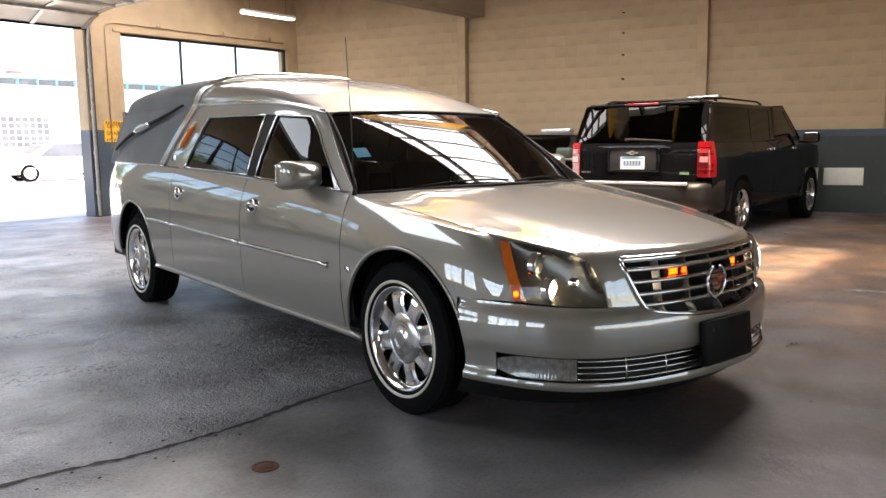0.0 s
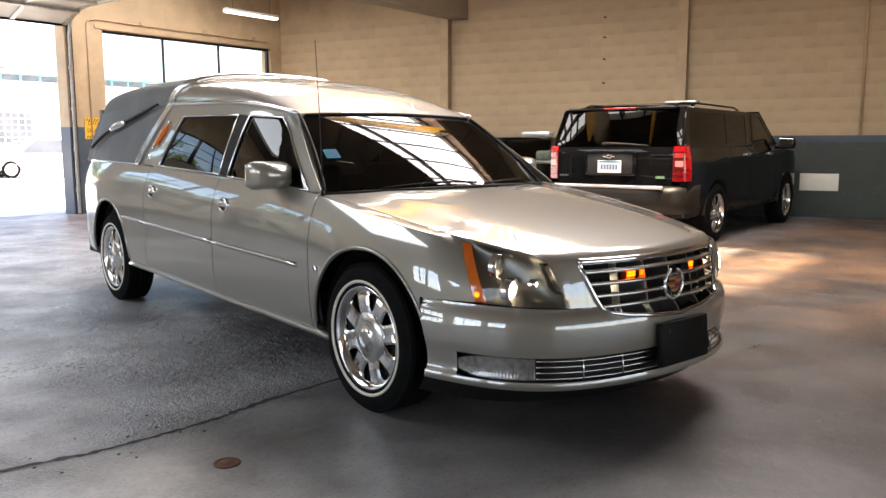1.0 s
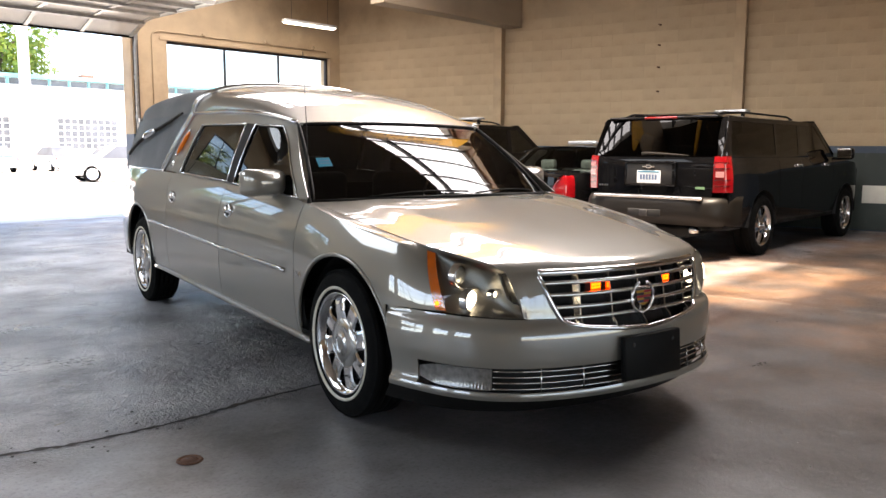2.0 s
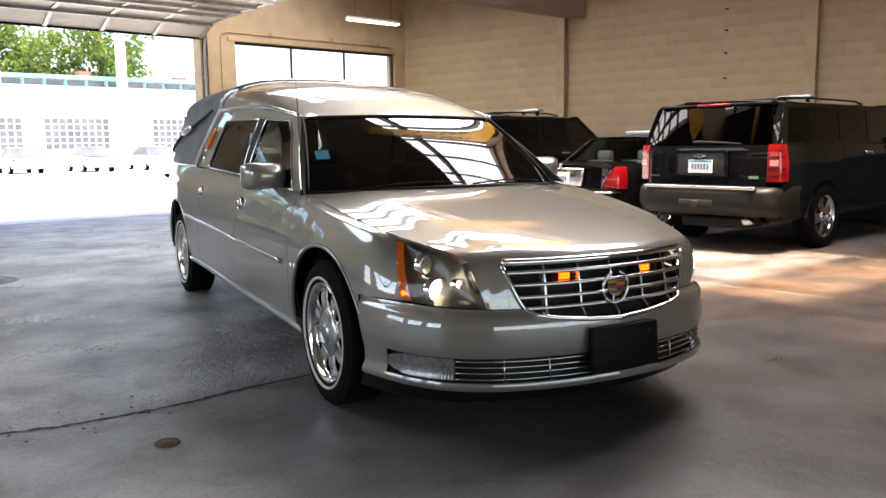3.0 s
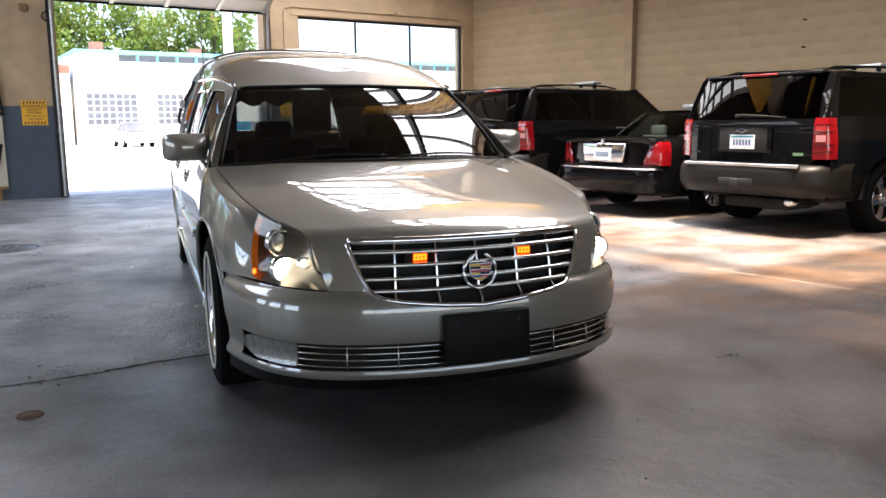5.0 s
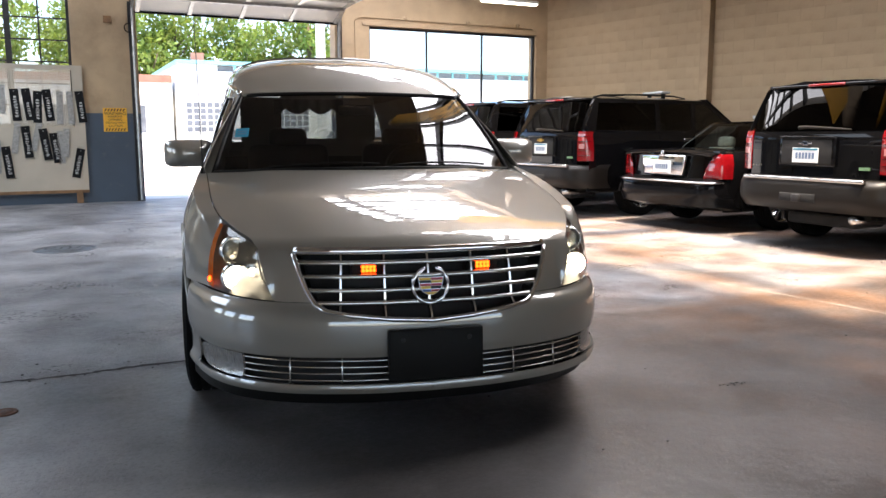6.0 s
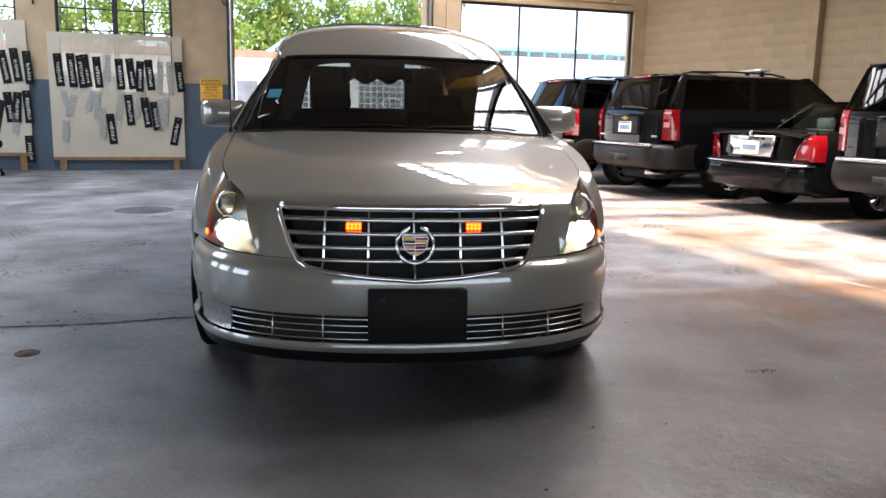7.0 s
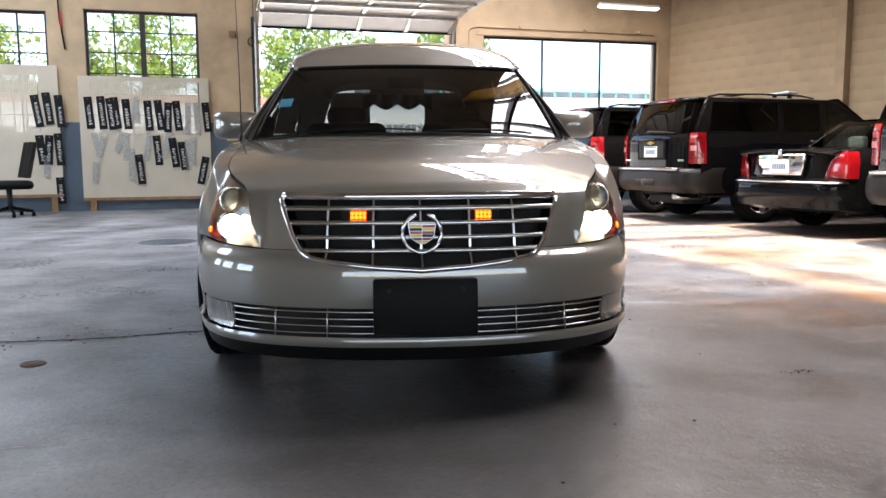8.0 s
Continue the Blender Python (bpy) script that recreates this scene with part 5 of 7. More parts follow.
# lower grille
bm = bmesh.new()
sheet(bm, lambda u, v: nose(u * s_of_x(0.82), 0.274 + 0.115 * v, -0.055), 40, 4, True)
low = open_part("lower_grille", bm, M["dark"], hearse, (0, 0.2, 0.3), "dark lower air intake", 0.01)
for z in (0.298, 0.322, 0.346, 0.370):
    sx_pts = [nose(s, z, -0.006) for s in np.linspace(0, s_of_x(0.665), 30)]
    strip("grille_bar", [(-p[0], p[1], p[2]) for p in sx_pts[::-1]] + sx_pts[1:], 0.0042, low, M["satin"], "satin grille bar", 0.8, 6)
for x in (-0.5, -0.32, 0.32, 0.5):
    s = s_of_x(abs(x))
    strip("grille_post", [((1 if x > 0 else -1) * p[0], p[1], p[2]) for p in (nose(s, 0.284, -0.006), nose(s, 0.384, -0.01))], 0.0035, low, M["satin"], "", 1, 6)
M["lens"] = glass("clear_lens", (0.86, 0.88, 0.88), 0.02, 1.45)
M["frost"] = material("ribbed_lens", (0.55, 0.56, 0.55), 0.18, 0.3, coat=1.0, var=0.25, scale=60)
for sx in (-1, 1):
    bm = bmesh.new()
    sheet(bm, lambda u, v: (lambda p: (sx * p[0], p[1], p[2]))(nose(s_of_x(0.668) + u * (s_of_x(0.832) - s_of_x(0.668)), 0.292 + 0.022 * max(0, u - 0.6) ** 2 / 0.16 + (0.086 - 0.048 * max(0, u - 0.6) ** 2 / 0.16) * v, -0.008 + 0.0009 * abs(math.sin(22 * math.pi * u)))), 110, 4)
    open_part("fog_lamp", bm, M["fog"], hearse, (0, 0.2, 0.32), "clear ribbed fog lamp", 0.01)

# main grille
bm = bmesh.new()
sheet(bm, lambda u, v: (lambda s: nose(s, grille_low(plan_s(s)[0][0]) - 0.01 + (0.765 - grille_low(plan_s(s)[0][0])) * v, -0.075))(u * s_of_x(0.50)), 40, 6, True)
grille = open_part("grille", bm, M["dark"], hearse, (0, 0.3, 0.6), "chrome egg-crate grille", 0.01)


def both(pts):
    return [(-p[0], p[1], p[2]) for p in pts[::-1]] + list(pts[1:])


for z, xe in ((0.712, 0.488), (0.664, 0.466), (0.616, 0.444), (0.572, 0.415)):
    bm = bmesh.new()
    row = [nose(s, z, -0.01) for s in np.linspace(0, s_of_x(xe), 24)]
    tube(bm, both(row), 0.0165, 8, 0.62)
    part("grille_bar", bm, M["satin"], grille, "", True)
for x in (-0.325, -0.165, 0.0, 0.165, 0.325):
    bm = bmesh.new()
    s = s_of_x(abs(x))
    g = 1 if x >= 0 else -1
    col = [nose(s, z, -0.002) for z in np.linspace(grille_low(x) + 0.004, 0.742, 12)]
    col = [(g * p[0], p[1], p[2]) for p in col]
    rings = []
    for p in col:
        rings.append([bm.verts.new((p[0] + dx, p[1] + dy, p[2])) for dx, dy in ((-0.006, 0.03), (-0.0035, -0.004), (0.0035, -0.004), (0.006, 0.03))])
    for a, b in zip(rings, rings[1:]):
        for i in range(3):
            bm.faces.new((a[i], a[i + 1], b[i + 1], b[i]))
    part("grille_post", bm, M["satin"], grille, "")
edge = [nose(s_of_x(x), grille_low(x), 0.004) for x in np.linspace(0, 0.500, 40)]
strip("grille_surround", both(edge), 0.010, grille, M["chrome"], "chrome surround")
top = [nose(s_of_x(x), 0.752, -0.004) for x in np.linspace(0, 0.50, 24)]
strip("hood_trim", both(top), 0.013, hearse, M["chrome"], "chrome strip along the hood edge", 1.15)
# badge: a chrome wreath round a shield of plain colour fields
bm = bmesh.new()
wreath = [(0.064 * math.sin(a), 0.0, 0.064 * math.cos(a)) for a in np.linspace(0.28, 2 * math.pi - 0.28, 60)]
tube(bm, wreath, [0.0035 + 0.0045 * abs(math.sin(9 * k * math.pi / 59)) ** 0.5 for k in range(60)], 10)
badge = part("badge", bm, M["chrome"], hearse, "chrome wreath badge round a striped shield", True)
badge.matrix_local = Matrix.Translation((0, nose(0, 0.635)[1] - 0.016, 0.632))
M["wine"] = material("badge_red", (0.35, 0.02, 0.03), 0.3, coat=1.0, var=0.05)
M["badge_blue"] = material("badge_blue", (0.03, 0.05, 0.16), 0.3, coat=1.0, var=0.05)


def shield_half(z):
    """Half width of the shield at a height."""
    return interp(z, [(-0.036, 0.004), (-0.026, 0.024), (-0.008, 0.038), (0.030, 0.044)])


bm = bmesh.new()
zs = np.linspace(-0.036, 0.030, 12)
face = [bm.verts.new((shield_half(z) + 0.003, 0.002, z)) for z in zs] + [bm.verts.new((-shield_half(z) - 0.003, 0.002, z)) for z in zs[::-1]]
slab = bmesh.ops.extrude_face_region(bm, geom=[bm.faces.new(face)])
for v in slab["geom"]:
    if isinstance(v, bmesh.types.BMVert):
        v.co.y -= 0.008
part("shield", bm, M["chrome"], badge, "")
rows = np.linspace(-0.034, 0.029, 7)
for k, (za, zb) in enumerate(zip(rows, rows[1:])):
    for sx in (-1, 1):
        bm = bmesh.new()
        q = [bm.verts.new((sx * x, y, z)) for y in (-0.0085, -0.005) for x, z in ((0.001, za + 0.0008), (shield_half(za), za + 0.0008), (shield_half(zb), zb - 0.0008), (0.001, zb - 0.0008))]
        for idx in ((0, 1, 2, 3), (7, 6, 5, 4), (0, 4, 5, 1), (1, 5, 6, 2), (2, 6, 7, 3), (3, 7, 4, 0)):
            bm.faces.new([q[i] for i in idx])
        fields = ("gold", "badge_blue", "gold", "wine", "sign_black", "gold") if sx < 0 else ("gold", "wine", "sign_black", "wine", "gold", "wine")
        part("field", bm, M[fields[k]], badge, "")
# amber flashers behind the grille
for sx in (-1, 1):
    y = nose(s_of_x(0.215), 0.688)[1] + 0.03
    bm = bmesh.new()
    box(bm, -0.062, 0.062, 0.0, 0.03, -0.022, 0.022, bevel=0.004)
    fl = part("flasher", bm, M["plastic"], grille, "amber grille flasher")
    fl.matrix_local = Matrix.Translation((sx * 0.212, y - 0.004, 0.688))
    bm = bmesh.new()
    for k in range(4):
        for q in range(2):
            lathe(bm, [(0, 0.005), (0.005, 0.004), (0.0068, 0)], 10, Matrix.Translation((-0.020 + 0.0135 * k, -0.001, -0.0065 + 0.013 * q)) @ Matrix.Rotation(radians(90), 4, "X"))
    part("led", bm, M["amber_lit"], fl, "lit amber diodes", True)
# plate holder
bm = bmesh.new()
box(bm, -0.172, 0.172, -0.014, 0.014, -0.092, 0.092, bevel=0.008)
ph = part("plate_holder", bm, M["plastic"], hearse, "empty black plastic plate holder", True)
ph.matrix_local = Matrix.Translation((0.008, -1.068, 0.395)) @ Matrix.Rotation(radians(-4), 4, "X")
for x in (-0.12, 0.12):
    bm = bmesh.new()
    lathe(bm, [(0, 0.004), (0.008, 0.003), (0.009, 0)], 12, Matrix.Translation((x, -0.014, 0.055)) @ Matrix.Rotation(radians(90), 4, "X"))
    part("bolt", bm, M["dark"], ph, "")
bm = bmesh.new()
box(bm, -0.12, 0.12, -1.054, -1.0, 0.33, 0.46)
part("plate_bracket", bm, M["plastic"], hearse, "")

# headlights
for sx in (-1, 1):
    bm = bmesh.new()
    sheet(bm, lambda u, v: (lambda p: (sx * p[0], p[1], p[2]))(lamp_face(u, v, 0.004)), 20, 14)
    hl = open_part("headlight", bm, M["lens"], hearse, (0, 0.2, 0.65), "clear headlight, lit", 0)
    bm = bmesh.new()

    def bowl(u, v):
        p = lamp_face(u, v, 0.0)
        k = (math.sin(math.pi * u) * math.sin(math.pi * v)) ** 0.6
        return (sx * (p[0] - 0.02 * k), p[1] + 0.06 * k, p[2])
    sheet(bm, bowl, 20, 14)
    M.setdefault("reflector", material("lamp_reflector", (0.17, 0.16, 0.145), 0.30, 0.85, var=0.04, scale=25, rough_var=0.0))
    open_part("reflector", bm, M["reflector"], hl, (0, -3, 0.65), "", 0)
    # two round lamps one above the other
    for u, v, r, mt in ((0.60, 0.68, 0.042, "glass"), (0.54, 0.27, 0.042, "lamp_lit"), (0.24, 0.46, 0.015, "lamp_lit")):
        c = lamp_face(u, v, -0.030)
        ax = Matrix.Translation((sx * c[0], c[1], c[2])) @ Matrix.Rotation(radians(-10 * sx), 4, "Z") @ Matrix.Rotation(radians(90), 4, "X")
        bm = bmesh.new()
        lathe(bm, [(r * 1.30, -0.02), (r * 1.24, 0.012), (r * 1.14, 0.014), (r * 1.04, 0.002), (r * 0.98, -0.02)], 28, ax)
        ring = part("bezel", bm, M["chrome"], hl, "", True)
        bm = bmesh.new()
        lathe(bm, [(r * 0.98, -0.02), (r * 0.9, -0.004), (r * 0.6, 0.006), (0, 0.010)], 24, ax)
        part("projector", bm, M["frost"] if mt == "glass" else M[mt], ring, "lit lamp" if mt != "glass" else "", True)
    bm = bmesh.new()
    sheet(bm, lambda u, v: (lambda p: (sx * p[0], p[1], p[2]))(lamp_face(0.875 + 0.12 * u, 0.02 + 0.95 * v, 0.003)), 6, 14)
    open_part("side_marker", bm, M["amber"], hl, (0, 0.2, 0.65), "amber side marker", 0)
    c = lamp_face(0.955, 0.12, 0.002)
    bm = bmesh.new()
    lathe(bm, [(0, 0.008), (0.009, 0.005), (0.012, 0)], 12, Matrix.Translation((sx * c[0], c[1], c[2])) @ Matrix.Rotation(radians(60 * sx), 4, "Z") @ Matrix.Rotation(radians(90), 4, "X"))
    part("marker_bulb", bm, M["amber_lit"], hl, "lit amber bulb", True)

# windscreen, cowl, wipers
WS_LOW = lambda t: (0.785 * t, 0.25 + 0.245 * t * t, 0.992 - 0.022 * t * t)
WS_TOP = lambda t: (0.632 * t, 0.965 + 0.035 * t * t, 1.396 - 0.014 * t * t)


def screen(u, v, out=0.0):
    a, b = np.array(WS_LOW(2 * u - 1)), np.array(WS_TOP(2 * u - 1))
    p = a + (b - a) * v
    return (p[0], p[1] - 0.03 * 4 * v * (1 - v) * 0.6 - out * 0.5, p[2] + 0.03 * 4 * v * (1 - v) * 0.5 + out)


bm = bmesh.new()
sheet(bm, screen, 30, 16)
ws = open_part("windshield", bm, M["screen"], hearse, (0, 2, 0.5), "tinted windshield", 0)
loop = [screen(u, 0) for u in np.linspace(0, 1, 24)] + [screen(1, v) for v in np.linspace(0.08, 1, 12)] + [screen(u, 1) for u in np.linspace(1, 0, 24)[1:]] + [screen(0, v) for v in np.linspace(1, 0.0, 13)[1:]]
strip("windshield_seal", loop, 0.012, ws, M["plastic"], "black rubber seal")
for sx in (-1, 1):
    u = 0 if sx < 0 else 1
    bm = bmesh.new()

    def pillar(a, b, sx=sx, u=u):
        p = np.array(screen(u, a))
        y2 = max(p[1] + 0.10, 0.5)
        q = np.array((sx * cabin_x(y2, p[2]), y2, p[2] - 0.004))
        r = p + (q - p) * b
        r[0] += sx * 0.012 * math.sin(math.pi * b)
        return tuple(r)
    sheet(bm, pillar, 14, 6)
    open_part("windshield_pillar", bm, M["silver"], hearse, (0, 1, 0.9), "", 0.015)
bm = bmesh.new()
sheet(bm, lambda u, v: (0.79 * (2 * u - 1), 0.24 + 0.245 * (2 * u - 1) ** 2 + 0.03 * v, 0.976 - 0.026 * (2 * u - 1) ** 2 + 0.002 * v), 24, 2)
sheet(bm, lambda u, v: (0.79 * (2 * u - 1), 0.27 + 0.245 * (2 * u - 1) ** 2 + 0.25 * v, 0.978 - 0.026 * (2 * u - 1) ** 2 - 0.02 * v), 24, 2)
part("cowl", bm, M["plastic"], hearse, "black plastic cowl", True)
for u0, u1 in ((0.16, 0.52), (0.55, 0.90)):
    bm = bmesh.new()
    tube(bm, [screen(u0 + (u1 - u0) * k / 10, 0.012 + 0.035 * math.sin(k / 10 * 2.6), 0.010) for k in range(11)], 0.005, 6)
    part("wiper", bm, M["plastic"], hearse, "black wiper blade", True)
bm = bmesh.new()
sheet(bm, lambda u, v: screen(0.034 + 0.048 * u - 0.004 * v, 0.385 + 0.11 * v, 0.003), 4, 4)
st = open_part("sticker", bm, M["blue_paper"], ws, (0, 2, 0.5), "light blue paper sticker", 0)
for k in range(2):
    bm = bmesh.new()
    sheet(bm, lambda u, v: screen(0.040 + 0.034 * u, 0.415 + 0.03 * k + 0.012 * v, 0.005), 2, 1)
    open_part("print", bm, M["ink"], st, (0, 2, 0.5), "", 0)
strip("aerial", [(-0.835, 0.44, 0.955), (-0.838, 0.445, 1.3), (-0.848, 0.46, 1.72)], [0.0035, 0.0025, 0.0018], hearse, M["steel"], "thin black whip aerial")
bm = bmesh.new()
lathe(bm, [(0.02, 0), (0.016, 0.012), (0.007, 0.05), (0, 0.052)], 12, Matrix.Translation((-0.835, 0.44, 0.95)))
part("aerial_base", bm, M["plastic"], hearse, "", True)

# roof: painted front part, chrome band, vinyl rear
bm = bmesh.new()


def roof_front(u, v):
    y1 = band_y(interp(abs(v - 0.5), [(0, 1.74), (0.28, 1.70), (0.5, 1.50)])) - 0.01
    return roof_point(0.985 + (y1 - 0.985) * u, v)


sheet(bm, roof_front, 50, 48)
open_part("roof", bm, M["silver"], hearse, (0, 2.2, 0.8), "", 0.02)
bm = bmesh.new()


def roof_rear(u, v):
    y1 = band_y(interp(abs(v - 0.5), [(0, 1.74), (0.28, 1.70), (0.5, 1.50)])) + 0.06
    return roof_point(y1 + (4.36 - y1) * u, v)


sheet(bm, roof_rear, 44, 48)


def vinyl_side(u, v, sx):
    z = interp(v, [(0, 1.083), (1, rail(3.5)[1])])
    y0 = band_y(z) + 0.055
    y1 = interp(z, [(1.08, 4.46), (1.30, 4.40), (1.49, 4.36)])
    y = y0 + (y1 - y0) * u
    zz = cubic(y, BELT) + (rail(min(y, 4.3))[1] - cubic(y, BELT)) * v
    return (sx * (cabin_x(min(y, 4.3), zz) + 0.004), y, zz)


for sx in (-1, 1):
    sheet(bm, lambda u, v: vinyl_side(u, v, sx), 36, 12)
open_part("vinyl_roof", bm, M["vinyl"], hearse, (0, 3.4, 0.8), "grey grained vinyl roof covering", 0.02)
for off, r, mt in ((0.0, 0.017, "chrome"), (0.048, 0.017, "chrome"), (0.024, 0.016, "satin")):
    pts = []
    for v in np.linspace(0, 1, 60):
        y1 = band_y(interp(abs(v - 0.5), [(0, 1.74), (0.28, 1.70), (0.5, 1.50)])) + off
        p = roof_point(y1, v)
        pts.append((p[0] * 1.004, p[1], p[2] + 0.004))
    left = [(cabin_x(band_y(z) + off, z) + 0.006, band_y(z) + off, z) for z in np.linspace(1.09, 1.48, 14)]
    strip("roof_band", left + pts + [(-p[0], p[1], p[2]) for p in left[::-1]], r, hearse, M[mt], "chrome band across the roof")
for sx in (-1, 1):
    strip("vinyl_trim", [(sx * (side_x(y, cubic(y, BELT)) - 0.004), y, cubic(y, BELT) + 0.003) for y in np.linspace(2.95, 4.42, 24)], 0.010, hearse, M["satin"], "bright trim under the vinyl")
    # landau bar: an S-shaped bar with a knob in the middle
    ctl = [(2.80, 1.505), (2.86, 1.50), (3.02, 1.46), (3.30, 1.405), (3.55, 1.36), (3.80, 1.30), (4.10, 1.215), (4.28, 1.195), (4.35, 1.215)]
    line = spline(ctl, 40)
    pts = [(sx * (cabin_x(min(y, 4.3), z) + 0.032), y, z) for y, z in line]
    strip("landau_bar", pts, [0.008 + 0.007 * math.sin(math.pi * k / 39) for k in range(40)], hearse, M["grey_trim"], "dark polished S-shaped landau bar")
    bm = bmesh.new()
    tube(bm, pts[16:23], [0.014, 0.024, 0.03, 0.032, 0.03, 0.024, 0.014], 10)
    part("landau_knob", bm, M["chrome"], hearse, "", True)
# tail: loading door with its window, bumper
bm = bmesh.new()
for z0, z1, x0, x1 in ((0.42, 1.12, -0.66, 0.66), (1.12, 1.52, -0.66, -0.27), (1.12, 1.52, 0.27, 0.66), (1.42, 1.56, -0.27, 0.27)):
    box(bm, x0, x1, 4.36 + (0.1 if z1 < 1.2 else 0), 4.42 + (0.12 if z1 < 1.2 else 0), z0, z1)
part("loading_door", bm, M["silver"], hearse, "")
bm = bmesh.new()
box(bm, -0.27, 0.27, 4.385, 4.39, 1.12, 1.42)
part("rear_window", bm, M["glass"], hearse, "rear window with a small oval sticker")
bm = bmesh.new()
sheet(bm, lambda u, v: (-(side_x(4.12, 0.40 + 0.24 * v) - 0.004) * math.cos(math.pi * u), 4.12 + 0.44 * math.sin(math.pi * u) ** 0.8, 0.38 + 0.26 * v), 30, 6)
open_part("rear_bumper", bm, M["silver"], hearse, (0, 3.6, 0.5), "", 0.02)
# closed quarter corners
for sx in (-1, 1):
    bm = bmesh.new()
    sheet(bm, lambda u, v: (sx * (side_x(4.40, min(1.085, 0.6 + 0.485 * v)) + (0.64 - side_x(4.40, 0.9)) * u), 4.40 + 0.08 * math.sin(u * 1.57), 0.6 + 0.49 * v), 8, 8)
    open_part("tail_corner", bm, M["silver"], hearse, (0, 3.6, 0.8), "", 0.015)
# cabin: floor, dashboard, wheel, seats, headlining
bm = bmesh.new()
box(bm, -0.84, 0.84, -0.30, 4.3, 0.31, 0.37)
box(bm, -0.48, 0.48, -0.85, -0.3, 0.24, 0.55)
part("underbody", bm, M["dark"], hearse, "")
bm = bmesh.new()
sheet(bm, lambda u, v: (0.76 * (2 * u - 1), 0.42 + 0.30 * v, 0.96 - 0.03 * (2 * u - 1) ** 2 - 0.10 * v ** 3), 16, 8)
box(bm, -0.76, 0.76, 0.64, 0.74, 0.5, 0.86)
part("dashboard", bm, M["leather"], hearse, "dark dashboard", True)
bm = bmesh.new()
lathe(bm, [(0.185 + 0.014 * math.cos(a), 0.014 * math.sin(a)) for a in np.linspace(0, 2 * math.pi, 9)[:-1]], 30, Matrix.Translation((0.36, 0.90, 0.93)) @ Matrix.Rotation(radians(68), 4, "X"), True)
box(bm, 0.18, 0.54, 0.885, 0.915, 0.915, 0.945)
part("steering_wheel", bm, M["leather"], hearse, "black steering wheel", True)
for sx in (-1, 1):
    bm = bmesh.new()
    box(bm, sx * 0.36 - 0.25, sx * 0.36 + 0.25, 0.95, 1.42, 0.42, 0.60, bevel=0.05)
    box(bm, sx * 0.36 - 0.25, sx * 0.36 + 0.25, 1.36, 1.50, 0.52, 1.10, bevel=0.05)
    box(bm, sx * 0.36 - 0.12, sx * 0.36 + 0.12, 1.40, 1.49, 1.08, 1.20, bevel=0.04)
    part("seat", bm, M["leather"], hearse, "dark leather seat", True)
bm = bmesh.new()
sheet(bm, lambda u, v: (lambda p: (p[0] * 0.96, p[1], p[2] - 0.035))(roof_point(1.05 + 3.2 * u, v)), 30, 24)
part("headlining", bm, M["lining"], hearse, "", True)
bm = bmesh.new()
box(bm, -0.10, 0.10, 0.90, 0.915, 1.27, 1.33, bevel=0.006)
part("rear_view_mirror", bm, M["plastic"], hearse, "")
bm = bmesh.new()
box(bm, -0.82, 0.82, 1.62, 1.66, 0.30, 1.02)
box(bm, -0.80, 0.80, 2.9, 4.30, 0.30, 0.95)
part("partition", bm, M["leather"], hearse, "")
# curtain valance with a scalloped hem over the rear glass
bm = bmesh.new()
sheet(bm, lambda u, v: (0.34 * (2 * u - 1), 4.33 + 0.012 * math.sin(40 * u), 1.50 - v * (0.09 + 0.055 * abs(math.cos(3 * math.pi * u)))), 48, 4)
part("valance", bm, M["lining"], hearse, "dark scalloped curtain valance", True)
# wreath sticker on the rear glass
bm = bmesh.new()
lathe(bm, [(0.094, 0), (0.10, 0)], 32, Matrix.Translation((0.15, 4.382, 1.17)) @ Matrix.Diagonal((1, 1, 0.55, 1)) @ Matrix.Rotation(radians(90), 4, "X"))
part("oval_sticker", bm, M["letter"], hearse, "white oval sticker")

HW = wheel_meshes("hearse", 0.345, 0.225, 0.228, 8, True, M["chrome"], 0.118, 1.08)
for sx in (-1, 1):
    put_wheel(HW, hearse, sx * 0.795, 0.0, 0.345, 0.25, sx)
    put_wheel(HW, hearse, sx * 0.795, AXLE_R, 0.345, 0.6, sx)

# ---------------------------------------------------------------- the black sport utility vehicles
# local axes: x across (to the vehicle's right), y forward from the tail, z up
SUV_BELT = 1.175


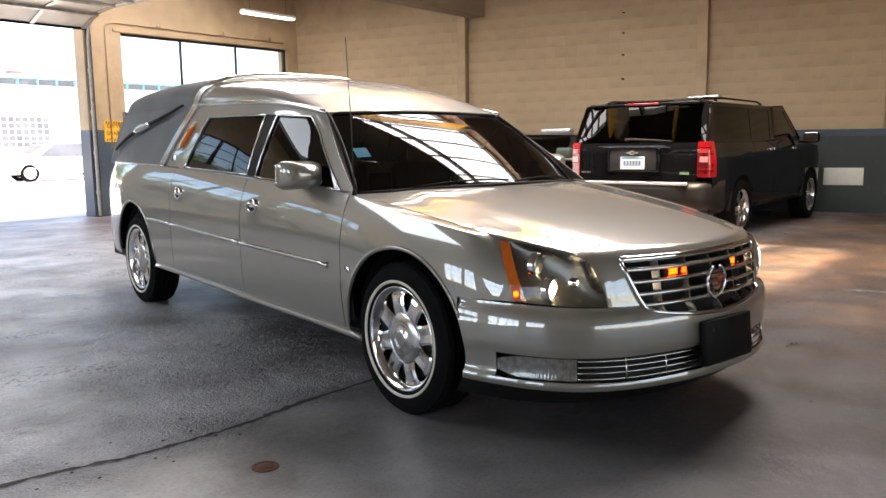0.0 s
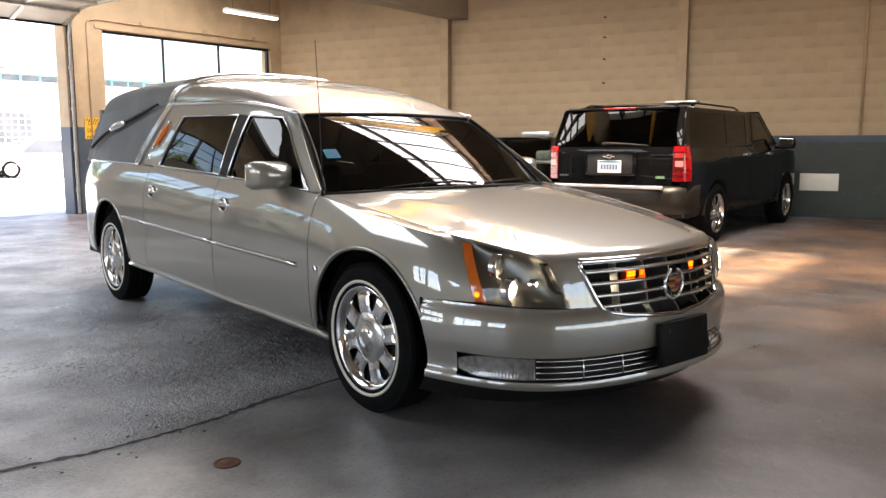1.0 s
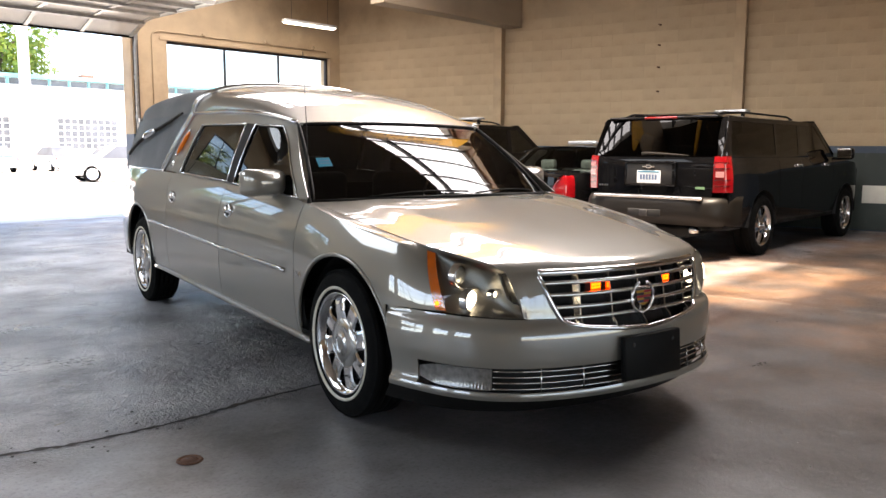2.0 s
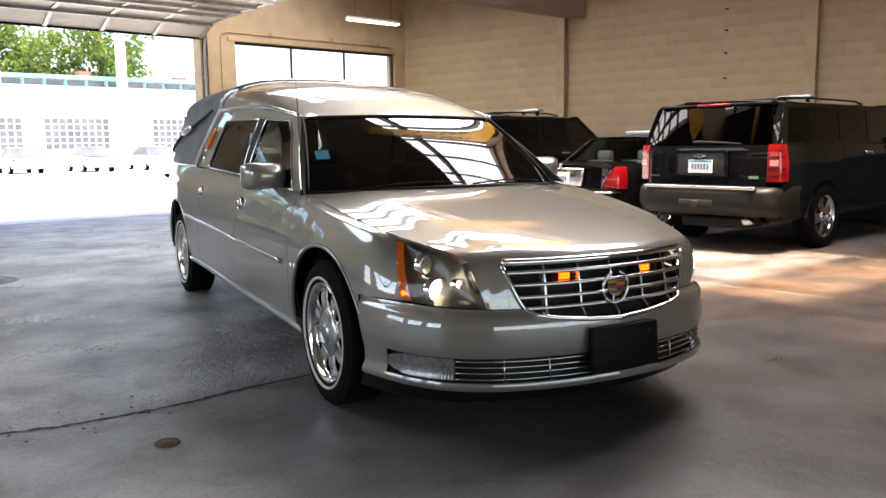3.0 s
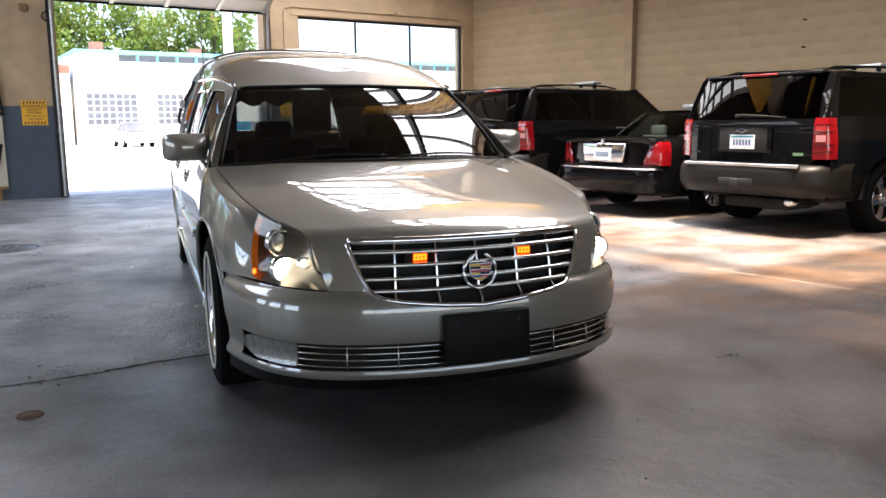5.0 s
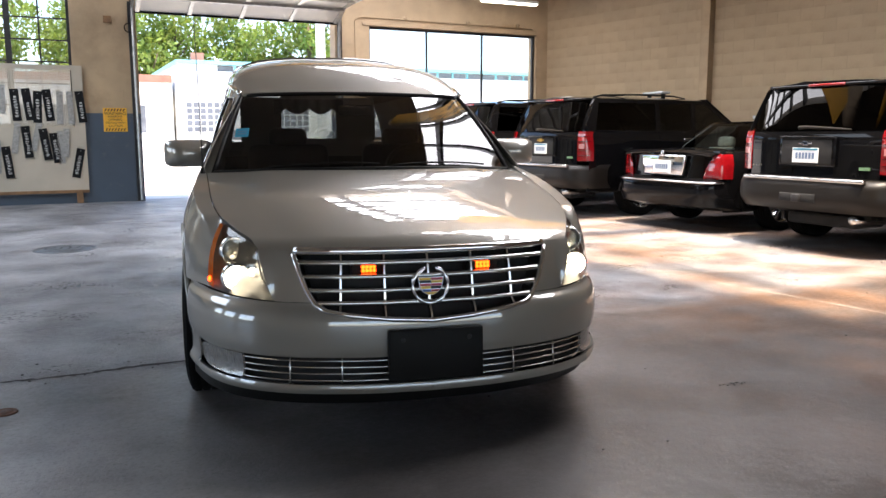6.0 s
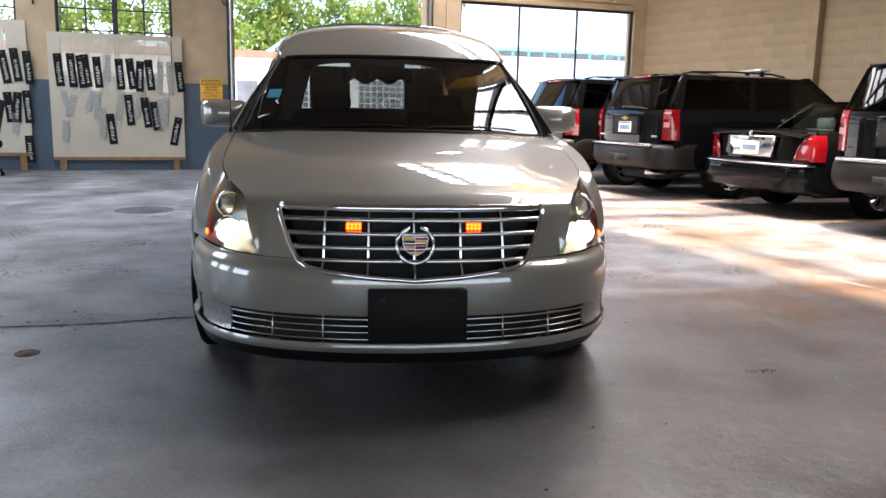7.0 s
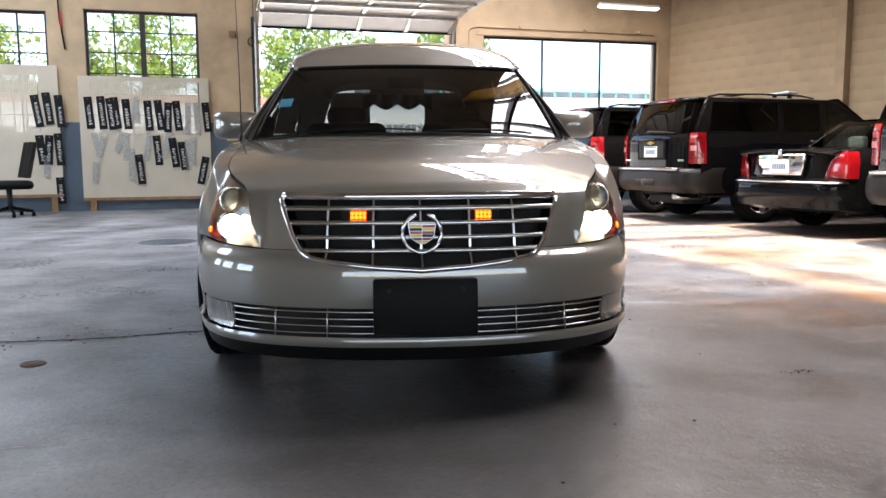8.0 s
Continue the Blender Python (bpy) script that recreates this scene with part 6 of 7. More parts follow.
def suv(m, length, label, plate_bar=True, badge="chrome"):
    car = empty("suv", m, label, "suv", "black cars along the wall")
    A1, A2, RA, WZ = 1.13, length - 0.86, 0.425, 0.365

    def w(y):
        return cubic(y, [(0.0, 0.82), (0.08, 0.87), (0.3, 0.905), (0.8, 0.91), (length - 0.9, 0.91), (length - 0.25, 0.86), (length, 0.76)])

    def sx_at(y, z):
        return w(y) + interp(z, [(0.34, -0.05), (0.45, -0.02), (0.60, 0.0), (0.95, -0.002), (1.10, -0.022), (SUV_BELT, -0.045)])

    def low(y):
        a = max([WZ + math.sqrt(max(0, RA * RA - (y - c) ** 2)) if abs(y - c) < RA else -1 for c in (A1, A2)])
        return max(0.37, a)

    def cab(y, z):
        t = (z - SUV_BELT) / (1.635 - SUV_BELT)
        return sx_at(y, SUV_BELT) - 0.015 + (0.79 - sx_at(y, SUV_BELT) + 0.015) * max(0.0, t) ** 1.15

    def rear(x, z):
        k = min(1, abs(x) / 0.93)
        return 0.02 + 0.12 * k ** 3.5 + interp(z, [(0.4, 0.0), (1.12, 0.0), (1.2, 0.025), (1.62, 0.225), (1.68, 0.29)])

    def hood_h(y):
        return interp(y, [(length - 1.35, SUV_BELT), (length - 0.4, 1.09), (length, 0.98)])

    def side(name, y0, y1, sx, ny, parent=car):
        bm = bmesh.new()
        ys = sorted({*np.linspace(y0, y1, ny), *[c + RA * math.sin(a) for c in (A1, A2) for a in np.linspace(-1.57, 1.57, 25) if y0 < c + RA * math.sin(a) < y1]})

        def f(u, v):
            y = ys[int(round(u * (len(ys) - 1)))]
            z = low(y) + (min(SUV_BELT, hood_h(y)) - low(y)) * v
            return (sx * sx_at(y, z), y, z)
        sheet(bm, f, len(ys) - 1, 12)
        return open_part(name, bm, M["black"], parent, (0, (y0 + y1) / 2, 0.7), "", 0.015)
    k = min(1.0, length / 5.0)
    ya, yb, yc = 1.62 * k, 2.42 * k, length - 1.72
    for sx in (-1, 1):
        side("quarter_panel", 0.16, ya - 0.004, sx, 16)
        dr = side("rear_door", ya + 0.004, yb - 0.004, sx, 8)
        df = side("front_door", yb + 0.004, yc + 0.30, sx, 8)
        side("front_fender", yc + 0.308, length - 0.02, sx, 20)

        def pane(name, y0, y1, y2, y3, mat, parent, out=0.0, z0=SUV_BELT + 0.005, z1=1.60, lab=""):
            bm = bmesh.new()

            def f(u, v):
                z = z0 + (z1 - z0) * v
                a, b = y0 + (y3 - y0) * v, y1 + (y2 - y1) * v
                y = a + (b - a) * u
                return (sx * (cab(y, z) + out), y, z)
            sheet(bm, f, 8, 8)
            return open_part(name, bm, mat, parent, (0, 2, 1), lab, 0 if "window" in name else 0.01)
        pane("window", 0.30, ya - 0.04, ya - 0.05, 0.38, M["privacy"], car, -0.004, SUV_BELT + 0.03, 1.585, "dark privacy glass")
        pane("window", ya + 0.05, yb - 0.05, yb - 0.06, ya + 0.05, M["privacy"], dr, -0.004, SUV_BELT + 0.03, 1.585, "dark privacy glass")
        pane("window", yb + 0.05, yc + 0.33, yc - 0.34, yb + 0.05, M["tint"], df, -0.004, SUV_BELT + 0.03, 1.585, "tinted door glass")
        for c0, c1 in ((ya - 0.04, ya + 0.05), (yb - 0.05, yb + 0.05)):
            pane("pillar", c0, c1, c1, c0, M["black"], car)
        pane("pillar", 0.10, 0.30, 0.38, 0.30, M["black"], car)
        pane("pillar", yc + 0.33, yc + 0.44, yc - 0.24, yc - 0.34, M["black"], car)
        pane("roof_rail", 0.28, yc - 0.22, yc - 0.30, 0.34, M["black"], car, 0.002, 1.585, 1.64)
        pane("belt_rail", 0.14, yc + 0.40, yc + 0.36, 0.16, M["black"], car, 0.004, SUV_BELT - 0.004, SUV_BELT + 0.032)
        for door, y in ((dr, yb - 0.14), (df, yc + 0.0)):
            bm = bmesh.new()
            box(bm, -0.014, 0.014, -0.10, 0.10, -0.016, 0.016, bevel=0.008)
            h = part("handle", bm, M["chrome"], door, "chrome door handle", True)
            h.matrix_local = Matrix.Translation((sx * (sx_at(y, 1.08) + 0.014), y, 1.075))
        bm = bmesh.new()
        tube(bm, [(sx * (sx_at(y, 0.37) - 0.01), y, 0.385) for y in np.linspace(A1 + RA + 0.02, A2 - RA - 0.02, 8)], 0.035, 8)
        part("running_board", bm, M["plastic"], car, "black running board", True)
        # mirror
        bm = bmesh.new()
        box(bm, -0.11, 0.11, -0.06, 0.06, -0.085, 0.085, bevel=0.04)
        mr = part("mirror", bm, M["black"], car, "", True)
        mr.matrix_local = Matrix.Translation((sx * 1.03, yc + 0.34, 1.225))
        bm = bmesh.new()
        box(bm, -0.09, 0.09, -0.066, -0.060, -0.065, 0.065, bevel=0.002)
        part("mirror_glass", bm, M["chrome"], mr, "mirror glass")
        # tail light, wrapping the corner
        bm = bmesh.new()

        def lamp(u, v):
            z = 0.79 + 0.40 * v
            if u < 0.55:
                x = 0.75 + (0.865 - 0.75) * u / 0.55
                return (sx * x, rear(x, z) - 0.012, z)
            t = (u - 0.55) / 0.45
            y = rear(0.865, z) - 0.012 + t * 0.12
            return (sx * (0.865 + (sx_at(0.22, z) + 0.012 - 0.865) * t ** 0.55), y, z)
        sheet(bm, lamp, 20, 12)
        tl = open_part("tail_light", bm, M["red"], car, (0, 0.8, 1), "tall red tail light", 0.02)
        bm = bmesh.new()
        sheet(bm, lambda u, v: (lambda p: (p[0] * 1.002, p[1] - 0.006, p[2]))(lamp(0.12 + 0.4 * u, 0.42 + 0.16 * v)), 6, 4)
        open_part("reverse_lens", bm, M["red_pink"], tl, (0, 0.8, 1), "pale reversing lens", 0.006)
        for v0 in (0.18, 0.34, 0.66, 0.82):
            bm = bmesh.new()
            sheet(bm, lambda u, v: (lambda p: (p[0] * 1.003, p[1] - 0.005, p[2]))(lamp(0.04 + 0.8 * u, v0 + 0.018 * v)), 12, 1)
            open_part("lens_rib", bm, M["red_dark"], tl, (0, 0.8, 1), "dark rib across the lens", 0.004)
        bm = bmesh.new()
        sheet(bm, lambda u, v: (lambda p: (p[0] * 1.002, p[1] - 0.004, p[2]))(lamp(0.08 + 0.42 * u, 0.68 + 0.13 * v)), 6, 4)
        open_part("brake_lens", bm, M["red_pale"], tl, (0, 0.8, 1), "brighter red brake lens", 0.006)
        for c, cz in ((A1, WZ), (A2, WZ)):
            bm = bmesh.new()
            sheet(bm, lambda u, v: (sx * (0.91 - 0.4 * v), c + (RA - 0.003) * math.cos(math.pi * u), cz + (RA - 0.003) * math.sin(math.pi * u)), 18, 2)
            part("wheel_well", bm, M["dark"], car, "", True)
        # roof rack rail
        bm = bmesh.new()
        tube(bm, [(sx * 0.58, 0.46, 1.668), (sx * 0.59, 0.62, 1.700), (sx * 0.59, 1.3, 1.716), (sx * 0.58, yc - 0.75, 1.708), (sx * 0.56, yc - 0.5, 1.676)], 0.012, 8)
        part("rack_rail", bm, M["plastic"], car, "black roof rack rail", True)
    # roof, hood, screens
    bm = bmesh.new()

    def roof(u, v):
        t = 2 * v - 1
        y = 0.27 + (yc - 0.24 - 0.27) * u
        e = 0.79 - 0.085 * (1 - u) ** 6
        k = abs(t) ** 2.6
        return (e * t, y - 0.04 * (1 - t * t) * (1 - u), 1.638 + 0.065 * (1 - k) * math.sin(min(1, 0.35 + u * 3) * 1.57) * interp(u, [(0, 1), (0.8, 1), (1, 0.75)]))
    sheet(bm, roof, 24, 24)
    open_part("roof", bm, M["black"], car, (0, 2, 1), "", 0.02)
    bm = bmesh.new()
    sheet(bm, lambda u, v: (0.90 * (2 * v - 1) * interp(u, [(0, 1), (1, 0.86)]), yc + 0.40 + (length - yc - 0.40) * u, hood_h(yc + 0.40 + (length - yc - 0.4) * u) + 0.04 * (1 - (2 * v - 1) ** 2)), 12, 14)
    open_part("hood", bm, M["black"], car, (0, 3, 0.5), "", 0.015)
    bm = bmesh.new()
    sheet(bm, lambda u, v: ((2 * u - 1) * (0.86 + (0.775 - 0.86) * v), yc + 0.44 - 0.72 * v - 0.06 * (2 * u - 1) ** 2 * (1 - v) + 0.02, SUV_BELT + 0.03 + 0.46 * v), 12, 8)
    open_part("windshield", bm, M["tint"], car, (0, 2, 1), "tinted windshield", 0)
    bm = bmesh.new()
    sheet(bm, lambda u, v: (0.82 * (2 * u - 1), length - 0.02 - 0.08 * (2 * u - 1) ** 2, 0.35 + 0.65 * v), 12, 6)
    open_part("nose", bm, M["black"], car, (0, 3, 0.7), "", 0.02)
    # tailgate: lower leaf, glass, spoiler
    bm = bmesh.new()
    sheet(bm, lambda u, v: (0.745 * (2 * u - 1), rear(0.745 * (2 * u - 1), 0.74 + 0.44 * v), 0.74 + 0.44 * v), 24, 10)
    gate = open_part("tailgate", bm, M["black"], car, (0, 1, 1), "", 0.02)
    for sx in (-1, 1):
        bm = bmesh.new()
        sheet(bm, lambda u, v: (sx * (0.715 + (0.85 - 0.715) * u - 0.11 * v * u), rear(0.80, 1.20 + 0.44 * v) + 0.005 + 0.06 * u, 1.20 + 0.44 * v), 4, 8)
        open_part("tailgate_frame", bm, M["black"], car, (0, 1, 1), "", 0.015)
    bm = bmesh.new()
    sheet(bm, lambda u, v: ((0.775 - 0.075 * v) * (2 * u - 1), rear((0.775 - 0.075 * v) * (2 * u - 1), 1.19 + 0.43 * v) - 0.004, 1.19 + 0.43 * v), 20, 12)
    rg = open_part("rear_window", bm, M["privacy"], gate, (0, 1, 1), "dark rear glass", 0)
    bm = bmesh.new()
    box(bm, -0.70, 0.70, 0.222, 0.37, 1.618, 1.652, bevel=0.014)
    sp = part("spoiler", bm, M["black"], car, "", True)
    bm = bmesh.new()
    box(bm, -0.21, 0.21, 0.212, 0.25, 1.622, 1.650, bevel=0.008)
    part("brake_light", bm, M["red"], sp, "red high brake light", True)
    bm = bmesh.new()
    tube(bm, [(-0.10, -0.002, 1.215), (-0.02, -0.008, 1.222), (0.25, 0.0, 1.210), (0.47, 0.015, 1.195)], [0.02, 0.016, 0.012, 0.008], 8)
    part("wiper", bm, M["grey_trim"], gate, "grey rear wiper", True)
    # plate recess with its chrome bar
    bm = bmesh.new()
    box(bm, -0.33, 0.33, -0.006, 0.02, 0.84, 1.13, bevel=0.02)
    rc = part("plate_recess", bm, M["black"], gate, "", True)
    bm = bmesh.new()
    box(bm, -0.29, 0.29, -0.009, -0.004, 0.865, 1.10, bevel=0.004)
    part("recess_panel", bm, M["dark"], rc, "", True)
    bm = bmesh.new()
    box(bm, -0.152, 0.152, -0.018, -0.012, 0.876, 1.022, bevel=0.004)
    pl = part("number_plate", bm, M["plate"], rc, "white number plate")
    for k in range(6):
        bm = bmesh.new()
        box(bm, -0.11 + k * 0.038, -0.083 + k * 0.038, -0.0205, -0.0185, 0.915, 0.975)
        part("plate_mark", bm, M["ink"], pl)
    bm = bmesh.new()
    box(bm, -0.14, 0.14, -0.0205, -0.0185, 1.000, 1.016)
    part("plate_band", bm, M["blue_paper"], pl)
    bm = bmesh.new()
    box(bm, -0.31, 0.31, -0.02, 0.0, 1.105, 1.135, bevel=0.006)
    part("recess_bar", bm, M["black"], gate, "black bar over the plate", True)
    for x0, x1, z0, z1 in ((-0.075, 0.075, 1.058, 1.078), (-0.028, 0.028, 1.044, 1.092)):
        bm = bmesh.new()
        box(bm, x0, x1, -0.026, -0.008, z0, z1, bevel=0.004)
        part("emblem", bm, M[badge], gate, "plain metal emblem")
    for k in range(8):
        bm = bmesh.new()
        box(bm, -0.70 + k * 0.036, -0.676 + k * 0.036, rear(0.68, 0.84) - 0.012 - 0.004 * (7 - k) * 0.3, rear(0.68, 0.84) + 0.02, 0.825, 0.845)
        part("letter_bar", bm, M["satin"], gate)
    bm = bmesh.new()
    box(bm, 0.56, 0.66, rear(0.60, 0.84) - 0.012, rear(0.60, 0.84) + 0.02, 0.82, 0.848)
    part("badge_strip", bm, M["green_paper"], gate, "small green badge")
    # bumper with step, hitch, exhaust
    bm = bmesh.new()

    def bumper(u, z, inset=0.0):
        a = (2 * u - 1) * 1.57
        tuck = cubic(z, [(0.41, 0.075), (0.47, 0.022), (0.54, 0.0), (0.63, 0.004), (0.70, 0.03), (0.725, 0.06)])
        return (0.93 * math.sin(a) * (1 - 0.25 * tuck), -0.10 + tuck + inset + 0.06 * abs(math.sin(a)) ** 6 + 0.5 * (1 - math.cos(a)) ** 3, z)
    sheet(bm, lambda u, v: bumper(u, 0.41 + 0.315 * v), 40, 18)
    sheet(bm, lambda u, v: bumper(u, 0.725 + 0.012 * v, 0.12 * v * (1 - abs(2 * u - 1) ** 4)), 40, 3)
    bmesh.ops.remove_doubles(bm, verts=bm.verts[:], dist=0.002)
    bp = open_part("rear_bumper", bm, M["bumper"], car, (0, 1, 0.6), "dark grey rear bumper", 0.015)
    bm = bmesh.new()
    box(bm, -0.70, 0.70, -0.092, -0.03, 0.700, 0.736, bevel=0.012)
    part("bumper_step", bm, M["satin"], bp, "pale bumper step pad", True)
    bm = bmesh.new()
    box(bm, -0.21, 0.21, -0.106, -0.07, 0.49, 0.58, bevel=0.01)
    hp = part("hitch_recess", bm, M["dark"], bp, "", True)
    bm = bmesh.new()
    box(bm, -0.045, 0.045, -0.13, -0.08, 0.495, 0.57, bevel=0.006)
    part("hitch", bm, M["steel"], bp, "steel tow hitch", True)
    bm = bmesh.new()
    box(bm, -0.78, 0.78, 0.40, length - 0.3, 0.34, 0.42)
    box(bm, -0.4, 0.4, 0.25, 0.7, 0.24, 0.36, bevel=0.03)
    part("underbody", bm, M["dark"], car, "")
    bm = bmesh.new()
    tube(bm, [(0.55, 0.5, 0.33), (0.56, 0.1, 0.35), (0.57, -0.02, 0.36)], 0.04, 12)
    part("exhaust", bm, M["satin"], car, "tail pipe", True)
    # roof light bar
    bm = bmesh.new()
    box(bm, -0.22, 0.22, 2.10, 2.28, 1.765, 1.808, bevel=0.016)
    lb = part("roof_bar", bm, M["frost"], car, "clear low roof lamp bar", True)
    for x in (-0.15, 0.15):
        bm = bmesh.new()
        box(bm, x - 0.015, x + 0.015, 2.16, 2.22, 1.68, 1.77)
        part("bar_foot", bm, M["plastic"], lb)
    bm = bmesh.new()
    tube(bm, [(-0.59, 1.05, 1.711), (0.59, 1.05, 1.711)], 0.014, 8)
    part("rack_bar", bm, M["plastic"], car, "", True)
    for x, y in ((-0.40, 1.6), (0.40, 1.6), (-0.40, 2.5), (0.40, 2.5)):
        bm = bmesh.new()
        box(bm, x - 0.26, x + 0.26, y - 0.06, y + 0.07, 0.42, 1.33, bevel=0.05)
        part("seat", bm, M["leather"], car, "", True)
    for sx in (-1, 1):
        put_wheel(SW, car, sx * 0.80, A1, 0.362, rnd(0, 1), sx)
        put_wheel(SW, car, sx * 0.80, A2, 0.362, rnd(0, 1), sx)
    return car


SW = wheel_meshes("suv", 0.362, 0.25, 0.232, 5, False, M["chrome"], 0.06, 1.25)
suv(pose(9.60, 6.64, 0, 0, 0, -90), 5.05, "black sport utility vehicle with roof rack, parked at the wall")
suv(pose(9.30, 10.95, 0, 0, 0, -87), 4.45, "black sport utility vehicle with gold emblem, parked between cars", badge="gold")
suv(pose(9.0, 13.10, 0, 0, 0, -90), 4.05, "black sport utility vehicle parked in the far corner")

# ---------------------------------------------------------------- the black saloon
def saloon(m):
    car = empty("saloon", m, "black saloon with chrome plate panel and red tail lights", "car", "black cars along the wall")
    L, A1, A2, RA, WZ = 4.35, 1.12, 3.55, 0.37, 0.325

    def w(y):
        return interp(y, [(0, 0.80), (0.05, 0.845), (0.3, 0.895), (3.6, 0.895), (4.2, 0.84), (4.35, 0.72)])

    def deck(y):
        return interp(y, [(0, 0.93), (0.06, 0.965), (0.5, 0.985), (0.95, 0.975), (3.0, 0.955), (4.2, 0.82), (4.35, 0.72)])

    def sxa(y, z):
        b = deck(y) - 0.03
        return w(y) + interp(z, [(0.22, -0.05), (0.4, -0.012), (0.58, 0.0), (b - 0.14, -0.01), (b - 0.05, -0.03), (b, -0.06)])

    def low(y):
        a = max([WZ + math.sqrt(max(0, RA * RA - (y - c) ** 2)) if abs(y - c) < RA else -1 for c in (A1, A2)])
        return max(0.25, a)
    for sx in (-1, 1):
        for name, y0, y1 in (("quarter_panel", 0.18, 1.45), ("rear_door", 1.458, 2.25), ("front_door", 2.258, 3.1), ("front_fender", 3.108, 4.33)):
            bm = bmesh.new()
            ys = sorted({*np.linspace(y0, y1, 12), *[c + RA * math.sin(a) for c in (A1, A2) for a in np.linspace(-1.57, 1.57, 21) if y0 < c + RA * math.sin(a) < y1]})

            def f(u, v):
                y = ys[int(round(u * (len(ys) - 1)))]
                a, b = low(y), deck(y) - 0.03
                z = a + (b - a) * v
                return (sx * sxa(y, z), y, z)
            sheet(bm, f, len(ys) - 1, 12)
            p = open_part(name, bm, M["black"], car, (0, (y0 + y1) / 2, 0.5), "", 0.012)
            if "door" in name:
                bm = bmesh.new()
                box(bm, -0.012, 0.012, -0.09, 0.09, -0.014, 0.014, bevel=0.007)
                h = part("handle", bm, M["chrome"], p, "chrome door handle", True)
                h.matrix_local = Matrix.Translation((sx * (sxa(y1 - 0.72, 0.84) + 0.01), y0 + 0.15, 0.84))
        # cabin side glass and pillars
        bm = bmesh.new()

        def cabs(u, v, a0=1.05, b0=2.95, a1=1.42, b1=2.45):
            y = (a0 + (a1 - a0) * v) + ((b0 + (b1 - b0) * v) - (a0 + (a1 - a0) * v)) * u
            return (sx * (0.83 - 0.20 * v ** 1.2), y, 0.955 + 0.33 * v)
        sheet(bm, lambda u, v: cabs(0.04 + 0.92 * u, 0.06 + 0.86 * v), 14, 8)
        open_part("window", bm, M["tint_light"], car, (0, 2, 0.9), "tinted side glass", 0)
        for u0, u1 in ((-0.02, 0.10), (0.44, 0.50), (0.96, 1.05)):
            bm = bmesh.new()
            sheet(bm, lambda u, v: (lambda p: (p[0] * 1.006, p[1], p[2]))(cabs(u0 + (u1 - u0) * u, v)), 4, 8)
            open_part("pillar", bm, M["black"], car, (0, 2, 0.9), "", 0.01)
        # tail light: a tall rounded lens that wraps the corner
        bm = bmesh.new()

        def lens(u, v):
            z = 0.640 + 0.285 * v - 0.05 * max(0.0, v - 0.7) / 0.3 * max(0.0, 0.35 - u) / 0.35
            x0 = 0.635 + 0.11 * v ** 1.8
            bulge = 0.018 * (4 * v * (1 - v)) ** 0.5
            back = lambda x: 0.0 + 0.10 * (x / 0.84) ** 3 + 0.03 * (z - 0.6) / 0.36
            if u < 0.7:
                x = x0 + (0.825 - x0) * u / 0.7
                return (sx * x, back(x) - bulge * min(1.0, u / 0.12), z)
            t = (u - 0.7) / 0.3
            return (sx * (0.825 + (sxa(0.24, z) + 0.012 - 0.825) * math.sin(t * 1.57)), back(0.825) - bulge * (1 - t) + 0.15 * (1 - math.cos(t * 1.57)), z)
        sheet(bm, lens, 28, 16)
        open_part("tail_light", bm, M["red"], car, (0, 0.9, 0.7), "large red tail light", 0.02)
        bm = bmesh.new()
        sheet(bm, lambda u, v: (sx * (0.88 - 0.35 * v), A1 + RA * math.cos(math.pi * u), WZ + RA * math.sin(math.pi * u)), 16, 2)
        part("wheel_well", bm, M["dark"], car, "", True)
        bm = bmesh.new()
        tube(bm, [(sx * 0.84, 2.62, 1.0), (sx * 0.90, 2.62, 1.02)], 0.03, 8)
        box(bm, sx * 0.97 - 0.09, sx * 0.97 + 0.09, 2.57, 2.68, 0.98, 1.09, bevel=0.03)
        part("mirror", bm, M["black"], car, "", True)
    bm = bmesh.new()
    sheet(bm, lambda u, v: ((w(0.02 + 1.0 * u) - 0.06) * (2 * v - 1), 0.02 + 1.0 * u, deck(0.02 + 1.0 * u) - 0.035 * abs(2 * v - 1) ** 3), 16, 20)
    open_part("boot_lid", bm, M["black"], car, (0, 1, 0.4), "", 0.015)
    bm = bmesh.new()
    sheet(bm, lambda u, v: ((w(2.9 + 1.43 * u) - 0.06) * (2 * v - 1), 2.9 + 1.43 * u, deck(2.9 + 1.43 * u) + 0.03 * (1 - (2 * v - 1) ** 2)), 12, 14)
    open_part("hood", bm, M["black"], car, (0, 3, 0.3), "", 0.015)
    bm = bmesh.new()
    sheet(bm, lambda u, v: (0.635 * (2 * v - 1), 1.38 + 1.10 * u, 1.283 + 0.055 * (1 - abs(2 * v - 1) ** 2.4) * math.sin(0.6 + 1.9 * u)), 14, 16)
    open_part("roof", bm, M["black"], car, (0, 2, 0.8), "", 0.015)
    bm = bmesh.new()
    sheet(bm, lambda u, v: ((0.78 - 0.16 * v) * (2 * u - 1), 0.86 + 0.54 * v + 0.12 * (2 * u - 1) ** 2 * (1 - v), 0.972 + 0.335 * v + 0.03 * math.sin(math.pi * v)), 16, 10)
    open_part("rear_window", bm, M["rear_glass"], car, (0, 2, 0.8), "green tinted sloping rear glass", 0)
    bm = bmesh.new()
    sheet(bm, lambda u, v: ((0.78 - 0.16 * v) * (2 * u - 1), 3.02 - 0.56 * v - 0.1 * (2 * u - 1) ** 2 * (1 - v), 0.965 + 0.33 * v), 12, 8)
    open_part("windshield", bm, M["tint_light"], car, (0, 2, 0.8), "tinted windshield", 0)
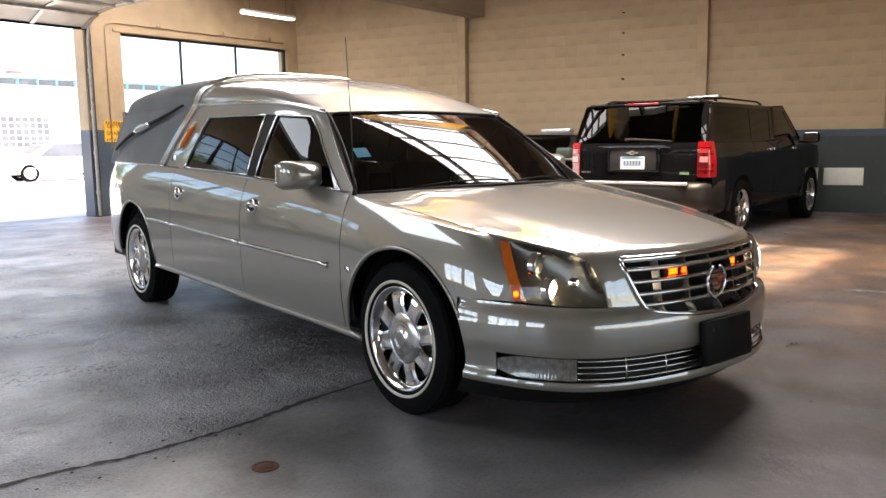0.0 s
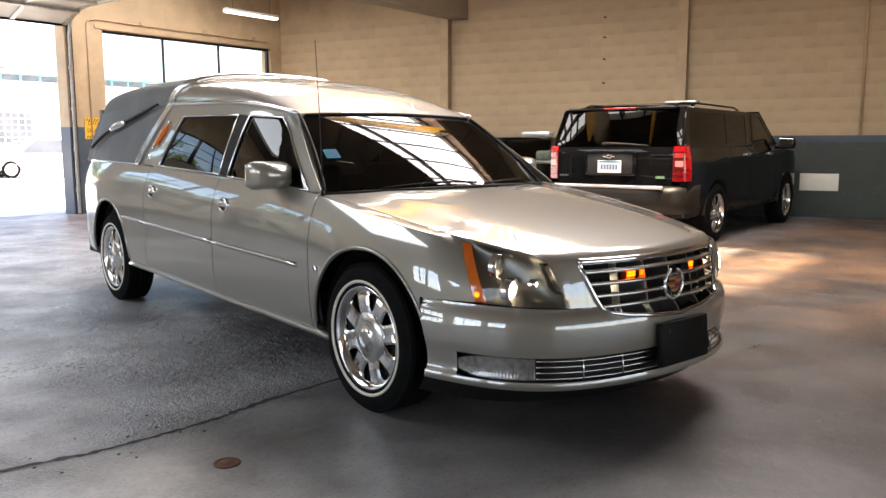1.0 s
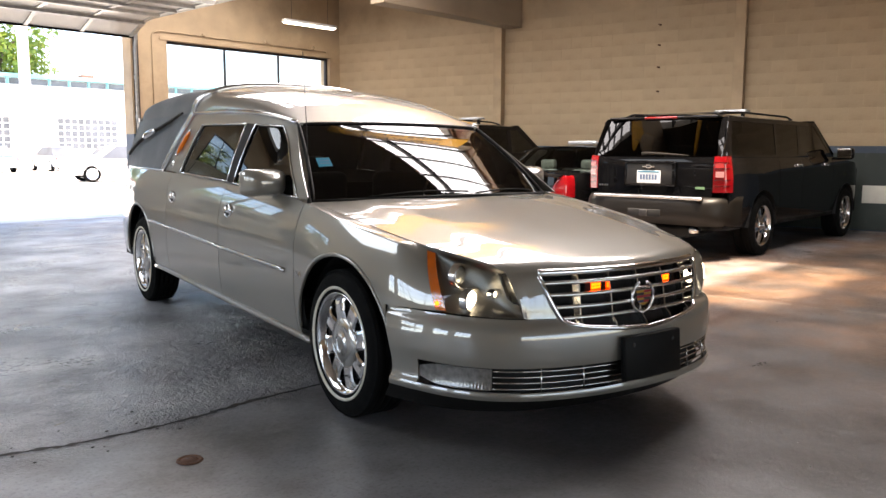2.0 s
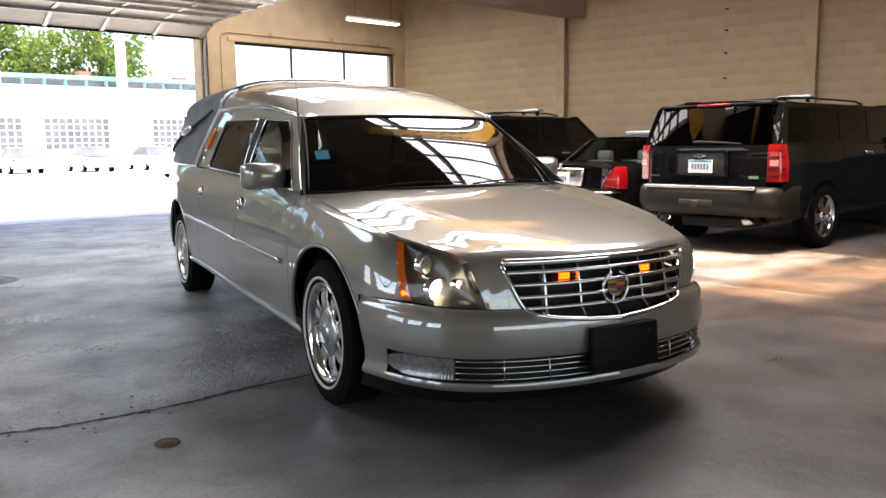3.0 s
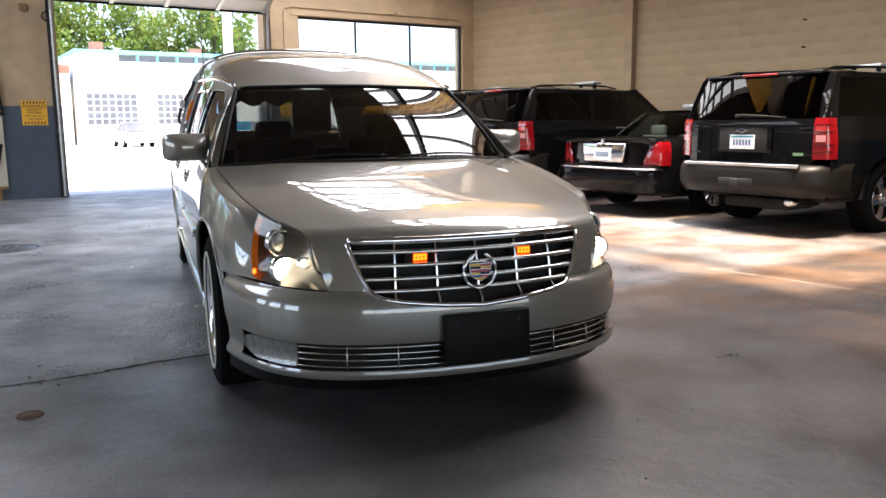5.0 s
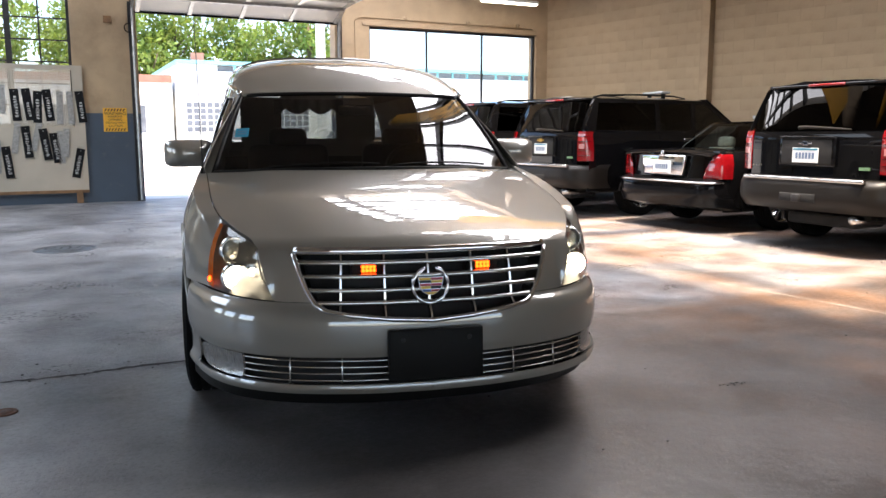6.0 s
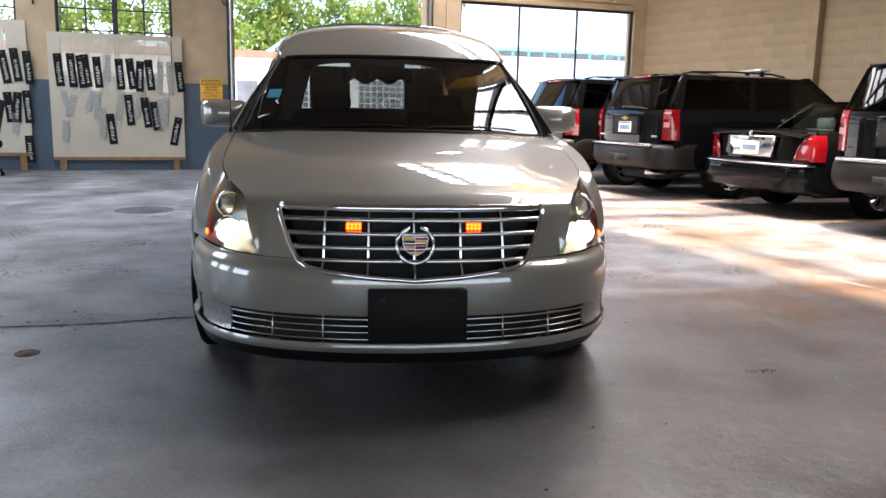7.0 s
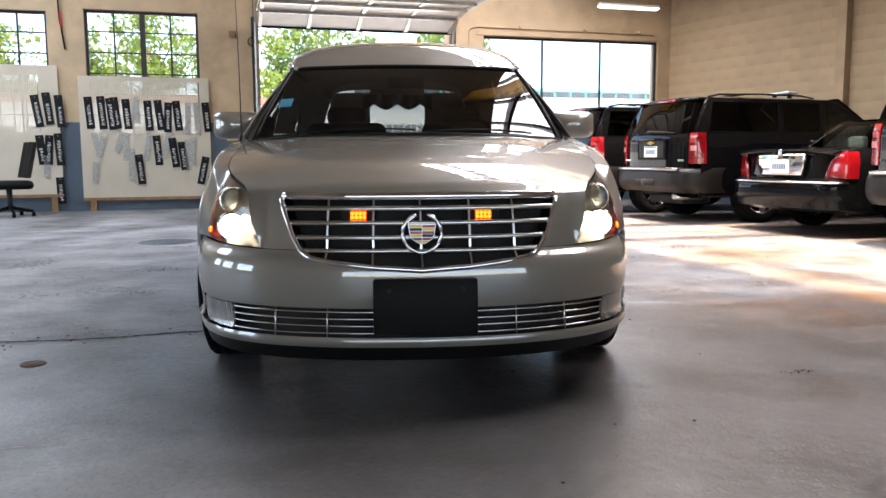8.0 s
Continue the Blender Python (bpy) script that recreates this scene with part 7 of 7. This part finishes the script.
    # tail panel, plate in a chrome surround, bumper
    bm = bmesh.new()
    sheet(bm, lambda u, v: (0.84 * (2 * u - 1), 0.03 + 0.10 * abs(2 * u - 1) ** 3 + 0.03 * v, 0.60 + 0.36 * v), 20, 6)
    open_part("tail_panel", bm, M["black"], car, (0, 1, 0.7), "", 0.02)
    bm = bmesh.new()
    box(bm, -0.385, 0.385, -0.02, 0.04, 0.655, 0.905, bevel=0.02)
    for v in bm.verts:
        v.co.x *= 1 - 0.10 * (0.905 - v.co.z) / 0.25
    pp = part("plate_panel", bm, M["chrome"], car, "bright chrome plate panel", True)
    bm = bmesh.new()
    box(bm, -0.152, 0.152, -0.03, -0.018, 0.69, 0.84, bevel=0.003)
    pl = part("number_plate", bm, M["plate"], pp, "white number plate")
    for k in range(6):
        bm = bmesh.new()
        box(bm, -0.11 + k * 0.038, -0.083 + k * 0.038, -0.0325, -0.0305, 0.735, 0.795)
        part("plate_mark", bm, M["ink"], pl)
    bm = bmesh.new()
    box(bm, -0.025, 0.025, -0.026, 0.0, 0.895, 0.955, bevel=0.006)
    part("emblem", bm, M["chrome"], car, "plain chrome emblem", True)
    bm = bmesh.new()
    prof = [(0.27, 0.08), (0.31, -0.05), (0.42, -0.10), (0.56, -0.105), (0.615, -0.08), (0.64, 0.03)]
    sheet(bm, lambda u, v: (0.885 * math.sin((2 * u - 1) * 1.57), interp(interp(v * 5, list(enumerate([p[0] for p in prof]))), prof) + 0.6 * (1 - math.cos((2 * u - 1) * 1.57)) ** 3 * 0.85, interp(v * 5, list(enumerate([p[0] for p in prof])))), 40, 15)
    bp = open_part("rear_bumper", bm, M["black"], car, (0, 1, 0.5), "", 0.015)
    strip("bumper_trim", [(0.89 * math.sin(a), -0.108 + 0.6 * (1 - math.cos(a)) ** 3 * 0.85, 0.598) for a in np.linspace(-1.35, 1.35, 30)], 0.012, bp, M["chrome"], "chrome bumper strip")
    bm = bmesh.new()
    box(bm, -0.70, 0.70, 0.40, 4.2, 0.24, 0.32)
    box(bm, -0.3, 0.3, 1.0, 2.6, 0.3, 0.34)
    part("underbody", bm, M["dark"], car, "")
    for x, y in ((-0.36, 1.3), (0.36, 1.3), (-0.36, 2.1), (0.36, 2.1)):
        bm = bmesh.new()
        box(bm, x - 0.24, x + 0.24, y - 0.06, y + 0.07, 0.3, 0.98, bevel=0.05)
        part("seat", bm, M["plate_clear"], car, "grey cloth seat", True)
    bm = bmesh.new()
    box(bm, -0.25, 0.25, 1.72, 1.86, 1.345, 1.40, bevel=0.012)
    lb = part("roof_bar", bm, M["frost"], car, "clear low roof lamp bar", True)
    bm = bmesh.new()
    box(bm, -0.62, 0.62, 0.98, 1.42, 0.925, 0.950, bevel=0.008)
    part("parcel_shelf", bm, M["plate_clear"], car, "grey parcel shelf under the rear glass")
    for x in (-0.36, 0.36):
        bm = bmesh.new()
        box(bm, x - 0.13, x + 0.13, 1.34, 1.44, 0.97, 1.12, bevel=0.04)
        part("headrest", bm, M["plate_clear"], car, "grey headrest", True)
    for sx in (-1, 1):
        put_wheel(LW, car, sx * 0.77, A1, 0.325, rnd(0, 1), sx)
        put_wheel(LW, car, sx * 0.77, A2, 0.325, rnd(0, 1), sx)
    return car


LW = wheel_meshes("saloon", 0.325, 0.21, 0.215, 12, False, M["chrome"], 0.05)
saloon(pose(9.68, 8.78, 0, 0, 0, -90))

# ---------------------------------------------------------------- across the yard
M["white_wall"] = material("white_render", (0.72, 0.72, 0.70), 0.8, var=0.08, scale=0.4)
M["turquoise"] = material("turquoise_trim", (0.20, 0.48, 0.55), 0.6, var=0.1, scale=0.5)
M["dull_pane"] = material("dull_pane", (0.12, 0.13, 0.15), 0.25, var=0.3, scale=0.8)
M["brick_red"] = material("old_brick", (0.30, 0.14, 0.10), 0.85, var=0.2, scale=2)
M["bark"] = material("bark", (0.12, 0.09, 0.06), 0.9, var=0.3, scale=6, bump=0.5, bump_scale=20)
M["leaf"] = material("leaf", (0.14, 0.20, 0.035), 0.6, var=0.35, scale=0.5)
ln, ll = M["leaf"].node_tree.nodes, M["leaf"].node_tree.links
lt, lx = ln.new("ShaderNodeBsdfTranslucent"), ln.new("ShaderNodeMixShader")
lt.inputs[0].default_value, lx.inputs[0].default_value = (0.2, 0.26, 0.04, 1), 0.4
ll.new(ln["Principled BSDF"].outputs[0], lx.inputs[1])
ll.new(lt.outputs[0], lx.inputs[2])
ll.new(lx.outputs[0], ln["Material Output"].inputs[0])
fac = empty("factory_building", pose(0, 56, -0.04), "long white factory with turquoise window band", "building")
bm = bmesh.new()
box(bm, 10.5, 62, 0, 14, 0, 5.30)
box(bm, 10.5, 62, 0.12, 14, 5.30, 5.72)
part("wall", bm, M["white_wall"], fac, "white rendered wall")
bm = bmesh.new()
box(bm, 10.3, 62.2, -0.35, 14, 5.72, 5.95)
part("roof", bm, M["turquoise"], fac, "turquoise roof edge")
x = 13.0
while x < 61:
    bm = bmesh.new()
    box(bm, x, x + 1.0, 0.06, 0.13, 5.33, 5.68)
    w = part("window", bm, M["dull_pane"], fac, "dark strip window")
    bm = bmesh.new()
    box(bm, x + 1.05, x + 1.18, 0.0, 0.14, 5.30, 5.72)
    part("mullion", bm, M["turquoise"], w)
    x += 1.25
for x0, nx in ((10.9, 7), (15.2, 9), (22, 9), (29, 9), (36, 9), (43, 9)):
    for i in range(nx):
        for j in range(5):
            bm = bmesh.new()
            box(bm, x0 + i * 0.44, x0 + i * 0.44 + 0.34, -0.03, 0.02, 1.35 + j * 0.40, 1.35 + j * 0.40 + 0.31)
            part("pane", bm, M["dull_pane"], fac)
hall = empty("brick_hall", pose(0, 58, -0.04), "low white hall with a brick parapet", "building")
bm = bmesh.new()
box(bm, -40, 10.3, 0, 12, 0, 4.6)
part("wall", bm, M["white_wall"], hall, "white rendered wall")
bm = bmesh.new()
box(bm, -40, 10.3, -0.1, 0.3, 4.6, 5.1)
part("parapet", bm, M["brick_red"], hall, "red brick parapet")
for i in range(22):
    bm = bmesh.new()
    box(bm, -38 + i * 2.15, -36.6 + i * 2.15, -0.03, 0.02, 1.3, 3.1)
    part("window", bm, M["dull_pane"], hall)
for x, h in ((12.0, 0.9), (18.6, 0.7), (25.4, 0.6)):
    bm = bmesh.new()
    box(bm, x, x + 0.8, 60, 60.8, 5.68, 5.9 + h)
    tagged(part("chimney", bm, M["brick_red"], None), "short brick chimney on the flat factory roof", "chimney", "chimneys on the factory")
pole = empty("utility_pole", pose(19.6, 54.5, -0.04), "pale utility pole with a crossarm", "pole")
bm = bmesh.new()
tube(bm, [(0, 0, 0), (0, 0, 13)], [0.36, 0.28], 12)
part("post", bm, M["white_wall"], pole, "", True)
bm = bmesh.new()
box(bm, -1.2, 1.2, -0.06, 0.06, 10.6, 10.75)
part("crossarm", bm, M["wood"], pole)


def tree(seed, height, spread):
    rs = random.Random(seed)
    t = empty("tree", pose(0, 0, -0.04), "leafy green tree behind the factory roof", "tree", "trees behind the factory")
    bm = bmesh.new()
    tube(bm, [(0, 0, 0), (0.1, 0, height * 0.3), (rs.uniform(-.3, .3), rs.uniform(-.3, .3), height * 0.75)], [0.35, 0.26, 0.1], 10)
    tips = []
    for k in range(9):
        a, z = rs.uniform(0, 6.28), height * rs.uniform(0.28, 0.6)
        r, up = spread * rs.uniform(0.5, 0.9), height * rs.uniform(0.1, 0.3)
        tip = (r * math.cos(a), r * math.sin(a), z + up)
        tube(bm, [(0, 0, z), (tip[0] * 0.5, tip[1] * 0.5, z + up * 0.35), tip], [0.13, 0.08, 0.03], 6)
        tips.append(tip)
    part("trunk", bm, M["bark"], t, "", True)
    verts, faces = [], []
    clumps = [(*p, rs.uniform(0.9, 1.6)) for p in tips] + [(rs.gauss(0, spread * 0.45), rs.gauss(0, spread * 0.45), height * rs.uniform(0.42, 1.0), rs.uniform(0.8, 1.7)) for _ in range(26)]
    for cx, cy, cz, cr in clumps:
        for _ in range(110):
            d = Vector((rs.gauss(0, 1), rs.gauss(0, 1), rs.gauss(0, 0.8))).normalized() * cr * rs.uniform(0.45, 1.05)
            c = Vector((cx, cy, cz)) + d
            a, b = Vector((rs.gauss(0, 1), rs.gauss(0, 1), rs.gauss(0, 1))).normalized(), Vector((rs.gauss(0, 1), rs.gauss(0, 1), rs.gauss(0, 1))).normalized()
            s = rs.uniform(0.15, 0.32)
            i = len(verts)
            verts += [c - a * s, c + b * s * 0.6, c + a * s, c - b * s * 0.6]
            faces.append((i, i + 1, i + 2, i + 3))
    me = bpy.data.meshes.new("crown")
    me.from_pydata([tuple(v) for v in verts], [], faces)
    me.materials.append(M["leaf"])
    ob = new("crown", me)
    ob.parent = t
    return t


kinds = [tree(1, 13, 3.6), tree(2, 11.5, 3.2), tree(3, 14.5, 4.0)]
rs = random.Random(9)
spots = [(-34, 76), (-27, 74), (-20, 77), (-13.5, 74), (-7, 76), (-1, 74), (4.5, 76), (9.5, 73), (13.5, 76), (17.5, 74), (21.5, 77), (24.5, 75), (27.2, 76)]
for i, (x, y) in enumerate(spots):
    m = pose(x + rs.uniform(-.6, .6), y, -0.04, 0, 0, rs.uniform(0, 360)) @ Matrix.Scale(0.75 if i == 12 else rs.uniform(0.92, 1.08), 4)
    if i < 3:
        kinds[i].matrix_world = m
    else:
        copy_thing(kinds[i % 3], m)


def parked_car(m, mat, label):
    """A small saloon across the yard."""
    car = empty("parked_car", m, label, "car", "cars parked across the yard")
    bm = bmesh.new()
    secs = []
    for y, w, h in ((-2.2, 0.72, 0.72), (-2.1, 0.82, 0.86), (-1.3, 0.87, 0.92), (0.9, 0.87, 0.92), (1.9, 0.84, 0.80), (2.2, 0.70, 0.66)):
        secs.append([bm.verts.new((s * w * k, y, z)) for s, k, z in ((-1, 0.93, 0.28), (-1, 1.0, 0.5), (-1, 0.95, h), (1, 0.95, h), (1, 1.0, 0.5), (1, 0.93, 0.28))])
    for a, b in zip(secs, secs[1:]):
        for i in range(6):
            bm.faces.new((a[i], a[(i + 1) % 6], b[(i + 1) % 6], b[i]))
    bm.faces.new(secs[0])
    bm.faces.new(secs[-1][::-1])
    part("body", bm, mat, car, "", False, 0, 0.04)
    bm = bmesh.new()
    lo = [(-0.78, -1.75), (0.78, -1.75), (0.78, 1.05), (-0.78, 1.05)]
    hi = [(-0.60, -1.1), (0.60, -1.1), (0.60, 0.35), (-0.60, 0.35)]
    a, b = [bm.verts.new((*p, 0.91)) for p in lo], [bm.verts.new((*p, 1.42)) for p in hi]
    for i in range(4):
        bm.faces.new((a[i], a[(i + 1) % 4], b[(i + 1) % 4], b[i]))
    bm.faces.new(b)
    part("cabin", bm, M["dull_pane"], car, "dark glass cabin", False, 0, 0.03)
    bm = bmesh.new()
    box(bm, -0.60, 0.60, -1.1, 0.35, 1.42, 1.45, bevel=0.012)
    part("roof", bm, mat, car)
    for sx in (-1, 1):
        bm = bmesh.new()
        box(bm, sx * 0.66 - 0.14, sx * 0.66 + 0.14, -2.17, -2.08, 0.68, 0.80, bevel=0.01)
        part("tail_light", bm, M["red"], car, "red tail light")
        put_wheel(LW, car, sx * 0.76, -1.35, 0.325, 0, sx)
        put_wheel(LW, car, sx * 0.76, 1.3, 0.325, 0, sx)
    return car


M["white_car"] = paint("white_paint", (0.7, 0.7, 0.7), 0.0, 0.3)
M["blue_car"] = paint("pale_blue_paint", (0.35, 0.5, 0.58), 0.3, 0.3)
parked_car(pose(12.6, 51.5, -0.04, 0, 0, 0), M["white_car"], "white car parked in front of the factory")
parked_car(pose(16.2, 50.8, -0.04, 0, 0, 0), M["blue_car"], "pale blue car parked in front of the factory")
parked_car(pose(20.0, 51.5, -0.04, 0, 0, 0), M["white_car"], "white car parked beside the utility pole")
parked_car(pose(23.3, 51.5, -0.04, 0, 0, 0), M["white_car"], "white car parked in front of the factory")
parked_car(pose(15.9, 34.0, -0.04, 0, 0, 80), M["white_car"], "white car parked alone in the sunny yard")

# ---------------------------------------------------------------- the block courses of the right-hand wall
def blocks():
    rs = random.Random(21)
    bl, bh, joint = 0.40, 0.20, 0.0035
    protos = {}

    def proto(w):
        if w not in protos:
            bm = bmesh.new()
            h, d, e = bh / 2 - joint / 2, 0.0006, 0.0015
            x = w / 2 - joint / 2
            back = [bm.verts.new(p) for p in ((-x, 0.006, -h), (x, 0.006, -h), (x, 0.006, h), (-x, 0.006, h))]
            front = [bm.verts.new(p) for p in ((-x + e, -d, -h + e), (x - e, -d, -h + e), (x - e, -d, h - e), (-x + e, -d, h - e))]
            for i in range(4):
                bm.faces.new((back[i], back[(i + 1) % 4], front[(i + 1) % 4], front[i]))
            bm.faces.new(front)
            protos[w] = finish("block", bm, M["block_paint"])
        return protos[w]
    rest_v, rest_f = {0: [], 1: [], 2: []}, {0: [], 1: [], 2: []}
    for k, (s0, s1, o) in enumerate(BAYS):
        s1 = min(s1, 16.0)
        singles = 0
        if k < 2:
            s1 -= 0.175
        for row in range(19):
            z = 1.35 + bh * (row + 0.5)
            s = s0 + 0.1 * (k == 0) - (bl / 2 if row % 2 else 0)
            while s < s1:
                a, b = max(s, s0 + 0.1 * (k == 0)), min(s + bl, s1)
                w = round(b - a, 3)
                if w > 0.06:
                    near = z < 3.75 and ((k == 0) or (k == 1) or s < 12.4)
                    if near and singles < 290:
                        m = Matrix.Translation(((a + b) / 2, o + 0.0005 * rs.uniform(-1, 1), z))
                        share("block", proto(w), bay_walls[k], m)
                        singles += 1
                    else:
                        i = len(rest_v[k])
                        e = joint / 2
                        rest_v[k] += [(a + e, o + 0.006, z - bh / 2 + e), (b - e, o + 0.006, z - bh / 2 + e), (b - e, o + 0.006, z + bh / 2 - e), (a + e, o + 0.006, z + bh / 2 - e),
                                      (a + e + .0015, o - 0.0006, z - bh / 2 + e + .0015), (b - e - .0015, o - 0.0006, z - bh / 2 + e + .0015), (b - e - .0015, o - 0.0006, z + bh / 2 - e - .0015), (a + e + .0015, o - 0.0006, z + bh / 2 - e - .0015)]
                        rest_f[k] += [(i, i + 1, i + 5, i + 4), (i + 1, i + 2, i + 6, i + 5), (i + 2, i + 3, i + 7, i + 6), (i + 3, i, i + 4, i + 7), (i + 4, i + 5, i + 6, i + 7)]
                s += bl
    for k in range(3):
        if rest_v[k]:
            me = bpy.data.meshes.new("block_courses")
            me.from_pydata(rest_v[k], [], rest_f[k])
            me.materials.append(M["block_paint"])
            ob = new("block_courses", me)
            ob.parent = bay_walls[k]
            tagged(ob, "upper courses of buff painted blocks", kind="stuff")


blocks()
